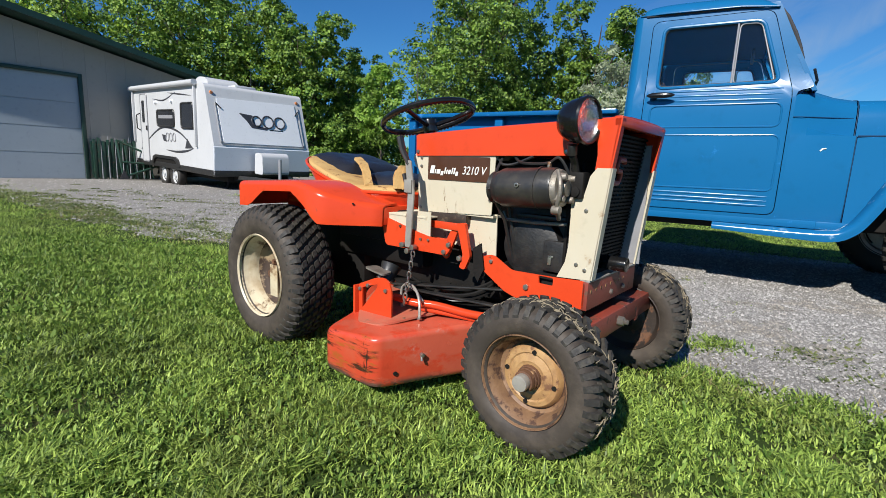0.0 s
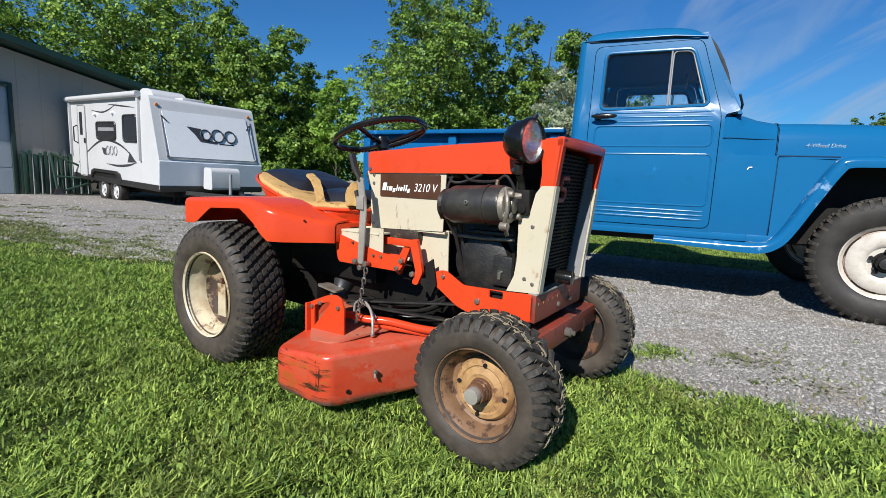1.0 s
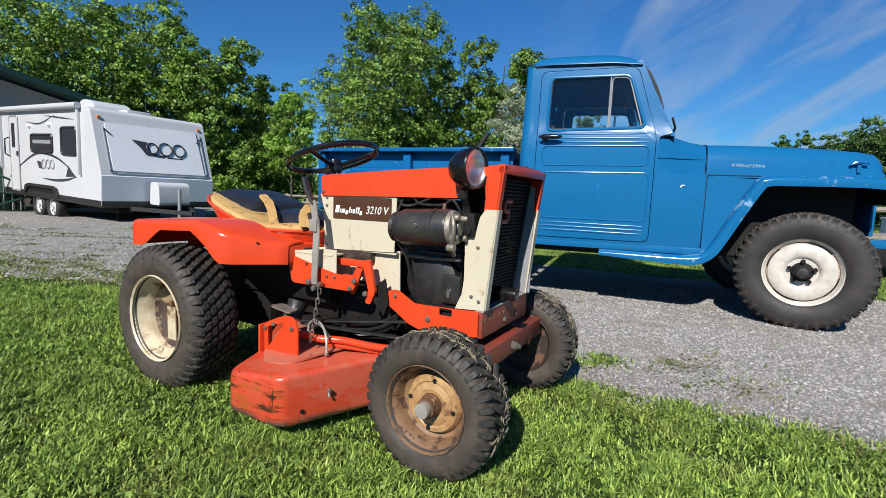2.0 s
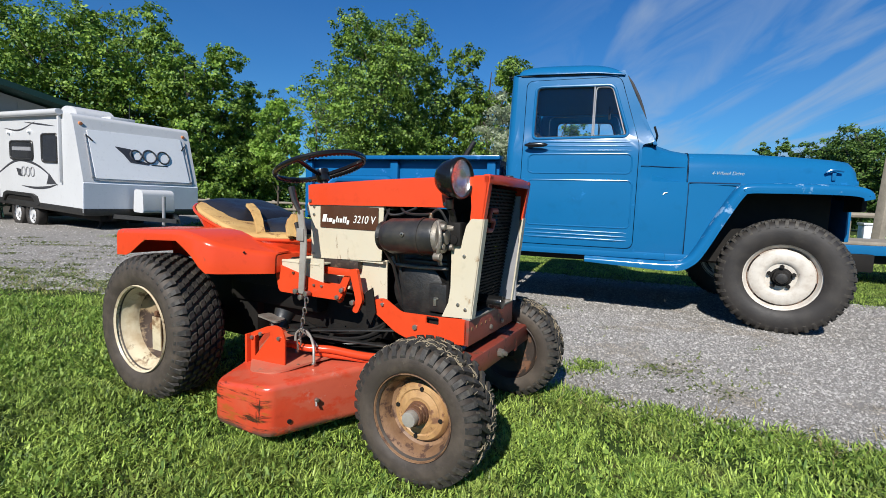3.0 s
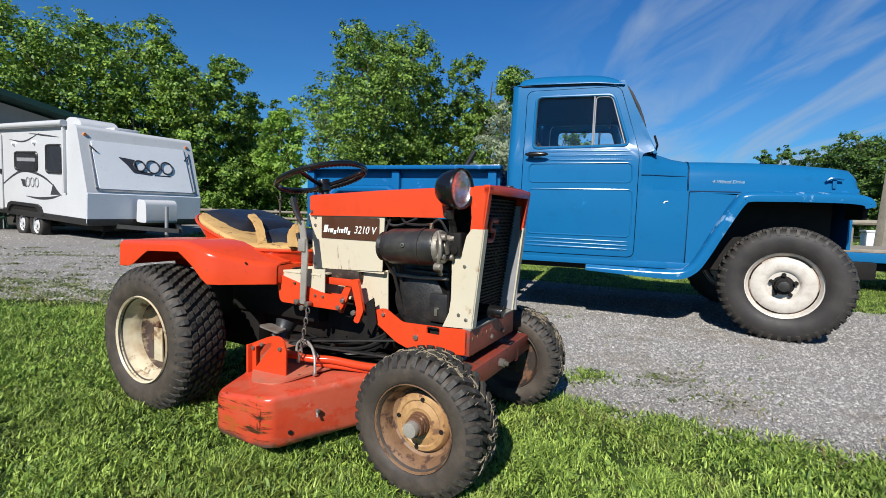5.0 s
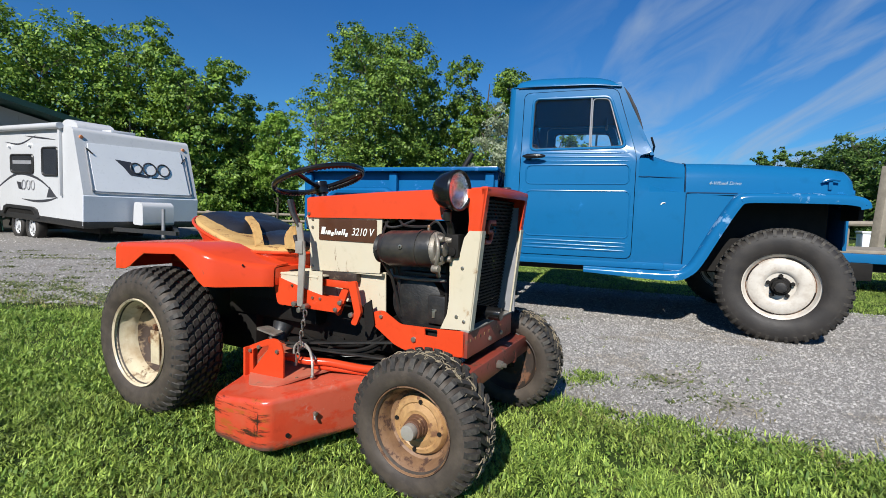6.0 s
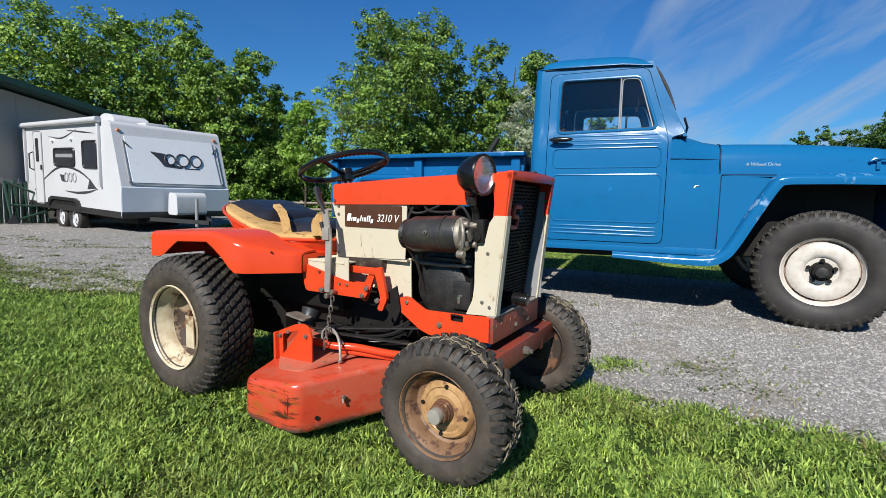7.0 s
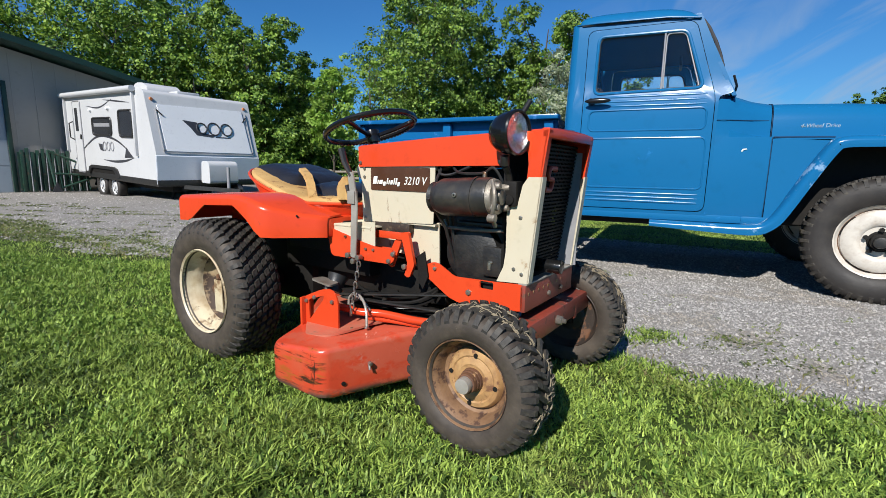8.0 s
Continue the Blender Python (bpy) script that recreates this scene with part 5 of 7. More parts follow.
for a in (90, 210, 330):
    a = radians(a + 75)
    part("spoke", tube([SW @ Vector((0.175 * math.cos(a), 0.175 * math.sin(a), 0)), SW @ Vector((0.09 * math.cos(a), 0.09 * math.sin(a), -0.022)), SW @ Vector((0.02 * math.cos(a), 0.02 * math.sin(a), -0.034))], 0.009, 8), "gloss", sw)
part("wheel_hub", cyl(SW @ Vector((0, 0, -0.060)), SW @ Vector((0, 0, -0.012)), 0.025, 0.028, 20, 0.004), "gloss", sw)
part("steering_column", cyl(SW @ Vector((0, 0, -0.22)), SW @ Vector((0, 0, -0.055)), 0.016, None, 14), "black", tractor)

# fender and seat deck: crown lines swept across
for sg in (-1, 1):
    secs = []
    rr = 0.020
    for i in range(13):
        x = -0.285 + i * 0.375 / 12
        z = 0.613 + 0.018 * i / 12
        skirt = 0.080 if x < -0.21 else max(0.020, 0.080 - (x + 0.21) * 0.55)
        secs.append([(x, 0.20, z + 0.004), (x, 0.43 - rr, z), (x, 0.43 - rr * 0.3, z - rr * 0.3), (x, 0.43, z - rr), (x, 0.431, z - rr - skirt)])
    for x, yo, zt, zb in ((0.125, 0.430, 0.629, 0.572), (0.170, 0.430, 0.622, 0.545), (0.215, 0.430, 0.612, 0.508), (0.242, 0.426, 0.604, 0.489), (0.272, 0.400, 0.592, 0.487), (0.305, 0.367, 0.580, 0.487), (0.340, 0.332, 0.571, 0.487), (0.372, 0.300, 0.565, 0.487), (0.402, 0.272, 0.561, 0.487)):
        secs.append([(x, 0.20, zt + 0.004), (x, yo - rr, zt), (x + 0.002, yo - rr * 0.3, zt - rr * 0.3), (x + 0.002, yo, zt - rr), (x + 0.002, yo + 0.001, zb)])
    outer = [[(x, sg * y, z) for x, y, z in r] for r in secs]
    inner = [[(x, sg * (y - 0.004 * (j > 2)), z - 0.005 * (j < 4)) for j, (x, y, z) in enumerate(r)] for r in secs]
    b = loft([o + q[::-1] for o, q in zip(outer, inner)])
    box(-0.2885, -0.2845, sg * 0.20, sg * 0.424, 0.514, 0.604, 0.0015, bm=b)
    part("fender", b, "red", tractor, "orange-red rear fender", smooth=50)
b = box(-0.28, 0.40, -0.21, 0.21, 0.525, 0.550, 0.004)
box(-0.285, -0.278, -0.21, 0.21, 0.48, 0.60, 0.003, bm=b)
box(0.33, 0.405, -0.266, 0.266, 0.487, 0.556, 0.012, bm=b)
part("seat_base", b, "red", tractor, smooth=50)
part("base_bolt", bolt((0.335, -0.342, 0.563), (0.3, -0.95, 0), 0.0042, 0.004), "dark", tractor)


# seat: a red pan, torn tan foam, black vinyl
def seat_rim(a, k=1.0):
    """The pan's rim: high behind, low in front."""
    c, s = math.cos(a), math.sin(a)
    x = 0.105 + 0.342 * k * math.copysign(abs(c) ** 0.75, c)
    y = 0.245 * k * math.copysign(abs(s) ** 0.7, s)
    z = 0.597 + 0.120 * min(1.0, max(0.0, (0.20 - x) / 0.42)) ** 1.05
    return Vector((x, y, z))


seat = thing("tractor_seat", TRACTOR, "torn tan and black vinyl seat on a red pan", "seat")
A = np.linspace(0, 2 * math.pi, 48, endpoint=False)
secs = [[seat_rim(a, 1.0) for a in A], [seat_rim(a, 0.985) + Vector((0, 0, -0.012)) for a in A], [seat_rim(a, 0.90) + Vector((0, 0, -0.055)) for a in A], [Vector((seat_rim(a, 0.74).x, seat_rim(a, 0.74).y, 0.545)) for a in A]]
b = loft(secs, caps=False)
tube([seat_rim(a, 1.005) + Vector((0, 0, 0.002)) for a in A], 0.006, 8, closed=True, bm=b)
part("seat_pan", b, "red", seat)
secs = []
for k, dz in ((0.97, -0.004), (0.978, 0.010), (0.95, 0.020), (0.88, 0.025), (0.70, 0.024), (0.45, 0.020), (0.2, 0.020), (0.02, 0.020)):
    secs.append([seat_rim(a, k) * 1.0 + Vector((0, 0, dz)) + Vector((0, 0, 0.006 * noise.noise((math.cos(a) * 5, math.sin(a) * 5, k * 9)))) for a in A])
part("foam", loft(secs), "foam", seat, "torn yellow foam cushion")


def seat_z(x):
    return 0.605 + 0.112 * min(1.0, max(0.0, (0.20 - x) / 0.42)) ** 1.05


def pad(x0, x1, ys, lift, seed):
    """A creased vinyl cover lying on the cushion."""
    b = bmesh.new()
    rows = []
    n1, n2 = 18, 18
    for i in range(n1 + 1):
        row = []
        for j in range(n2 + 1):
            u, v = -1 + 2 * i / n1, -1 + 2 * j / n2
            x = (x0 + x1) / 2 + (x1 - x0) / 2 * u * (1 - 0.10 * v * v)
            y = (ys[0] + ys[1]) / 2 + (ys[1] - ys[0]) / 2 * v * (1 - 0.06 * u * u)
            e = max(0.0, (1 - abs(u) ** 4) * (1 - abs(v) ** 4)) ** 0.5
            w = 0.007 * noise.noise((x * 16, y * 16, seed)) + 0.003 * noise.noise((x * 45, y * 45, seed))
            row.append(b.verts.new((x, y, seat_z(x) + 0.014 + (lift + w) * e)))
        rows.append(row)
    for i in range(n1):
        for j in range(n2):
            b.faces.new((rows[i][j], rows[i + 1][j], rows[i + 1][j + 1], rows[i][j + 1]))
    r = bmesh.ops.extrude_face_region(b, geom=list(b.faces))
    bmesh.ops.translate(b, verts=[q for q in r["geom"] if isinstance(q, bmesh.types.BMVert)], vec=(0, 0, -0.006))
    return b


part("back_cover", pad(-0.205, 0.074, (-0.158, 0.212), 0.036, 3.1), "vinyl", seat, "torn black vinyl back cushion cover")
secs = []
for p in spline([(0.262, -0.208, 0.616), (0.20, -0.165, 0.656), (0.14, -0.128, 0.688), (0.06, -0.080, 0.706), (-0.02, -0.030, 0.718)], 6):
    q = Vector((0.54, 0.84, 0.10)) * (0.017 + 0.003 * noise.noise(p * 40))
    secs.append([p - q, p + q, p + q * 0.8 + Vector((0, 0, 0.010)), p - q * 0.8 + Vector((0, 0, 0.010))])
part("foam_strip", loft(secs), "foam", seat, "bare tan foam strip between the covers")
part("front_cover", pad(0.104, 0.395, (-0.130, 0.206), 0.046, 8.4), "vinyl", seat, "black vinyl front cushion cover")
part("foam_tuft", loft([[Vector((0.394 + 0.030 * k * math.cos(a), -0.165 + 0.034 * k * math.sin(a) + 0.007 * math.sin(5 * a), 0.652 + 1.25 * h + 0.008 * noise.noise((3 * math.cos(a), 3 * math.sin(a), k)))) for a in A[::2]] for k, h in ((1.0, -0.03), (1.1, 0.0), (0.85, 0.020), (0.4, 0.034), (0.05, 0.036))]), "foam", seat)

# running gear below
b = box(-0.10, 0.80, -0.105, 0.105, 0.27, 0.40, 0.01)
box(-0.20, 0.16, -0.14, 0.14, 0.17, 0.44, 0.04, bm=b)
cyl((-0.073, -0.33, 0.257), (-0.073, 0.33, 0.257), 0.045, None, 18, bm=b)
box(0.10, 0.42, -0.20, 0.20, 0.42, 0.54, 0.01, bm=b)
part("transmission", b, "dark", tractor)
for sg in (-1, 1):
    outline = rounded([(0.372, 0.524), (0.394, 0.428), (0.405, 0.420), (0.673, 0.422), (0.690, 0.440), (0.680, 0.472), (0.60, 0.474), (0.555, 0.482)], 0.008, 3)
    rail = part("foot_rail", plate(outline, [], 0.005, lambda u, v, d: (u, sg * (0.245 - d), v), bev=0.0015), "red", tractor)
    b = plate([(0.367, 0.532), (0.394, 0.44), (0.60, 0.46), (0.60, 0.553), (0.55, 0.552)], [], 0.003, lambda u, v, d: (u, sg * (0.238 - d), v))
    box(0.366, 0.58, sg * 0.10, sg * 0.240, 0.529, 0.535, 0.001, bm=b)
    part("foot_plate", b, "cream", rail, "cream footrest edge")
    for x, z, r in ((0.470, 0.495, 0.005), (0.566, 0.462, 0.005), (0.60, 0.462, 0.005), (0.685, 0.457, 0.009), (0.667, 0.432, 0.009)):
        part("rail_bolt", bolt((x, sg * 0.245, z), (0, sg, 0), r, 0.006), "steel", rail)
# lift linkage
b = box(0.568, 0.705, -HY - 0.028, -HY - 0.016, 0.500, 0.524, 0.003)
plate(rounded([(0.690, 0.524), (0.722, 0.530), (0.748, 0.425), (0.728, 0.380), (0.706, 0.384), (0.720, 0.425)], 0.008, 3), [], 0.012, side(-HY - 0.030), bm=b)
plate(rounded([(0.69, 0.500), (0.662, 0.500), (0.618, 0.418), (0.648, 0.400)], 0.008, 3), [], 0.010, side(-HY - 0.022), bm=b)
box(0.50, 0.66, -HY - 0.012, -HY - 0.002, 0.440, 0.466, 0.003, bm=b)
link = part("lift_linkage", b, "red", tractor, "orange-red lift arms")
for x, y, z in ((0.710, 0.030, 0.415), (0.645, 0.022, 0.420), (0.655, 0.022, 0.452)):
    part("pivot", bolt((x, -HY - y, z), (0, -1, 0), 0.010, 0.010), "steel", link)
part("blade_guard", plate([(0.745, 0.450), (0.775, 0.470), (0.790, 0.390), (0.770, 0.345), (0.752, 0.370)], [], 0.005, side(-HY - 0.012)), "dark", link)
# hand lever
LV = Matrix.Translation((0.036, -0.020, 0.012))
b = plate(rounded([(0.476, 0.418), (0.502, 0.418), (0.512, 0.60), (0.494, 0.705), (0.468, 0.703), (0.484, 0.60)], 0.008, 3), [], 0.006, side(-HY - 0.062), bev=0.001)
box(0.472, 0.504, -HY - 0.068, -HY - 0.050, 0.600, 0.642, 0.002, bm=b)
b.transform(LV)
lever = part("hand_lever", b, "zinc", tractor, "worn flat steel lever")
b = tube([(0.482, -HY - 0.056, 0.69), (0.452, -HY - 0.056, 0.735), (0.436, -HY - 0.056, 0.780)], 0.010, 8, taper=[0.8, 1.1, 1.2])
tube([(0.478, -HY - 0.051, 0.60), (0.455, -HY - 0.051, 0.66)], 0.008, 8, bm=b)
b.transform(LV)
part("grip", b, "black", lever)
for x, z in ((0.466, 0.424), (0.490, 0.406), (0.514, 0.421)):
    b = bolt((x, -HY - 0.069, z), (0, 1, 0), 0.010, 0.022)
    b.transform(LV)
    part("clevis", b, "steel", lever)
b = bmesh.new()
for i in range(10):
    z = 0.398 - i * 0.0158
    x, y = 0.504 + 0.002 * i, -HY - 0.060 - 0.008 * i
    m = LV @ Matrix.Translation((x + 0.010 + 0.002 * i, y, z)) @ Matrix.Rotation(radians(90 * (i % 2) + 25), 4, 'Z')
    tube([m @ Vector((0.0062 * math.cos(a), 0, 0.0115 * math.sin(a))) for a in np.linspace(0, 2 * math.pi, 10, endpoint=False)], 0.0026, 5, closed=True, bm=b)
part("chain", b, "steel", tractor, "short rusty lift chain")
# dim parts between deck and frame
b = lathe([(0.03, -0.02), (0.09, -0.02), (0.078, 0.0), (0.09, 0.02), (0.03, 0.02)], Matrix.Translation((0.62, -0.10, 0.275)) @ Matrix.Rotation(radians(90), 4, 'X'), 32)
lathe([(0.02, -0.015), (0.06, -0.015), (0.05, 0.0), (0.06, 0.015), (0.02, 0.015)], Matrix.Translation((0.50, -0.22, 0.29)) @ Matrix.Rotation(radians(80), 4, 'X'), 28, bm=b)
lathe([(0.015, -0.03), (0.035, -0.03), (0.030, 0.0), (0.038, 0.03), (0.015, 0.03)], Matrix.Translation((0.43, -0.26, 0.325)) @ Matrix.Rotation(radians(60), 4, 'X'), 24, bm=b)
part("pulley_set", b, "black", tractor)
b = bmesh.new()
for k, (dz, dy) in enumerate(((0.0, 0.0), (-0.014, 0.012), (0.016, 0.02))):
    tube(spline([(0.46, -0.20 + dy, 0.29 + dz), (0.58, -0.24 + dy, 0.285 + dz), (0.74, -0.22 + dy, 0.30 + dz), (0.80, -0.16 + dy, 0.335 + dz), (0.72, -0.10 + dy, 0.34 + dz)], 6), 0.006, 6, bm=b)
part("deck_belt", b, "dark", tractor, "sagging black deck belt")
b = box(-0.24, 0.24, -0.014, 0.014, -0.003, 0.003, 0.0015, m=Matrix.Translation((0.70, -0.205, 0.318)) @ Matrix.Rotation(radians(16), 4, 'Z') @ Matrix.Rotation(radians(-5), 4, 'Y'))
box(-0.20, 0.20, -0.011, 0.011, -0.003, 0.003, 0.0015, bm=b, m=Matrix.Translation((0.68, -0.235, 0.288)) @ Matrix.Rotation(radians(9), 4, 'Z'))
part("lift_arm", b, "black", tractor, "worn flat steel arms")
b = plate(rounded([(0.388, -0.335), (0.47, -0.325), (0.465, -0.275), (0.395, -0.285)], 0.012, 3), [], 0.006, lambda u, v, d: (u, v, 0.345 + d - 0.5 * (u - 0.39) * 0.4))
cyl((0.43, -0.30, 0.25), (0.43, -0.30, 0.34), 0.008, None, 8, bm=b)
part("belt_guard", box(0.45, 0.80, -0.20, 0.20, 0.229, 0.245, 0.004), "dark", tractor)
# dark block added to make the shaded space under the tractor black
part("underbody_fill", box(0.02, 0.50, -0.16, 0.16, 0.335, 0.47, 0.02), "dark", tractor)
part("foot_pedal", b, "alu", tractor, "bare metal foot pedal")


# rear wheels
def rear_wheel(m):
    R, W, rim = 0.273, 0.200, 0.158
    b = lathe([(0.160, -0.088), (0.1665, -0.094), (0.169, -0.088), (0.162, -0.078), (0.156, -0.066), (0.151, -0.048), (0.1415, -0.037), (0.1385, -0.016), (0.133, 0.006), (0.121, 0.022), (0.070, 0.028), (0.060, 0.024), (0.0, 0.024)], n=56)
    lathe([(0.162, -0.078), (0.155, -0.04), (0.150, 0.04), (0.168, 0.09)], n=40, bm=b)
    w = part("rear_wheel", b, "rimcream", tractor, "cream steel wheel with rust round its hub")
    w.matrix_local = m
    t = part("tyre", lathe(tyre_profile(R, W, rim), n=64), "tyre", w, "dusty black turf tyre")
    part("tread", lug_tread(R, W, rim, 44, 0.012, "turf"), "lug", t, smooth=0)
    b = cyl((0, 0.026, 0), (0, -0.014, 0), 0.036, 0.032, 20, 0.003)
    cyl((0, -0.012, 0), (0, -0.040, 0), 0.016, None, 12, 0.002, bm=b)
    for k in range(5):
        a = 2 * math.pi * k / 5
        cyl((0.062 * math.cos(a), 0.022, 0.062 * math.sin(a)), (0.062 * math.cos(a), 0.004, 0.062 * math.sin(a)), 0.010, None, 6, bm=b)
    part("hub", b, "rimrust", w, "rusty hub with wheel bolts")
    b = box(0.040, 0.046, -0.058, 0.022, -0.078, 0.050, 0.002)
    part("bracket_web", b, "rimrust", w)
    b = box(0.040, 0.092, -0.062, -0.056, -0.078, 0.050, 0.002)
    part("hub_plate", lathe([(0.1370, -0.012), (0.130, 0.004), (0.116, 0.016), (0.07, 0.021), (0.05, 0.017), (0.0, 0.015)], n=40), "rimstain_shade", w, "rust stained hub plate with shade painted in")
    part("weight_bracket", b, "rimcream", w)
    return w


rear_wheel(pose(-0.073, -0.387, 0.257, 0, 0, 0) @ Matrix.Scale(0.962, 4))
rear_wheel(pose(-0.073, 0.387, 0.257, 0, 70, 180) @ Matrix.Scale(0.962, 4))


# front wheels
def front_wheel(m):
    R, W, rim = 0.186, 0.148, 0.110
    K = 1.0
    b = lathe([(r * K, y) for r, y in [(0.1155, -0.062), (0.1185, -0.066), (0.1195, -0.061), (0.113, -0.054), (0.108, -0.046), (0.104, -0.040), (0.100, -0.030), (0.096, -0.010), (0.086, -0.002), (0.078, -0.012)]], n=56)
    lathe([(0.114, -0.054), (0.109, -0.02), (0.107, 0.03), (0.118, 0.065)], n=40, bm=b)
    w = part("front_wheel", b, "rimring", tractor, "rusty steel front wheel")
    w.matrix_local = m
    b = lathe([(0.083, -0.006), (0.080, -0.016), (0.075, -0.022), (0.064, -0.024), (0.060, -0.021), (0.054, -0.023), (0.042, -0.0265), (0.036, -0.024), (0.0, -0.024)], n=48)
    d = part("disc", b, "rimtan", w, "tan painted wheel disc with rust")
    for k in range(4):
        a = 2 * math.pi * (k + 0.15) / 4
        part("bolt_hole", cyl((0.067 * math.cos(a), -0.0225, 0.067 * math.sin(a)), (0.067 * math.cos(a), -0.0258, 0.067 * math.sin(a)), 0.0062, None, 10), "dark", d)
    b = cyl((0, -0.02, 0), (0, -0.034, 0), 0.033, 0.031, 24, 0.003)
    cyl((0, -0.030, 0), (0, -0.044, 0), 0.029, 0.029, 24, 0.003, bm=b)
    cyl((0, -0.042, 0), (0, -0.058, 0), 0.0275, 0.026, 24, 0.003, bm=b)
    part("bearing_collar", b, "rimrust", w)
    b = cyl((0, -0.054, 0), (0, -0.078, 0), 0.0212, 0.0205, 24, 0.004)
    part("hub_cap", b, "zinc", w, "dull grey metal hub cap")
    part("inner_dish", lathe([(0.119, 0.064), (0.116, 0.067), (0.112, 0.060), (0.107, 0.046), (0.099, 0.038), (0.060, 0.034), (0.05, 0.040), (0.0, 0.040)], n=40), "rimdark", w)
    part("bead_seal", lathe([(0.1175, -0.062), (0.1200, -0.0652), (0.1235, -0.0625), (0.1235, -0.058)], n=56), "dark", w)
    part("rim_lip", lathe([(0.1135, -0.058), (0.1160, -0.0652), (0.1185, -0.0640), (0.1190, -0.058)], n=56), "rimring", w, "rusty rim lip")
    t = part("tyre", lathe(tyre_profile(R, W, rim), n=64), "tyre", w, "muddy black lugged tyre")
    part("tread", lug_tread(R, W, rim, 38, 0.0125, "field"), "lug", t, smooth=0)
    rng = random.Random(5)
    b = bmesh.new()
    pitch = 2 * math.pi / 38
    for i in range(900):
        if i % 2:       # along a groove round the tyre
            a, y = rng.uniform(0, 2 * math.pi), rng.choice((-0.165, 0.0, 0.165)) * W + rng.gauss(0, 0.0015)
            da, dy = rng.uniform(0.05, 0.16), rng.gauss(0, 0.003)
        else:           # across, between two blocks
            y = rng.choice((-0.32, -0.165, 0.0, 0.165)) * W
            a, da, dy = (rng.randrange(76) + 0.5) * pitch / 2 + rng.gauss(0, 0.006), rng.gauss(0, 0.03), 0.16 * W * rng.uniform(0.6, 1.1)
        if noise.noise((math.sin(a) * 2.2, math.cos(a) * 2.2, y * 14)) < -0.05:
            continue
        r = surf_r(R, W, rim, y) + 0.005 + 0.008 * rng.random()
        tube([(r * math.sin(a), y, r * math.cos(a)), ((r + 0.002) * math.sin(a + da / 2), y + dy / 2, (r + 0.002) * math.cos(a + da / 2)), (r * math.sin(a + da), y + dy, r * math.cos(a + da))], 0.0012, 4, bm=b)
    tagged(part("straw", b, "straw", t, "dry grass clippings stuck in the tread", smooth=0), kind="stuff")
    return w


front_wheel(pose(1.078, -0.362, 0.191, 0, 20, 0))
front_wheel(pose(1.078, 0.362, 0.191, 0, 50, 180))

# mower deck
DK = [(0.432, -0.535), (0.640, -0.535), (0.668, -0.520), (0.83, -0.16), (0.83, 0.16), (0.668, 0.520), (0.64, 0.535), (0.432, 0.535), (0.405, 0.40), (0.22, 0.16), (0.22, -0.16), (0.405, -0.40)]


def inset(poly, d, cx=0.55, cy=0.0):
    out = []
    for x, y in poly:
        dx, dy = x - cx, y - cy
        r = math.hypot(dx, dy)
        out.append((x - dx / r * d, y - dy / r * d))
    return out


def deck_top(x, y):
    """The deck's height: it falls away to the ends, most of all behind."""
    fall = 0.036 * min(1, max(0, abs(y) - 0.30) / 0.22)
    return 0.225 - fall * (1 - 0.72 * min(1, max(0, (x - 0.44) / 0.20)))


o = rounded(DK, 0.034, 6)
secs = [[(x, y, 0.058) for x, y in inset(o, 0.020)], [(x, y, 0.066) for x, y in inset(o, 0.004)], [(x, y, 0.080) for x, y in o]]
for k in range(7):
    a = radians(15 * k)
    secs.append([(x, y, deck_top(x, y) - 0.017 * (1 - math.sin(a))) for x, y in inset(o, 0.017 * (1 - math.cos(a)))])
b = bmesh.new()
R = [[b.verts.new(p) for p in s] for s in secs]
n = len(R[0])
for A0, B0 in zip(R, R[1:]):
    for j in range(n):
        b.faces.new((A0[j], A0[(j + 1) % n], B0[(j + 1) % n], B0[j]))
b.faces.new(R[-1])
mower = thing("mower_deck", TRACTOR, "scraped red mower deck under the tractor", "mower deck")
shell = part("shell", b, "deckred", mower, smooth=45)
# folded cover over the belts, its edge running along the front
def deck_cover(u, v, d):
    return u, v, deck_top(u, v) + d - 0.002


cover = [(0.300, -0.200), (0.432, -0.395), (0.505, -0.458), (0.580, -0.448), (0.612, -0.405), (0.628, -0.345), (0.640, -0.300), (0.668, -0.200), (0.722, -0.060), (0.722, 0.060), (0.640, 0.300), (0.300, 0.200)]
part("wing_cover", plate(rounded(cover, 0.02, 3), [], 0.0065, deck_cover, grid=3), "deckdust", mower, "dusty worn deck cover plate")
part("cover_screw", bolt((0.612, -0.362, deck_top(0.612, -0.362) + 0.003), (0, 0, 1), 0.006, 0.003), "rimrust", mower)
b = plate(rounded([(0.416, 0.190), (0.416, 0.300), (0.428, 0.308), (0.498, 0.338), (0.538, 0.346), (0.564, 0.336), (0.577, 0.305), (0.576, 0.190)], 0.014, 4), [rounded([(0.438, 0.226), (0.438, 0.296), (0.512, 0.320), (0.508, 0.306)], 0.005, 2)], 0.006, side(-0.385), bev=0.0012)
box(0.411, 0.421, -0.402, -0.352, 0.185, 0.302, 0.002, bm=b)
brk = part("hanger_bracket", b, "red", mower, "red steel hanger bracket")
for x, z in ((0.428, 0.290), (0.468, 0.308), (0.552, 0.306)):
    part("bracket_bolt", bolt((x, -0.385, z), (0, -1, 0), 0.0075, 0.007), "steel", brk)
b = tube(spline([(0.47, -0.330, 0.262), (0.53, -0.318, 0.268), (0.59, -0.300, 0.260), (0.66, -0.265, 0.258), (0.78, -0.235, 0.250), (0.88, -0.215, 0.258), (0.94, -0.205, 0.285)], 6), 0.0125, 12)
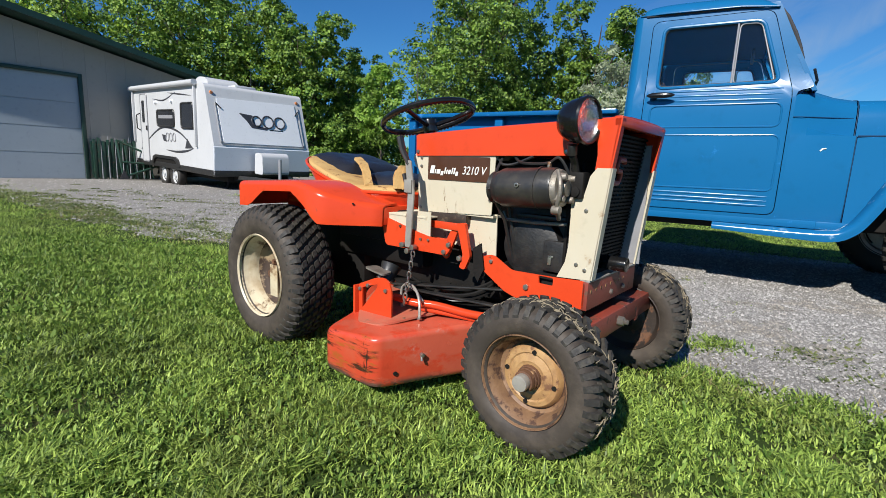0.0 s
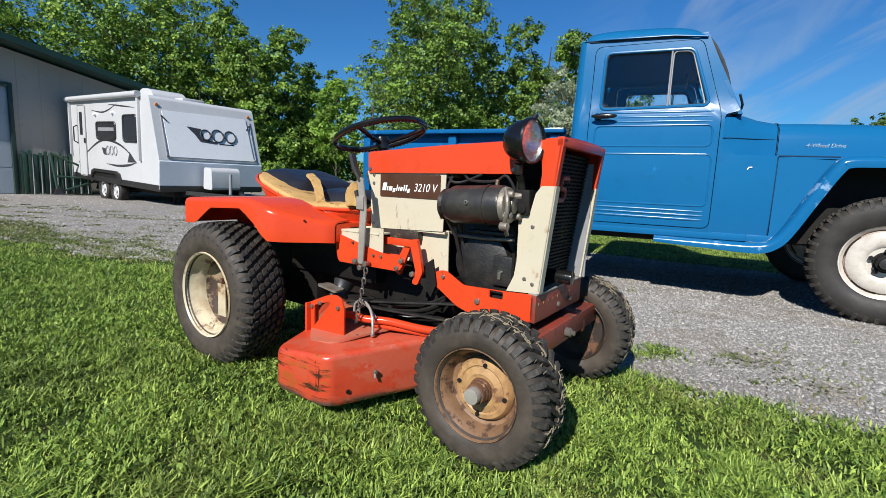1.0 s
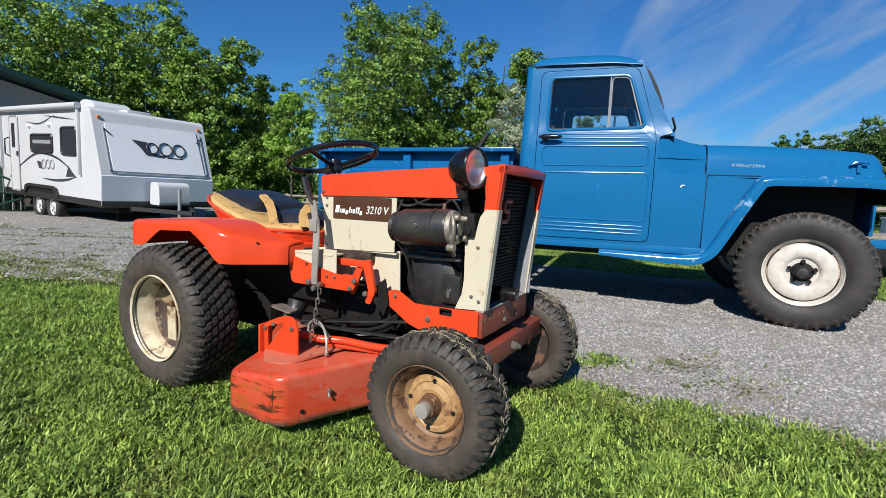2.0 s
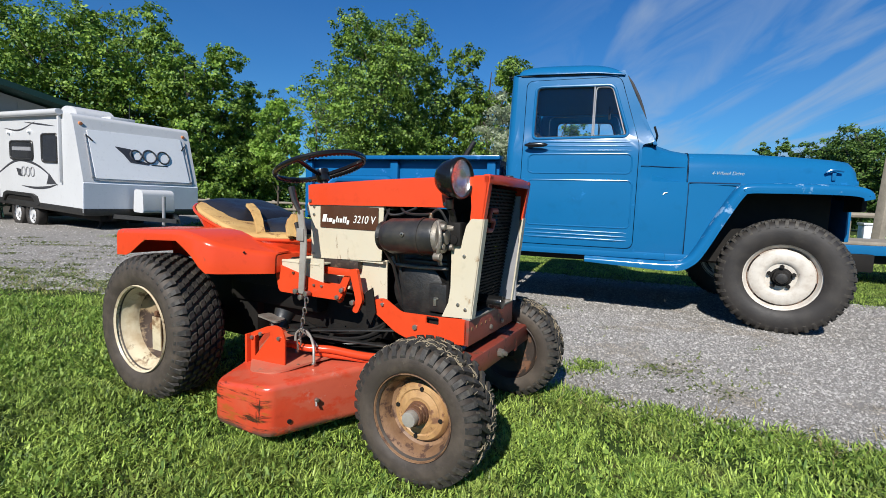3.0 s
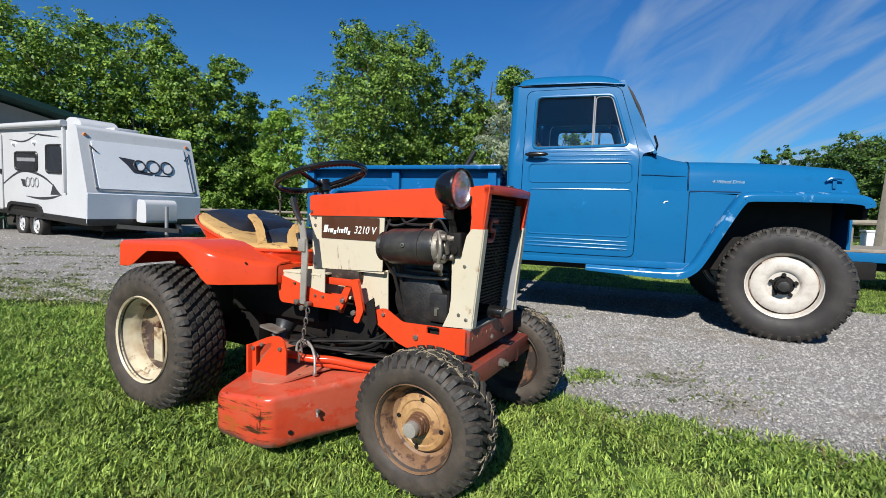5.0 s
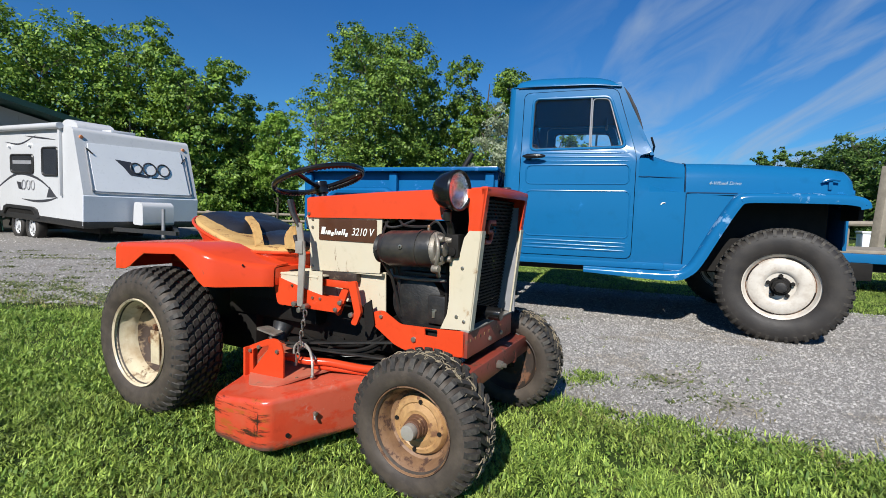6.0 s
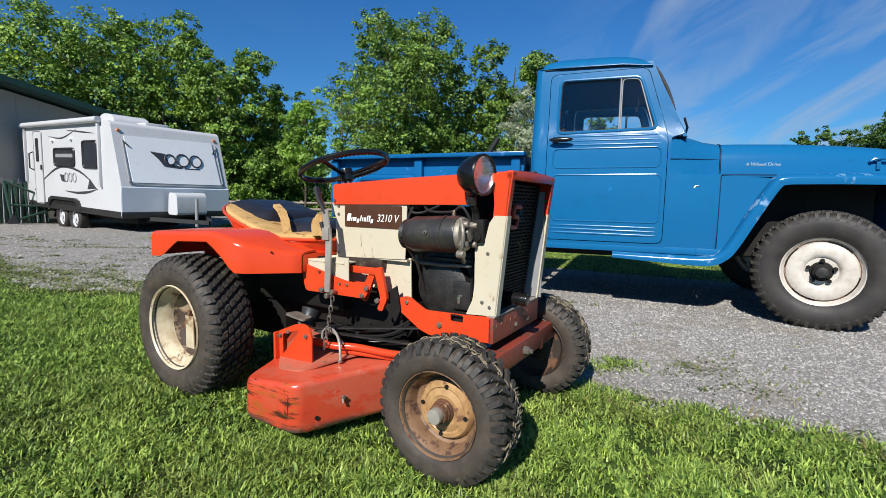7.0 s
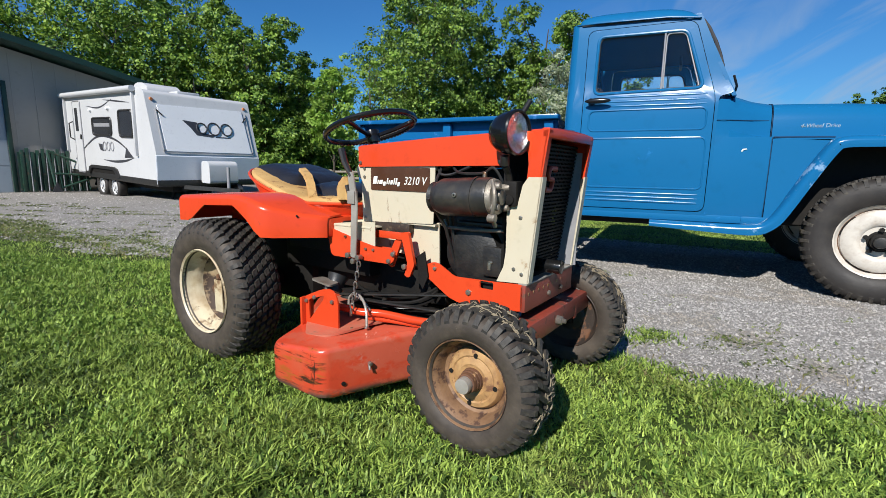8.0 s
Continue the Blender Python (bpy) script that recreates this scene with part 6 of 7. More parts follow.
tube(spline([(0.60, -0.28, 0.240), (0.70, -0.245, 0.236), (0.86, -0.20, 0.232), (0.95, -0.17, 0.25)], 6), 0.010, 10, bm=b)
part("push_frame", b, "red", mower, "bent red tube frame")
b = tube(spline([(0.525, -0.285, 0.222), (0.516, -0.280, 0.280), (0.530, -0.280, 0.304), (0.56, -0.285, 0.312), (0.60, -0.298, 0.302), (0.634, -0.318, 0.275), (0.648, -0.330, 0.222)], 6), 0.0044, 8)
tube(spline([(0.545, -0.280, 0.305), (0.59, -0.288, 0.296), (0.63, -0.296, 0.270)], 5), 0.004, 8, bm=b)
part("lift_bail", b, "zinc", mower, "bent steel wire bail")
part("deck_bolt", bolt((0.648, -0.331, deck_top(0.648, -0.331)), (0, 0, 1), 0.008, 0.007), "steel", mower)
b = bolt((0.725, -0.400, 0.150), (0.91, -0.41, 0), 0.007, 0.012)
tube([(0.728, -0.404, 0.152), (0.735, -0.409, 0.134)], 0.004, 6, bm=b)
part("deck_bolt", b, "steel", mower)
part("drain_hole", cyl((0.690, -0.4735, 0.102), (0.6935, -0.4750, 0.102), 0.0065, None, 12), "dark", mower)

# ---- travel trailer ----
TT_POSE = pose(-4.988, 10.351, 0.359, 0.54, 2.23, 90 - 131.05)
trailer = thing("travel_trailer", TT_POSE, "white travel trailer with grey front parked on gravel", "trailer")
TL, TW, TH = 5.09, 2.35, 1.93
sidep = rounded([(-TL, 0.0), (0.0, 0.0), (0.02, 0.58), (-0.374, TH - 0.05), (-0.46, TH), (-TL, TH)], 0.06, 4)
b = plate(sidep, [], TW, side(0.0), bev=0.02)
body = part("body", b, "trailer", trailer)
part("front_cap", plate([(0.005, -0.02), (0.028, 0.58), (-0.01, 0.62), (-0.03, -0.02)], [], TW + 0.02, side(-0.01), bev=0.01), "trailergrey", body, "grey lower front panel")
part("skirt", box(-TL + 0.1, 0.03, -0.008, TW + 0.008, -0.06, 0.075, 0.01), "black", body, "black bottom trim")
fx = lambda z: 0.02 - 0.394 * (z - 0.58) / (TH - 0.63)
tent = plate(rounded([(0.22, 0.68), (2.17, 0.68), (2.12, 1.68), (0.20, 1.64)], 0.04, 3), [], 0.018, lambda u, v, d: (fx(v) + d, u, v), bev=0.006)
tent = part("tent_panel", tent, "panelgrey", body, "pale grey fold-out bunk panel")
b = bmesh.new()
for pts in ([(0.16, 0.66), (0.16, 1.55)], [(2.22, 0.66), (2.20, 1.62)], [(0.2, 0.655), (2.2, 0.655)]):
    tube([(fx(v) + 0.018, u, v) for u, v in pts], 0.009, 6, bm=b)
part("panel_strut", b, "lettergrey", tent)
for u in (0.17, 2.19):
    part("panel_latch", box(fx(0.71) + 0.014, fx(0.71) + 0.04, u - 0.025, u + 0.03, 0.68, 0.72, 0.008), "lettergrey", tent)
    part("panel_hinge", cyl((fx(1.52) + 0.02, u, 1.53), (fx(1.42) + 0.03, u + 0.10 * (1 if u < 1 else -1), 1.42), 0.014, None, 6), "black", tent)
part("antenna", cyl((-0.95, 1.35, TH - 0.01), (-0.95, 1.35, TH + 0.42), 0.009, None, 6), "black", body)
for u in (0.12, 2.2):
    part("marker_lamp", cyl((fx(1.74) - 0.02, u, 1.74), (fx(1.74) + 0.03, u, 1.74), 0.045, 0.03, 12), "amber", body)
# logo on the front: plain swept shape and rings, no letters
b = plate(rounded([(0.66, 1.36), (0.98, 1.33), (1.02, 1.12), (1.34, 1.06), (1.28, 1.02), (0.92, 1.05), (0.82, 1.20)], 0.02, 2), [], 0.004, lambda u, v, d: (fx(v) + 0.019 + d, u, v))
part("logo_shape", b, "letterdark", tent, "dark swept logo shape")
b = bmesh.new()
for cx, r in ((1.06, 0.11), (1.34, 0.135), (1.64, 0.13)):
    tube([(fx(1.21 + r * math.sin(a)) + 0.024, cx + r * math.cos(a), 1.21 + r * math.sin(a)) for a in np.linspace(0, 2 * math.pi, 24, endpoint=False)], 0.017, 6, closed=True, bm=b)
box(fx(1.03) + 0.019, fx(1.03) + 0.026, 1.35, 1.7, 1.02, 1.04, bm=b)
part("logo_ring", b, "letterdark", tent)
# door side
def on_side(loop, material, name, out=0.012, holes=(), parent=None, label=""):
    return part(name, plate(loop, holes, out, lambda u, v, d: (u, -d, v), bev=0.003), material, parent or body, label)


door = on_side(rrect(-4.44, -3.98, 0.05, 1.78, 0.05), "trailer", "entry_door", 0.02)
on_side(rrect(-4.32, -4.14, 1.06, 1.63, 0.03), "tint", "door_window", 0.028, parent=door)
b = tube([(x, -0.012, z) for x, z in rrect(-4.46, -3.96, 0.03, 1.80, 0.06)], 0.012, 6, closed=True)
part("door_trim", b, "lettergrey", door)
part("door_handle", box(-4.02, -3.97, -0.05, -0.02, 0.86, 0.98, 0.01), "black", door)
part("grab_rail", tube([(-4.55, -0.01, 0.85), (-4.55, -0.09, 0.90), (-4.55, -0.09, 1.25), (-4.55, -0.01, 1.30)], 0.016, 8), "black", body)
for x0, x1, z0, z1 in ((-3.24, -2.12, 0.98, 1.37), (-1.68, -0.99, 0.95, 1.52)):
    w = on_side(rrect(x0, x1, z0, z1, 0.07), "tint", "window", 0.014)
    part("window_frame", tube([(x, -0.012, z) for x, z in rrect(x0, x1, z0, z1, 0.07)], 0.022, 6, closed=True), "black", w)
    if x0 < -3:
        part("window_blind", box(x0 + 0.1, x1 - 0.08, -0.018, -0.015, 1.17, 1.25), "lettergrey", w)
b = cyl((-TL + 0.02, -0.06, TH + 0.02), (-0.75, -0.06, TH + 0.02), 0.065, None, 14)
aw = part("awning_tube", b, "trailer", trailer, "rolled white awning")
for x in (-TL + 0.10, -0.84):
    part("awning_arm", box(x - 0.03, x + 0.03, -0.06, 0.0, 0.55, TH, 0.008), "trailer", aw)
b = bmesh.new()
for pts in ([(-4.60, 0.36), (-3.9, 0.66), (-3.2, 0.90), (-2.66, 0.96), (-2.0, 0.88), (-1.5, 0.72), (-1.05, 0.48)], [(-2.75, 0.40), (-2.1, 0.38), (-1.5, 0.42), (-1.05, 0.50)], [(-4.62, 0.34), (-4.45, 0.40), (-4.25, 0.46)]):
    pts = spline([(x, -0.004, z) for x, z in pts], 6)
    k = len(pts)
    tube(pts, 0.030, 6, bm=b, taper=[0.15 + 0.85 * math.sin(math.pi * i / (k - 1)) for i in range(k)])
for z0, x0, x1, up in ((1.66, -3.55, -2.0, 0.12), (1.78, -2.5, -1.1, -0.10)):
    pts = spline([(x0, -0.004, z0), ((x0 + x1) / 2, -0.004, z0 - 0.05), (x1, -0.004, z0 + up)], 6)
    tube(pts, 0.018, 6, bm=b, taper=[0.2 + 0.8 * math.sin(math.pi * i / (len(pts) - 1)) for i in range(len(pts))])
for v in b.verts:
    v.co.y = -0.003 + (v.co.y + 0.004) * 0.08
part("stripe", b, "letterdark", body, "dark swept side stripes")
on_side([(-1.55, 0.48), (-1.10, 0.50), (-1.42, 0.72)], "letterdark", "stripe_tail", 0.004)
b = bmesh.new()
for cx in (-2.62, -2.40, -2.18):
    tube([(cx + 0.09 * math.cos(a), -0.004, 0.72 + 0.10 * math.sin(a)) for a in np.linspace(0, 2 * math.pi, 16, endpoint=False)], 0.014, 5, closed=True, bm=b)
part("small_logo", b, "lettergrey", body)
on_side([(-3.0, 0.78), (-2.72, 0.76), (-2.68, 0.60), (-2.9, 0.62)], "letterdark", "logo_sweep", 0.004)
for x, z in ((-3.30, 1.56), (-2.25, 1.58)):
    part("side_lamp", cyl((x, 0, z), (x, -0.05, z), 0.05, 0.035, 10), "panelgrey", body)
arch = [(-3.72, 0.02), (-3.62, 0.20), (-3.45, 0.25), (-2.15, 0.25), (-1.98, 0.20), (-1.86, 0.02), (-1.98, 0.02), (-2.08, 0.14), (-2.2, 0.18), (-3.40, 0.18), (-3.52, 0.14), (-3.62, 0.02)]
on_side(arch, "black", "wheel_arch", 0.05)
# flat dark sheet in place of the shaded hollow over the wheels
on_side([(-3.60, -0.02), (-3.52, 0.14), (-3.40, 0.18), (-2.2, 0.18), (-2.08, 0.14), (-2.0, -0.02)], "dark", "arch_shade", 0.006)


def trailer_wheel(m):
    R, W, rim = 0.315, 0.20, 0.19
    b = lathe([(0.198, -0.085), (0.203, -0.080), (0.195, -0.06), (0.17, -0.03), (0.12, -0.055), (0.055, -0.06), (0.05, -0.085), (0.0, -0.088)], n=32)
    w = part("wheel", b, "trailer", trailer, "white steel trailer wheel")
    w.matrix_local = m
    part("tyre", lathe(tyre_profile(R, W, rim), n=40), "tyregrey", w)
    for k in range(8):
        a = 2 * math.pi * k / 8
        b = cyl((0.135 * math.cos(a), -0.045, 0.135 * math.sin(a)), (0.135 * math.cos(a), -0.056, 0.135 * math.sin(a)), 0.022, None, 8)
        part("vent_hole", b, "dark", w)


for x in (-3.16, -2.42):
    trailer_wheel(pose(x, 0.13, -0.225))
    trailer_wheel(pose(x, TW - 0.13, -0.225, 0, 0, 180))
b = cyl((-3.16, 0.1, -0.225), (-3.16, TW - 0.1, -0.225), 0.04, None, 10)
cyl((-2.42, 0.1, -0.225), (-2.42, TW - 0.1, -0.225), 0.04, None, 10, bm=b)
box(-TL + 0.2, 0.0, 0.5, 0.6, -0.16, -0.05, bm=b)
box(-TL + 0.2, 0.0, TW - 0.6, TW - 0.5, -0.16, -0.05, bm=b)
tube([(0.0, 0.55, -0.08), (1.15, TW / 2, -0.10)], 0.06, 4, bm=b)
tube([(0.0, TW - 0.55, -0.08), (1.15, TW / 2, -0.10)], 0.06, 4, bm=b)
part("chassis", b, "black", trailer)
# dark box added to hold the shadow beneath the body
part("underside_shade", box(-TL + 0.25, -0.15, 0.35, TW - 0.35, -0.20, -0.055, 0.02), "dark", trailer)
b = plate(rounded([(0.10, 0.02), (0.48, 0.02), (0.46, 0.44), (0.38, 0.50), (0.14, 0.50)], 0.06, 3), [], 0.66, side(0.86), bev=0.03)
part("gas_cover", b, "trailer", trailer, "white gas bottle cover")
b = cyl((0.62, 1.20, -0.42), (0.62, 1.20, 0.38), 0.035, None, 12)
cyl((0.62, 1.20, -0.30), (0.62, 1.20, -0.46), 0.05, None, 12, bm=b)
part("tongue_jack", b, "lettergrey", trailer)
b = plate(rounded([(-2.25, TH), (-2.18, TH + 0.24), (-2.0, TH + 0.29), (-1.70, TH + 0.27), (-1.50, TH + 0.18), (-1.45, TH)], 0.08, 4), [], 0.75, side(0.55), bev=0.05)
part("air_conditioner", b, "trailer", trailer, "white roof air conditioner")
part("roof_vent", box(-1.0, -0.62, 0.8, 1.3, TH, TH + 0.07, 0.02), "trailer", trailer)
for x in (-0.35, -TL + 0.35):
    part("stabiliser", tube([(x, 0.5, -0.08), (x, 0.42, -0.36)], 0.03, 6), "dark", trailer)

# ---- barn ----
BARN = pose(-9.74, 12.95, 0, 0, 0, 90 - 41)
# local x runs along the gable to the right, -y faces the yard
barn = thing("barn", BARN, "pale metal barn with dark green trim and overhead door", "barn")
rake = lambda x: 3.10 + (2.3 - x) * 0.206
ridge_x = -6.5
g = [(-15.3, -0.15), (2.9, -0.15), (2.9, rake(2.9)), (ridge_x, rake(ridge_x)), (-15.3, rake(2.9))]
wall = part("wall", plate([g[0], (-5.2, -0.15), (-5.2, 2.66), (-0.02, 2.66), (-0.02, -0.15)] + g[1:], [], 0.15, lambda u, v, d: (u, d, v)), "barn", barn, "pale ribbed metal siding")
for i in range(40):
    x = -15.0 + i * 0.46
    top = rake(x) if x > ridge_x else rake(2 * ridge_x - x)
    if -5.4 < x < 0.1:
        part("siding_rib", box(x - 0.01, x + 0.01, -0.006, 0.002, 2.80, top - 0.05, 0.004), "barn", wall)
    elif x < 2.85:
        part("siding_rib", box(x - 0.01, x + 0.01, -0.006, 0.002, 0.0, top - 0.05, 0.004), "barn", wall)
b = box(2.75, 2.9, 0.15, 14, -0.15, rake(2.9))
box(-15.3, -15.15, 0.15, 14, -0.15, rake(2.9), bm=b)
box(-15.3, 2.9, 13.85, 14, -0.15, rake(2.9), bm=b)
part("side_wall", b, "barn", barn)
b = loft([[(3.4, -0.70, rake(3.4) + 0.05), (3.4, 14.4, rake(3.4) + 0.05), (3.4, 14.4, rake(3.4) + 0.20), (3.4, -0.70, rake(3.4) + 0.20)], [(ridge_x, -0.70, rake(ridge_x) + 0.05), (ridge_x, 14.4, rake(ridge_x) + 0.05), (ridge_x, 14.4, rake(ridge_x) + 0.20), (ridge_x, -0.70, rake(ridge_x) + 0.20)], [(2 * ridge_x - 3.4, -0.70, rake(3.4) + 0.05), (2 * ridge_x - 3.4, 14.4, rake(3.4) + 0.05), (2 * ridge_x - 3.4, 14.4, rake(3.4) + 0.20), (2 * ridge_x - 3.4, -0.70, rake(3.4) + 0.20)]])
part("roof", b, "barngreen", barn, "dark green metal roof")
b = box(-0.02, 0.07, -0.06, 0.05, 0, 2.75, 0.008)
box(-5.29, -0.02, -0.06, 0.05, 2.66, 2.75, 0.008, bm=b)
box(-5.29, -5.2, -0.06, 0.05, 0, 2.66, 0.008, bm=b)
gd = part("overhead_door", box(-5.2, -0.02, 0.03, 0.08, 0.0, 2.66), "garage", barn, "pale blue-grey sectional overhead door")
part("door_trim", b, "barngreen", barn)
for i in range(4):
    part("door_section", box(-5.19, -0.03, 0.015, 0.04, 0.02 + i * 0.66, 0.655 + i * 0.66, 0.004), "garage", gd, smooth=0)
b = box(-2.3, -2.1, -0.25, 0.0, 3.72, 3.95, 0.02)
part("security_light", b, "lettergrey", barn)
# green panels and gates leaning by the barn
gates = thing("stacked_gates", BARN, "dark green farm gates leaning against barn", "gate")
for i in range(13):
    x = 0.16 + i * 0.105
    part("slat", box(x - 0.035, x + 0.035, -0.26, -0.22, 0.02, 1.08 + 0.05 * math.sin(i * 2.1), 0.006), "gategreen", gates)
part("green_panel", box(0.08, 1.55, -0.22, -0.20, 0.05, 1.02), "gategreen", gates)
for i in range(8):
    x = 0.30 + i * 0.165
    part("picket", cyl((x, -0.30, 0.03), (x + 0.02, -0.24, 1.16 + 0.04 * math.sin(i * 1.7)), 0.018, 0.006, 6), "lettergrey", gates)
gate = thing("pipe_gate", BARN, "weathered pipe gate with diagonal brace", "gate")
b = bmesh.new()
for p, q in (((0.66, -0.75, 0.04), (0.60, -0.55, 1.08)), ((1.75, -0.95, 0.04), (1.72, -0.75, 0.62)), ((0.60, -0.55, 1.08), (1.80, -0.80, 0.48)), ((0.63, -0.65, 0.50), (1.75, -0.9, 0.44)), ((0.68, -0.75, 0.10), (1.73, -0.85, 0.50))):
    cyl(p, q, 0.028, None, 8, bm=b)
for k in range(5):
    x = 0.80 + 0.2 * k
    cyl((x, -0.72, 0.05), (x - 0.03, -0.58, 0.95 - 0.09 * k), 0.014, None, 6, bm=b)
part("rail", b, "gategreen", gate)
part("foot", plate([(0.55, 0.03), (0.78, 0.03), (0.67, 0.30)], [], 0.03, side(-0.80)), "letterdark", gate)

# ---- trees ----
def bearing(az, d):
    return Vector((d * math.sin(radians(az)), d * math.cos(radians(az)), 0))


def leaf_mesh(name, pts, size, rng, material, parent, face=None):
    """Many small folded leaves round the given points, turned outwards from their bough: two triangles on a shared rib."""
    n = len(pts)
    nn = rng.normal(size=(n, 3))
    nn /= np.linalg.norm(nn, axis=1)[:, None]
    if face is not None:
        nn = nn * 0.85 + face + np.array([0, 0, 0.35])
        nn /= np.linalg.norm(nn, axis=1)[:, None]
    d = np.cross(nn, rng.normal(size=(n, 3)))
    d /= np.linalg.norm(d, axis=1)[:, None]
    e = np.cross(nn, d)
    s = size * rng.uniform(0.6, 1.35, (n, 1))
    a = pts - d * s * 0.5
    c = pts + d * s * 0.5
    b1 = pts + e * s * 0.34 + nn * s * 0.10
    b2 = pts - e * s * 0.34 + nn * s * 0.10
    V = np.stack([a, b1, c, b2], 1).reshape(-1, 3)
    i = np.arange(n)[:, None] * 4
    F = np.concatenate([i + [0, 1, 2], i + [0, 2, 3]], 1).reshape(-1, 3)
    return mesh_np(name, V, F, material, parent)


def tree(az, dist, height, width, leaves, material, seed, label, low=0.12, size=0.17, trunk=0.16, lobes=16, group="trees behind the yard", name="tree", sparse=0.0):
    rng = np.random.default_rng(seed)
    base = bearing(az, dist)
    t = thing(name, Matrix.Translation(base), label, "tree", group)
    # trunk
    k = 9
    wob = rng.normal(0, 0.012 * height, (k, 2)).cumsum(0) * 0.35
    P = [(wob[i, 0], wob[i, 1], height * 0.86 * i / (k - 1) - 0.1 * (i == 0)) for i in range(k)]
    b = tube(P, trunk, 9, taper=[1.25 - 1.13 * i / (k - 1) for i in range(k)])
    part("trunk", b, "bark", t)
    # limbs, each ending in a lobe of leaves
    pts, face = [], []
    for j in range(lobes):
        b = bmesh.new()
        u = (j + 0.5) / lobes
        z = height * (low + (0.93 - low) * u)
        ang = j * 2.399 + rng.uniform(-0.5, 0.5)
        prof = math.sin(math.pi * min(1, 0.12 + 0.86 * (1 - u) ** 0.75)) ** 0.55
        rad = 0.5 * width * prof * rng.uniform(0.40, 0.85)
        lr = width * rng.uniform(0.19, 0.28) * (1.05 - 0.35 * u)
        tip = np.array([rad * math.cos(ang), rad * math.sin(ang), z])
        root = Vector(P[min(k - 1, max(1, int((z / height - 0.16) * k)))])
        mid = root.lerp(Vector(tip), 0.55) + Vector((0, 0, -0.05 * height * rng.uniform(-0.3, 1)))
        tube([root, mid, tip], trunk * 0.36, 6, bm=b, taper=[1, 0.6, 0.18])
        n = int((1.9 if dist > 26 and dist < 38 else 1.5) * leaves / lobes * (lr / (width * 0.23)) ** 2)
        for q in range(5):
            w = rng.normal(size=3)
            w /= np.linalg.norm(w)
            e = tip + w * lr * 0.95
            tube([mid.lerp(Vector(tip), 0.75), Vector(tip) * 0.6 + Vector(e) * 0.4, e], trunk * 0.10, 4, bm=b, taper=[1, 0.7, 0.3])
        part("limb", b, "bark", t)
        # leaves gather in sprays on a ragged shell
        ns = max(6, int(n / 38))
        sd = rng.normal(size=(ns, 3))
        sd /= np.linalg.norm(sd, axis=1)[:, None]
        rr = rng.uniform(0.35, 1.18, (ns, 1)) ** 0.6
        spray = tip + sd * rr * lr * np.array([1.0, 1.0, 0.85])
        keep = rng.random(ns) > sparse
        keep[0] = True
        spray, sd = spray[keep], sd[keep]
        idx = rng.integers(0, len(spray), n)
        pts.append(spray[idx] + rng.normal(0, 0.085 * lr + 0.05, (n, 3)) * np.array([1, 1, 0.7]))
        face.append(sd[idx])
    pts, face = np.concatenate(pts), np.concatenate(face)
    high = pts[:, 2] > 0.15
    leaf_mesh("crown", pts[high], size * 1.12, rng, material, t, face[high])
    return t


for az, d, h, w, n, m, low in ((-47, 40, 13.0, 12, 12000, "leaf_b", 0.08), (-40, 37, 12.2, 10, 17000, "leaf_a", 0.08), (-33.5, 35, 10.6, 10.5, 20000, "leaf_a", 0.06), (-26.5, 34, 11.0, 9.5, 22000, "leaf_b", 0.06), (-22.2, 33, 11.5, 6.6, 20000, "leaf_a", 0.05), (-14.8, 31, 9.7, 6.0, 20000, "leaf_b", 0.05), (-10.2, 31.5, 7.6, 4.6, 11000, "leaf_b", 0.04)):
    tree(az, d, h, w, n, m, int(1000 + az * 10), "tall leafy green tree behind the trailer", low, 0.17, 0.2, 22)
tree(4.0, 30, 12.6, 9.0, 40000, "leaf_f", 71, "large full-crowned green tree behind the truck", 0.08, 0.165, 0.22, 28)
tree(10.5, 31, 9.6, 5.5, 14000, "leaf_f", 72, "leafy green tree behind the truck", 0.08, 0.17, 0.18, 16)
tree(17.2, 31, 10.9, 6.4, 22000, "leaf_f", 73, "leafy green tree behind the truck", 0.06, 0.17, 0.2, 18)
tree(24.5, 33, 9.2, 6.4, 9000, "leaf_b", 74, "leafy green tree behind the truck", 0.05, 0.2, 0.2, 14)
tree(19.6, 21, 6.1, 3.3, 8000, "leaf_d", 75, "pale silvery-leaved tree behind the truck bed", 0.2, 0.11, 0.07, 14)
tree(-7.6, 17, 4.3, 1.75, 5200, "leaf_c", 76, "young bright green tree on a thin trunk", 0.36, 0.10, 0.035, 12)
tree(-3.4, 25, 6.9, 4.6, 1700, "leaf_c", 77, "sparse young tree with open branches", 0.3, 0.15, 0.06, 14, sparse=0.55)
for az, d, h, w, n in ((46.7, 82, 11.9, 6.4, 16000), (50.0, 54, 7.7, 6.4, 17000), (52.4, 52, 7.9, 6.4, 20000), (55.1, 48, 8.1, 7.6, 22000), (59.0, 46, 9.0, 8.0, 9000), (64, 45, 9.5, 9.0, 5000)):
    tree(az, d, h, w, n, "leaf_e", int(az * 7), "dark green tree beyond the field fence", 0.03, 0.18 if d < 60 else 0.27, 0.2, 24, "trees beyond the field")


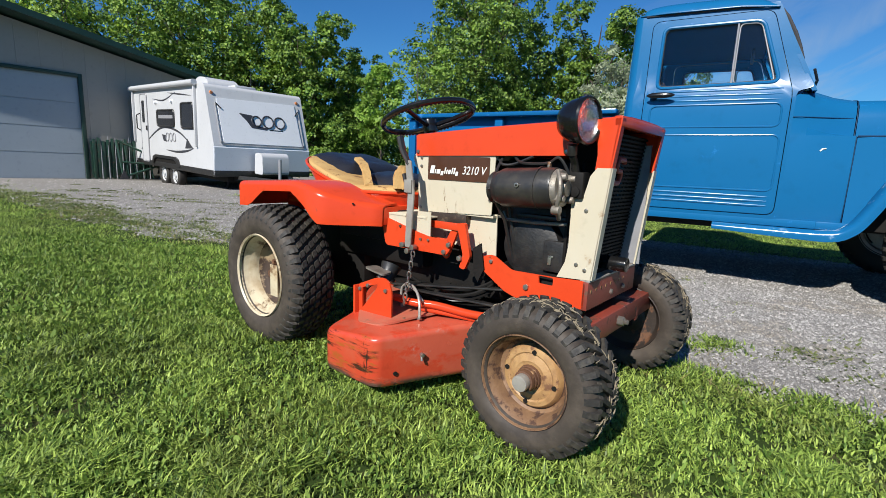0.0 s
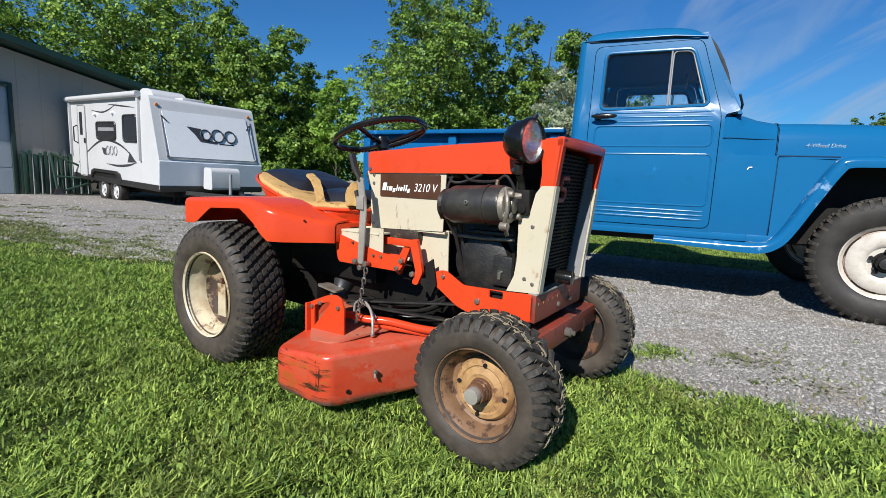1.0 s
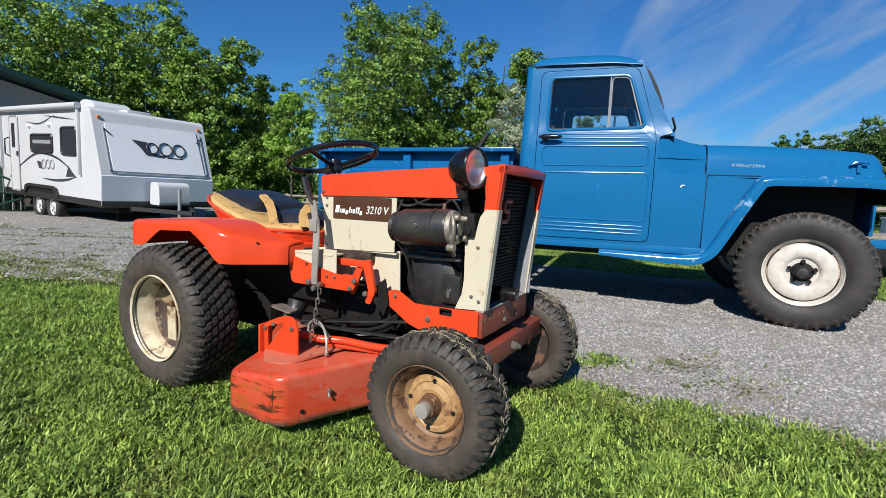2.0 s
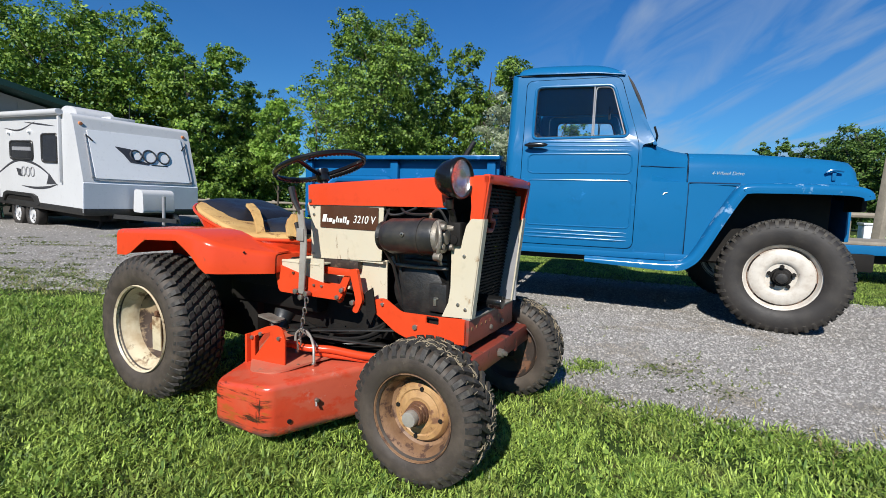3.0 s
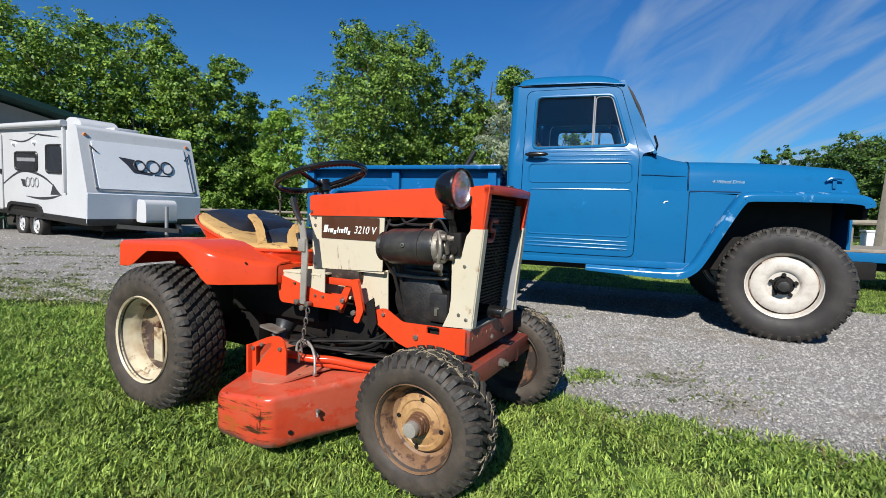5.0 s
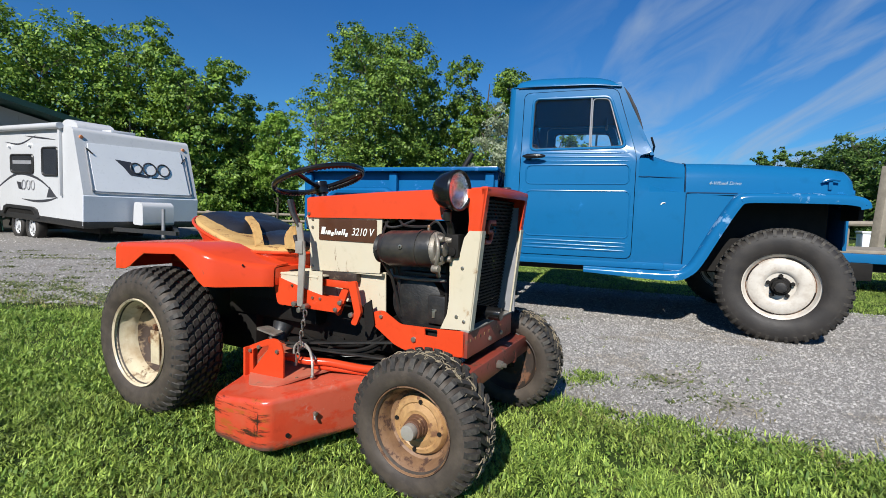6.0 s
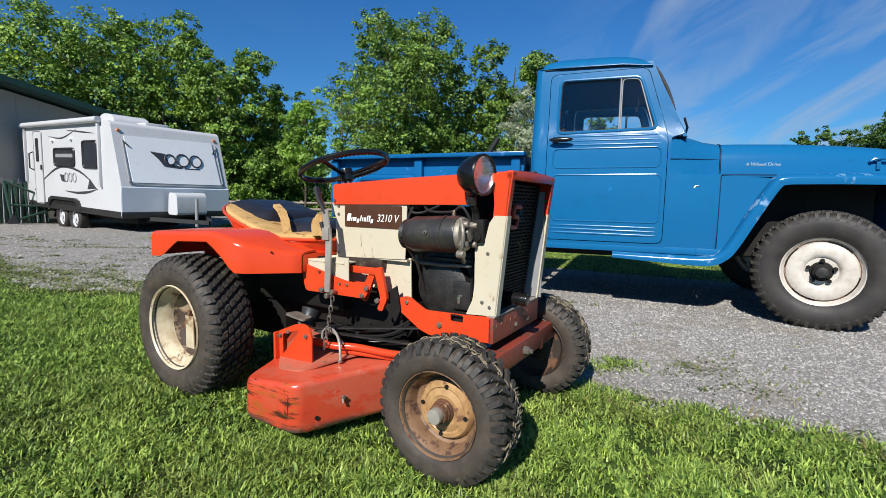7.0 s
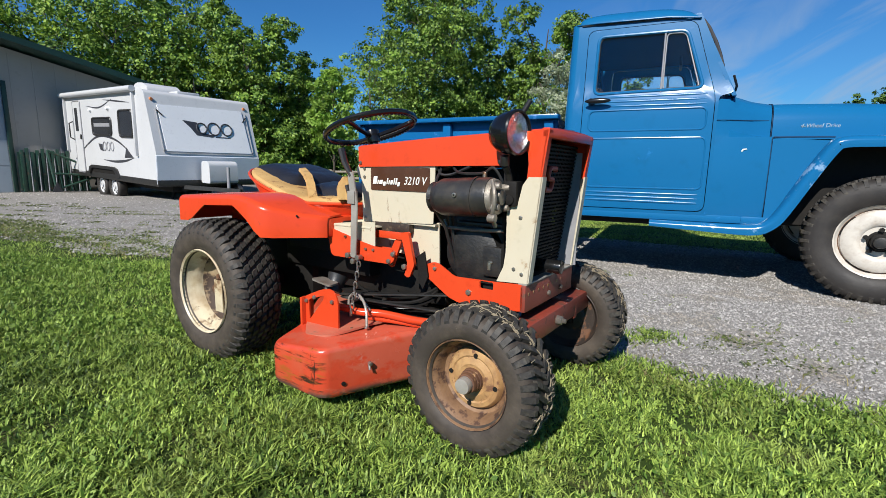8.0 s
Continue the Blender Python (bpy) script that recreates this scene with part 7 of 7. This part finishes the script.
def shrubs(name, az0, az1, d, h, n, seed, material, label):
    """A dark thicket under the trees."""
    rng = np.random.default_rng(seed)
    az = np.radians(rng.uniform(az0, az1, n))
    u = rng.random(n) ** 0.8
    ragged = np.array([0.72 + 0.5 * noise.noise((float(a) * 22, seed * 1.7, 0)) for a in az])
    z = u * h * ragged
    dd = d + rng.uniform(-1.6, 1.6, n) + (1 - u) * -0.6
    pts = np.stack([dd * np.sin(az), dd * np.cos(az), z], 1)
    ob = leaf_mesh(name, pts, 0.22, rng, material, None)
    return tagged(ob, label, "hedge", kind="stuff")


# thickets take darker leaf tones that carry the shade under the trees
shrubs("thicket", -48, -6.5, 32.5, 4.6, 26000, 5, "leaf_g", "leafy undergrowth toned down for shade below the tree line")
shrubs("thicket", -9, 28, 33, 3.3, 17000, 6, "leaf_g", "leafy undergrowth toned down for shade below the tree line")
shrubs("thicket", 49.5, 68, 49, 5.6, 18000, 7, "leaf_e", "leafy undergrowth toned down for shade beyond the field")

# ---- fences and far things ----
fence = thing("rail_fence", Matrix.Identity(4), "grey weathered wooden rail fence", "fence")
pts = [bearing(a, 21.5) for a in np.linspace(-17, 1, 9)]
for p in pts:
    part("post", box(p.x - 0.06, p.x + 0.06, p.y - 0.06, p.y + 0.06, -0.05, 0.72, 0.01), "wood", fence)
for p, q in zip(pts, pts[1:]):
    for z in (0.62, 0.34):
        part("rail", cyl((p.x, p.y - 0.07, z), (q.x, q.y - 0.07, z), 0.055, None, 8), "wood", fence)
fence = thing("rail_fence", Matrix.Identity(4), "grey wooden field fence with a leaning post", "fence")
pts = [bearing(a, 13.5) for a in (49, 53, 57, 61, 66)]
for p in pts:
    part("post", box(p.x - 0.07, p.x + 0.07, p.y - 0.07, p.y + 0.07, -0.05, 1.0, 0.01), "wood", fence)
for p, q in zip(pts, pts[1:]):
    for z in (0.86, 0.30):
        part("rail", cyl((p.x, p.y - 0.08, z), (q.x, q.y - 0.08, z), 0.06, None, 8), "wood", fence)
p = bearing(55.3, 11.0)
timber = thing("timber_post", Matrix.Translation(p), "tall pale timber post leaning by the fence", "post")
part("shaft", box(-0.07, 0.07, -0.07, 0.07, -0.1, 1.85, 0.01, m=Matrix.Rotation(radians(5), 4, 'Y')), "wood", timber)
p = bearing(54.9, 12.2)
shed = thing("storage_box", Matrix.Translation(p) @ Matrix.Rotation(radians(-35), 4, 'Z'), "small white cabinet standing by the fence", "cabinet")
part("cabinet_body", box(-0.17, 0.17, -0.15, 0.15, 0.0, 0.66, 0.02), "trailergrey", shed)
part("cabinet_lid", box(-0.19, 0.19, -0.17, 0.17, 0.66, 0.71, 0.02), "trailer", shed)
UT = pose(7.0, 4.15, 0, 0, 0, -31)
ut = thing("utility_trailer", UT, "low flatbed trailer with blue side rails", "trailer")
part("side_rail", box(-1.45, 1.6, -0.72, -0.66, 0.36, 0.47, 0.012), "blue", ut)
part("side_rail", box(-1.45, 1.6, 0.66, 0.72, 0.36, 0.47, 0.012), "blue", ut)
part("end_rail", box(-1.47, -1.40, -0.66, 0.66, 0.36, 0.47, 0.012), "blue", ut)
for i in range(7):
    part("deck_board", box(-1.40, 1.58, -0.64 + i * 0.184, -0.465 + i * 0.184, 0.470, 0.510, 0.006), "wood", ut)
b = box(-1.3, 1.5, -0.60, 0.60, 0.26, 0.36, 0.02)
part("underframe", b, "dark", ut)
for y in (-0.62, 0.62):
    part("tyre", lathe(tyre_profile(0.24, 0.14, 0.13), pose(0.25, y, 0.235), 28), "tyregrey", ut)

# ---- lawn and gravel, blade by blade ----
def ring_points(rng, r0, r1, a0, a1, density):
    n = int(density * 0.5 * radians(a1 - a0) * (r1 * r1 - r0 * r0))
    r = np.sqrt(rng.uniform(r0 * r0, r1 * r1, n))
    a = np.radians(rng.uniform(a0, a1, n))
    return np.stack([r * np.sin(a), r * np.cos(a)], 1)


LS = np.linspace(-16, 24, 800)
LN = np.array([near_edge(s) for s in LS])
LF = np.array([far_edge(s) for s in LS])


def zones(p):
    """Distance into the lawn this side of the drive, and into the grass beyond it."""
    s, a = p @ np.array(ALONG), p @ np.array(ACROSS)
    return np.interp(s, LS, LN) - a, a - np.interp(s, LS, LF), s


def blades(name, p, h, w, rng, material, lean=0.8, fine=True):
    n = len(p)
    az = rng.uniform(0, 2 * np.pi, n)
    d = np.stack([np.cos(az), np.sin(az)], 1)
    sd = np.stack([-np.sin(az), np.cos(az)], 1)
    hh = h * rng.uniform(0.55, 1.35, n)
    ww = w * rng.uniform(0.7, 1.3, n)
    le = lean * hh * rng.uniform(0.1, 1.5, n)

    def at(k, wk, side):
        xy = p + d * (le * k * k)[:, None] + sd * (side * ww * wk * 0.5)[:, None]
        z = hh * (k - 0.28 * k * k * rng.uniform(0.2, 1.3, n)) - 0.004 * (k == 0)
        return np.concatenate([xy, z[:, None]], 1)
    V = np.stack([at(0, 0.8, -1), at(0, 0.8, 1), at(0.55, 1.0, -1), at(0.55, 1.0, 1), at(1.0, 0.05, 0)], 1)
    V[:, 3, 2] = V[:, 2, 2]
    i = np.arange(n)[:, None] * 5
    if not fine:        # far off, one triangle a blade
        return mesh_np(name, V[:, [0, 1, 4]].reshape(-1, 3), np.arange(3 * n).reshape(-1, 3), material)
    F = np.concatenate([i + [0, 1, 3], i + [0, 3, 2], i + [2, 3, 4]], 1).reshape(-1, 3)
    return mesh_np(name, V.reshape(-1, 3), F, material)


rng = np.random.default_rng(3)
P, H, W = [], [], []
for r0, r1, dens, hgt, wid, a0, a1 in ((0.0, 2.5, 2200, 0.035, 0.011, 66, 306), (2.5, 8.0, 330, 0.045, 0.026, 66, 306), (0.0, 0.55, 3000, 0.035, 0.007, -54, 66)) + tuple((*v, -54, 66) for v in ((0.55, 1.5, 43000, 0.025, 0.0039), (1.5, 2.5, 26000, 0.026, 0.0048), (2.5, 4.2, 14000, 0.026, 0.0058), (4.2, 7.5, 8500, 0.023, 0.0062), (7.5, 14, 2300, 0.026, 0.012), (14, 30, 170, 0.06, 0.05))):
    q = ring_points(rng, r0, r1, a0, a1, dens)
    inl, out, s = zones(q)
    clump = np.array([noise.noise((x * 5, y * 5, 0.3)) for x, y in q])
    tuft = np.array([noise.noise((x * 21, y * 21, 2.3)) for x, y in q])
    rag = np.where(s < 3.2, 0.03, 0.38)
    keep = ((inl + rag * rng.normal(size=len(q)) * (inl < 0.5) > 0.0) | (out + 0.2 * rng.normal(size=len(q)) > 0)) & (rng.random(len(q)) < 0.74 + 0.4 * clump + 0.8 * tuft)
    q, clump = q[keep], (clump + 0.8 * tuft)[keep]
    P.append(q)
    H.append(hgt * (1 + 0.7 * clump))
    W.append(np.full(len(q), wid))
P, H, W = np.concatenate(P), np.concatenate(H), np.concatenate(W)
near = (np.hypot(P[:, 0], P[:, 1]) < 2.7) & (P[:, 1] > 0)
tagged(blades("lawn_grass", P[near], H[near], W[near], rng, "grass", 1.0), "bright green mown lawn grass", "grass", kind="stuff")
tagged(blades("lawn_grass", P[~near], H[~near], W[~near] * 1.2, rng, "grass", 1.0, False), "green lawn grass further from the tractor", "grass", kind="stuff")
# weeds that creep over the gravel
P = []
for i in range(260):
    s = rng.uniform(-4, 13) if i < 120 else rng.uniform(4, 11)
    far = rng.random() < 0.35
    e = near_edge(s) + abs(rng.normal(0, 0.30)) if not far else near_edge(s) + rng.uniform(0.3, 2.2)
    c = ALONG * s + ACROSS * e
    k = int(rng.uniform(8, 60))
    P.append(np.array([c.x, c.y]) + rng.normal(0, rng.uniform(0.02, 0.09), (k, 2)) * np.array([1.3, 1.0]))
# patchy strips where the lawn thins out into the gravel
for i in range(80):
    s = rng.uniform(3.6, 7.5)
    c = ALONG * s + ACROSS * (near_edge(s) + abs(rng.normal(0, 0.32)))
    k = int(rng.uniform(40, 170))
    P.append(np.array([c.x, c.y]) + rng.normal(0, rng.uniform(0.05, 0.20), (k, 1)) * np.array([[ALONG.x, ALONG.y]]) + rng.normal(0, 0.03, (k, 2)))
# flat mats of weeds that lie along the drive
for cx, cy, k, lng, wid in ((-6.2, 6.9, 520, 0.50, 0.06), (-5.3, 6.35, 520, 0.45, 0.07), (-5.9, 7.2, 200, 0.40, 0.04), (-5.63, 7.79, 170, 0.20, 0.06), (-4.72, 7.36, 70, 0.12, 0.04), (-3.87, 7.34, 240, 0.35, 0.05), (-2.77, 4.74, 260, 0.35, 0.09), (-2.27, 4.67, 200, 0.30, 0.09), (-3.3, 5.5, 260, 0.40, 0.12), (-2.0, 4.3, 180, 0.25, 0.10), (1.44, 1.56, 60, 0.05, 0.04), (1.36, 1.72, 55, 0.05, 0.03), (1.72, 1.74, 60, 0.04, 0.07)):
    P.append(np.array([cx, cy]) + rng.normal(0, lng, (k, 1)) * np.array([[0.98, -0.2]]) + rng.normal(0, wid, (k, 2)))
T = []
for cx, cy, k, sp in ((1.19, 1.88, 420, 0.050), (1.08, 1.83, 160, 0.04), (1.55, 1.75, 110, 0.08), (1.75, 1.95, 60, 0.08), (1.62, 1.52, 70, 0.05)):
    (T if cx < 1.25 else P).append(np.array([cx, cy]) + rng.normal(0, sp, (k, 2)))
P, T = np.concatenate(P), np.concatenate(T)
tagged(blades("grass_tufts", T, np.full(len(T), 0.026), np.full(len(T), 0.006), rng, "grass", 1.2), "loose tufts of grass on the gravel", "grass", kind="stuff")
away = np.hypot(P[:, 0], P[:, 1])
tagged(blades("gravel_weeds", P, 0.0165 + 0.0008 * away, 0.0065 + 0.0011 * away, rng, "weedmat", 1.5), "low weeds growing through the gravel", "weeds", kind="stuff")
P = np.concatenate([np.array([[*(ALONG * s + ACROSS * (near_edge(s) + e))]]) + rng.normal(0, 0.05, (14, 2)) for s, e in zip(rng.uniform(-4, 9, 130), rng.normal(0.05, 0.16, 130))])
tagged(blades("dry_tufts", P, np.full(len(P), 0.04), np.full(len(P), 0.004), rng, "drygrass", 1.1), "dry straw-coloured tufts at the lawn's edge", "dry grass", kind="stuff")
# broad leaves in the lawn
q = np.concatenate([ring_points(rng, 0.6, 2.2, -52, 62, 9000), ring_points(rng, 2.2, 5.0, -52, 62, 6500)])
inl, out, s = zones(q)
patch = np.array([noise.noise((x * 2.2, y * 2.2, 4.1)) for x, y in q])
q = q[(inl > np.where(s < 3.2, 0.05, 0.35)) & (rng.random(len(q)) < np.where(np.hypot(q[:, 0], q[:, 1]) > 2.2, 0.5, 0.26) + 0.7 * patch)]
n = len(q)
a = rng.uniform(0, 2 * np.pi, n)
sz = (0.0017 + 0.0026 * rng.random(n) ** 2.2) * np.where(np.hypot(q[:, 0], q[:, 1]) > 2.2, 1.4, 1.0)
z = rng.uniform(0.014, 0.032, n)
tilt = rng.normal(0, 1.0, (n, 2))
ring = np.linspace(0, 2 * np.pi, 6, endpoint=False)
V = []
for k, t in enumerate(ring):
    ex, ey = np.cos(t) * 2.1, np.sin(t) * (0.9 if k in (1, 2, 4, 5) else 1.0)
    dx, dy = (ex * np.cos(a) - ey * np.sin(a)) * sz, (ex * np.sin(a) + ey * np.cos(a)) * sz
    V.append(np.stack([q[:, 0] + dx, q[:, 1] + dy, z + dx * tilt[:, 0] + dy * tilt[:, 1]], 1))
V = np.stack(V, 1).reshape(-1, 3)
i = np.arange(n)[:, None] * 6
F = np.concatenate([i + [0, 1, 2], i + [0, 2, 3], i + [0, 3, 4], i + [0, 4, 5]], 1).reshape(-1, 3)
tagged(mesh_np("lawn_weeds", V, F, "clover"), "broad-leaved weeds and clover in the lawn", "weeds", kind="stuff")
# crushed stone
P, Z = [], []
for r0, r1, dens, size in ((1.2, 2.4, 15500, 0.0038), (2.4, 3.6, 9800, 0.0047), (3.6, 5.5, 3900, 0.0057), (5.5, 9, 900, 0.0072), (9, 16, 110, 0.011)):
    q = ring_points(rng, r0, r1, -52, 64, dens)
    inl, out, s = zones(q)
    q = q[(inl < 0.04 + 0.08 * rng.random(len(q))) & (out < 0)]
    P.append(q)
    Z.append(size * np.minimum(rng.lognormal(0, 0.48, len(q)), 2.1))
P, Z = np.concatenate(P), np.concatenate(Z)
n = len(P)
chip = np.array([[1, 0, -0.3], [0, 1, -0.3], [-1, 0, -0.3], [0, -1, -0.3], [0, 0, 0.9]], float)
V = chip[None] * rng.uniform(0.55, 1.2, (n, 5, 1)) + rng.normal(0, 0.26, (n, 5, 3)) * np.array([1, 1, 0.6])
V[:, :, 2] *= 0.8
az = rng.uniform(0, 2 * np.pi, n)
c, s = np.cos(az)[:, None], np.sin(az)[:, None]
V = np.stack([V[:, :, 0] * c - V[:, :, 1] * s, V[:, :, 0] * s + V[:, :, 1] * c, V[:, :, 2]], 2) * Z[:, None, None]
V += np.concatenate([P, (0.006 + Z * 0.25)[:, None]], 1)[:, None, :]
F0 = np.array([[0, 1, 4], [1, 2, 4], [2, 3, 4], [3, 0, 4]])
F = (np.arange(n)[:, None, None] * 5 + F0[None]).reshape(-1, 3)
tagged(mesh_np("gravel_stones", V.reshape(-1, 3), F, "stone"), "loose grey crushed stones on the driveway", "gravel", kind="stuff")
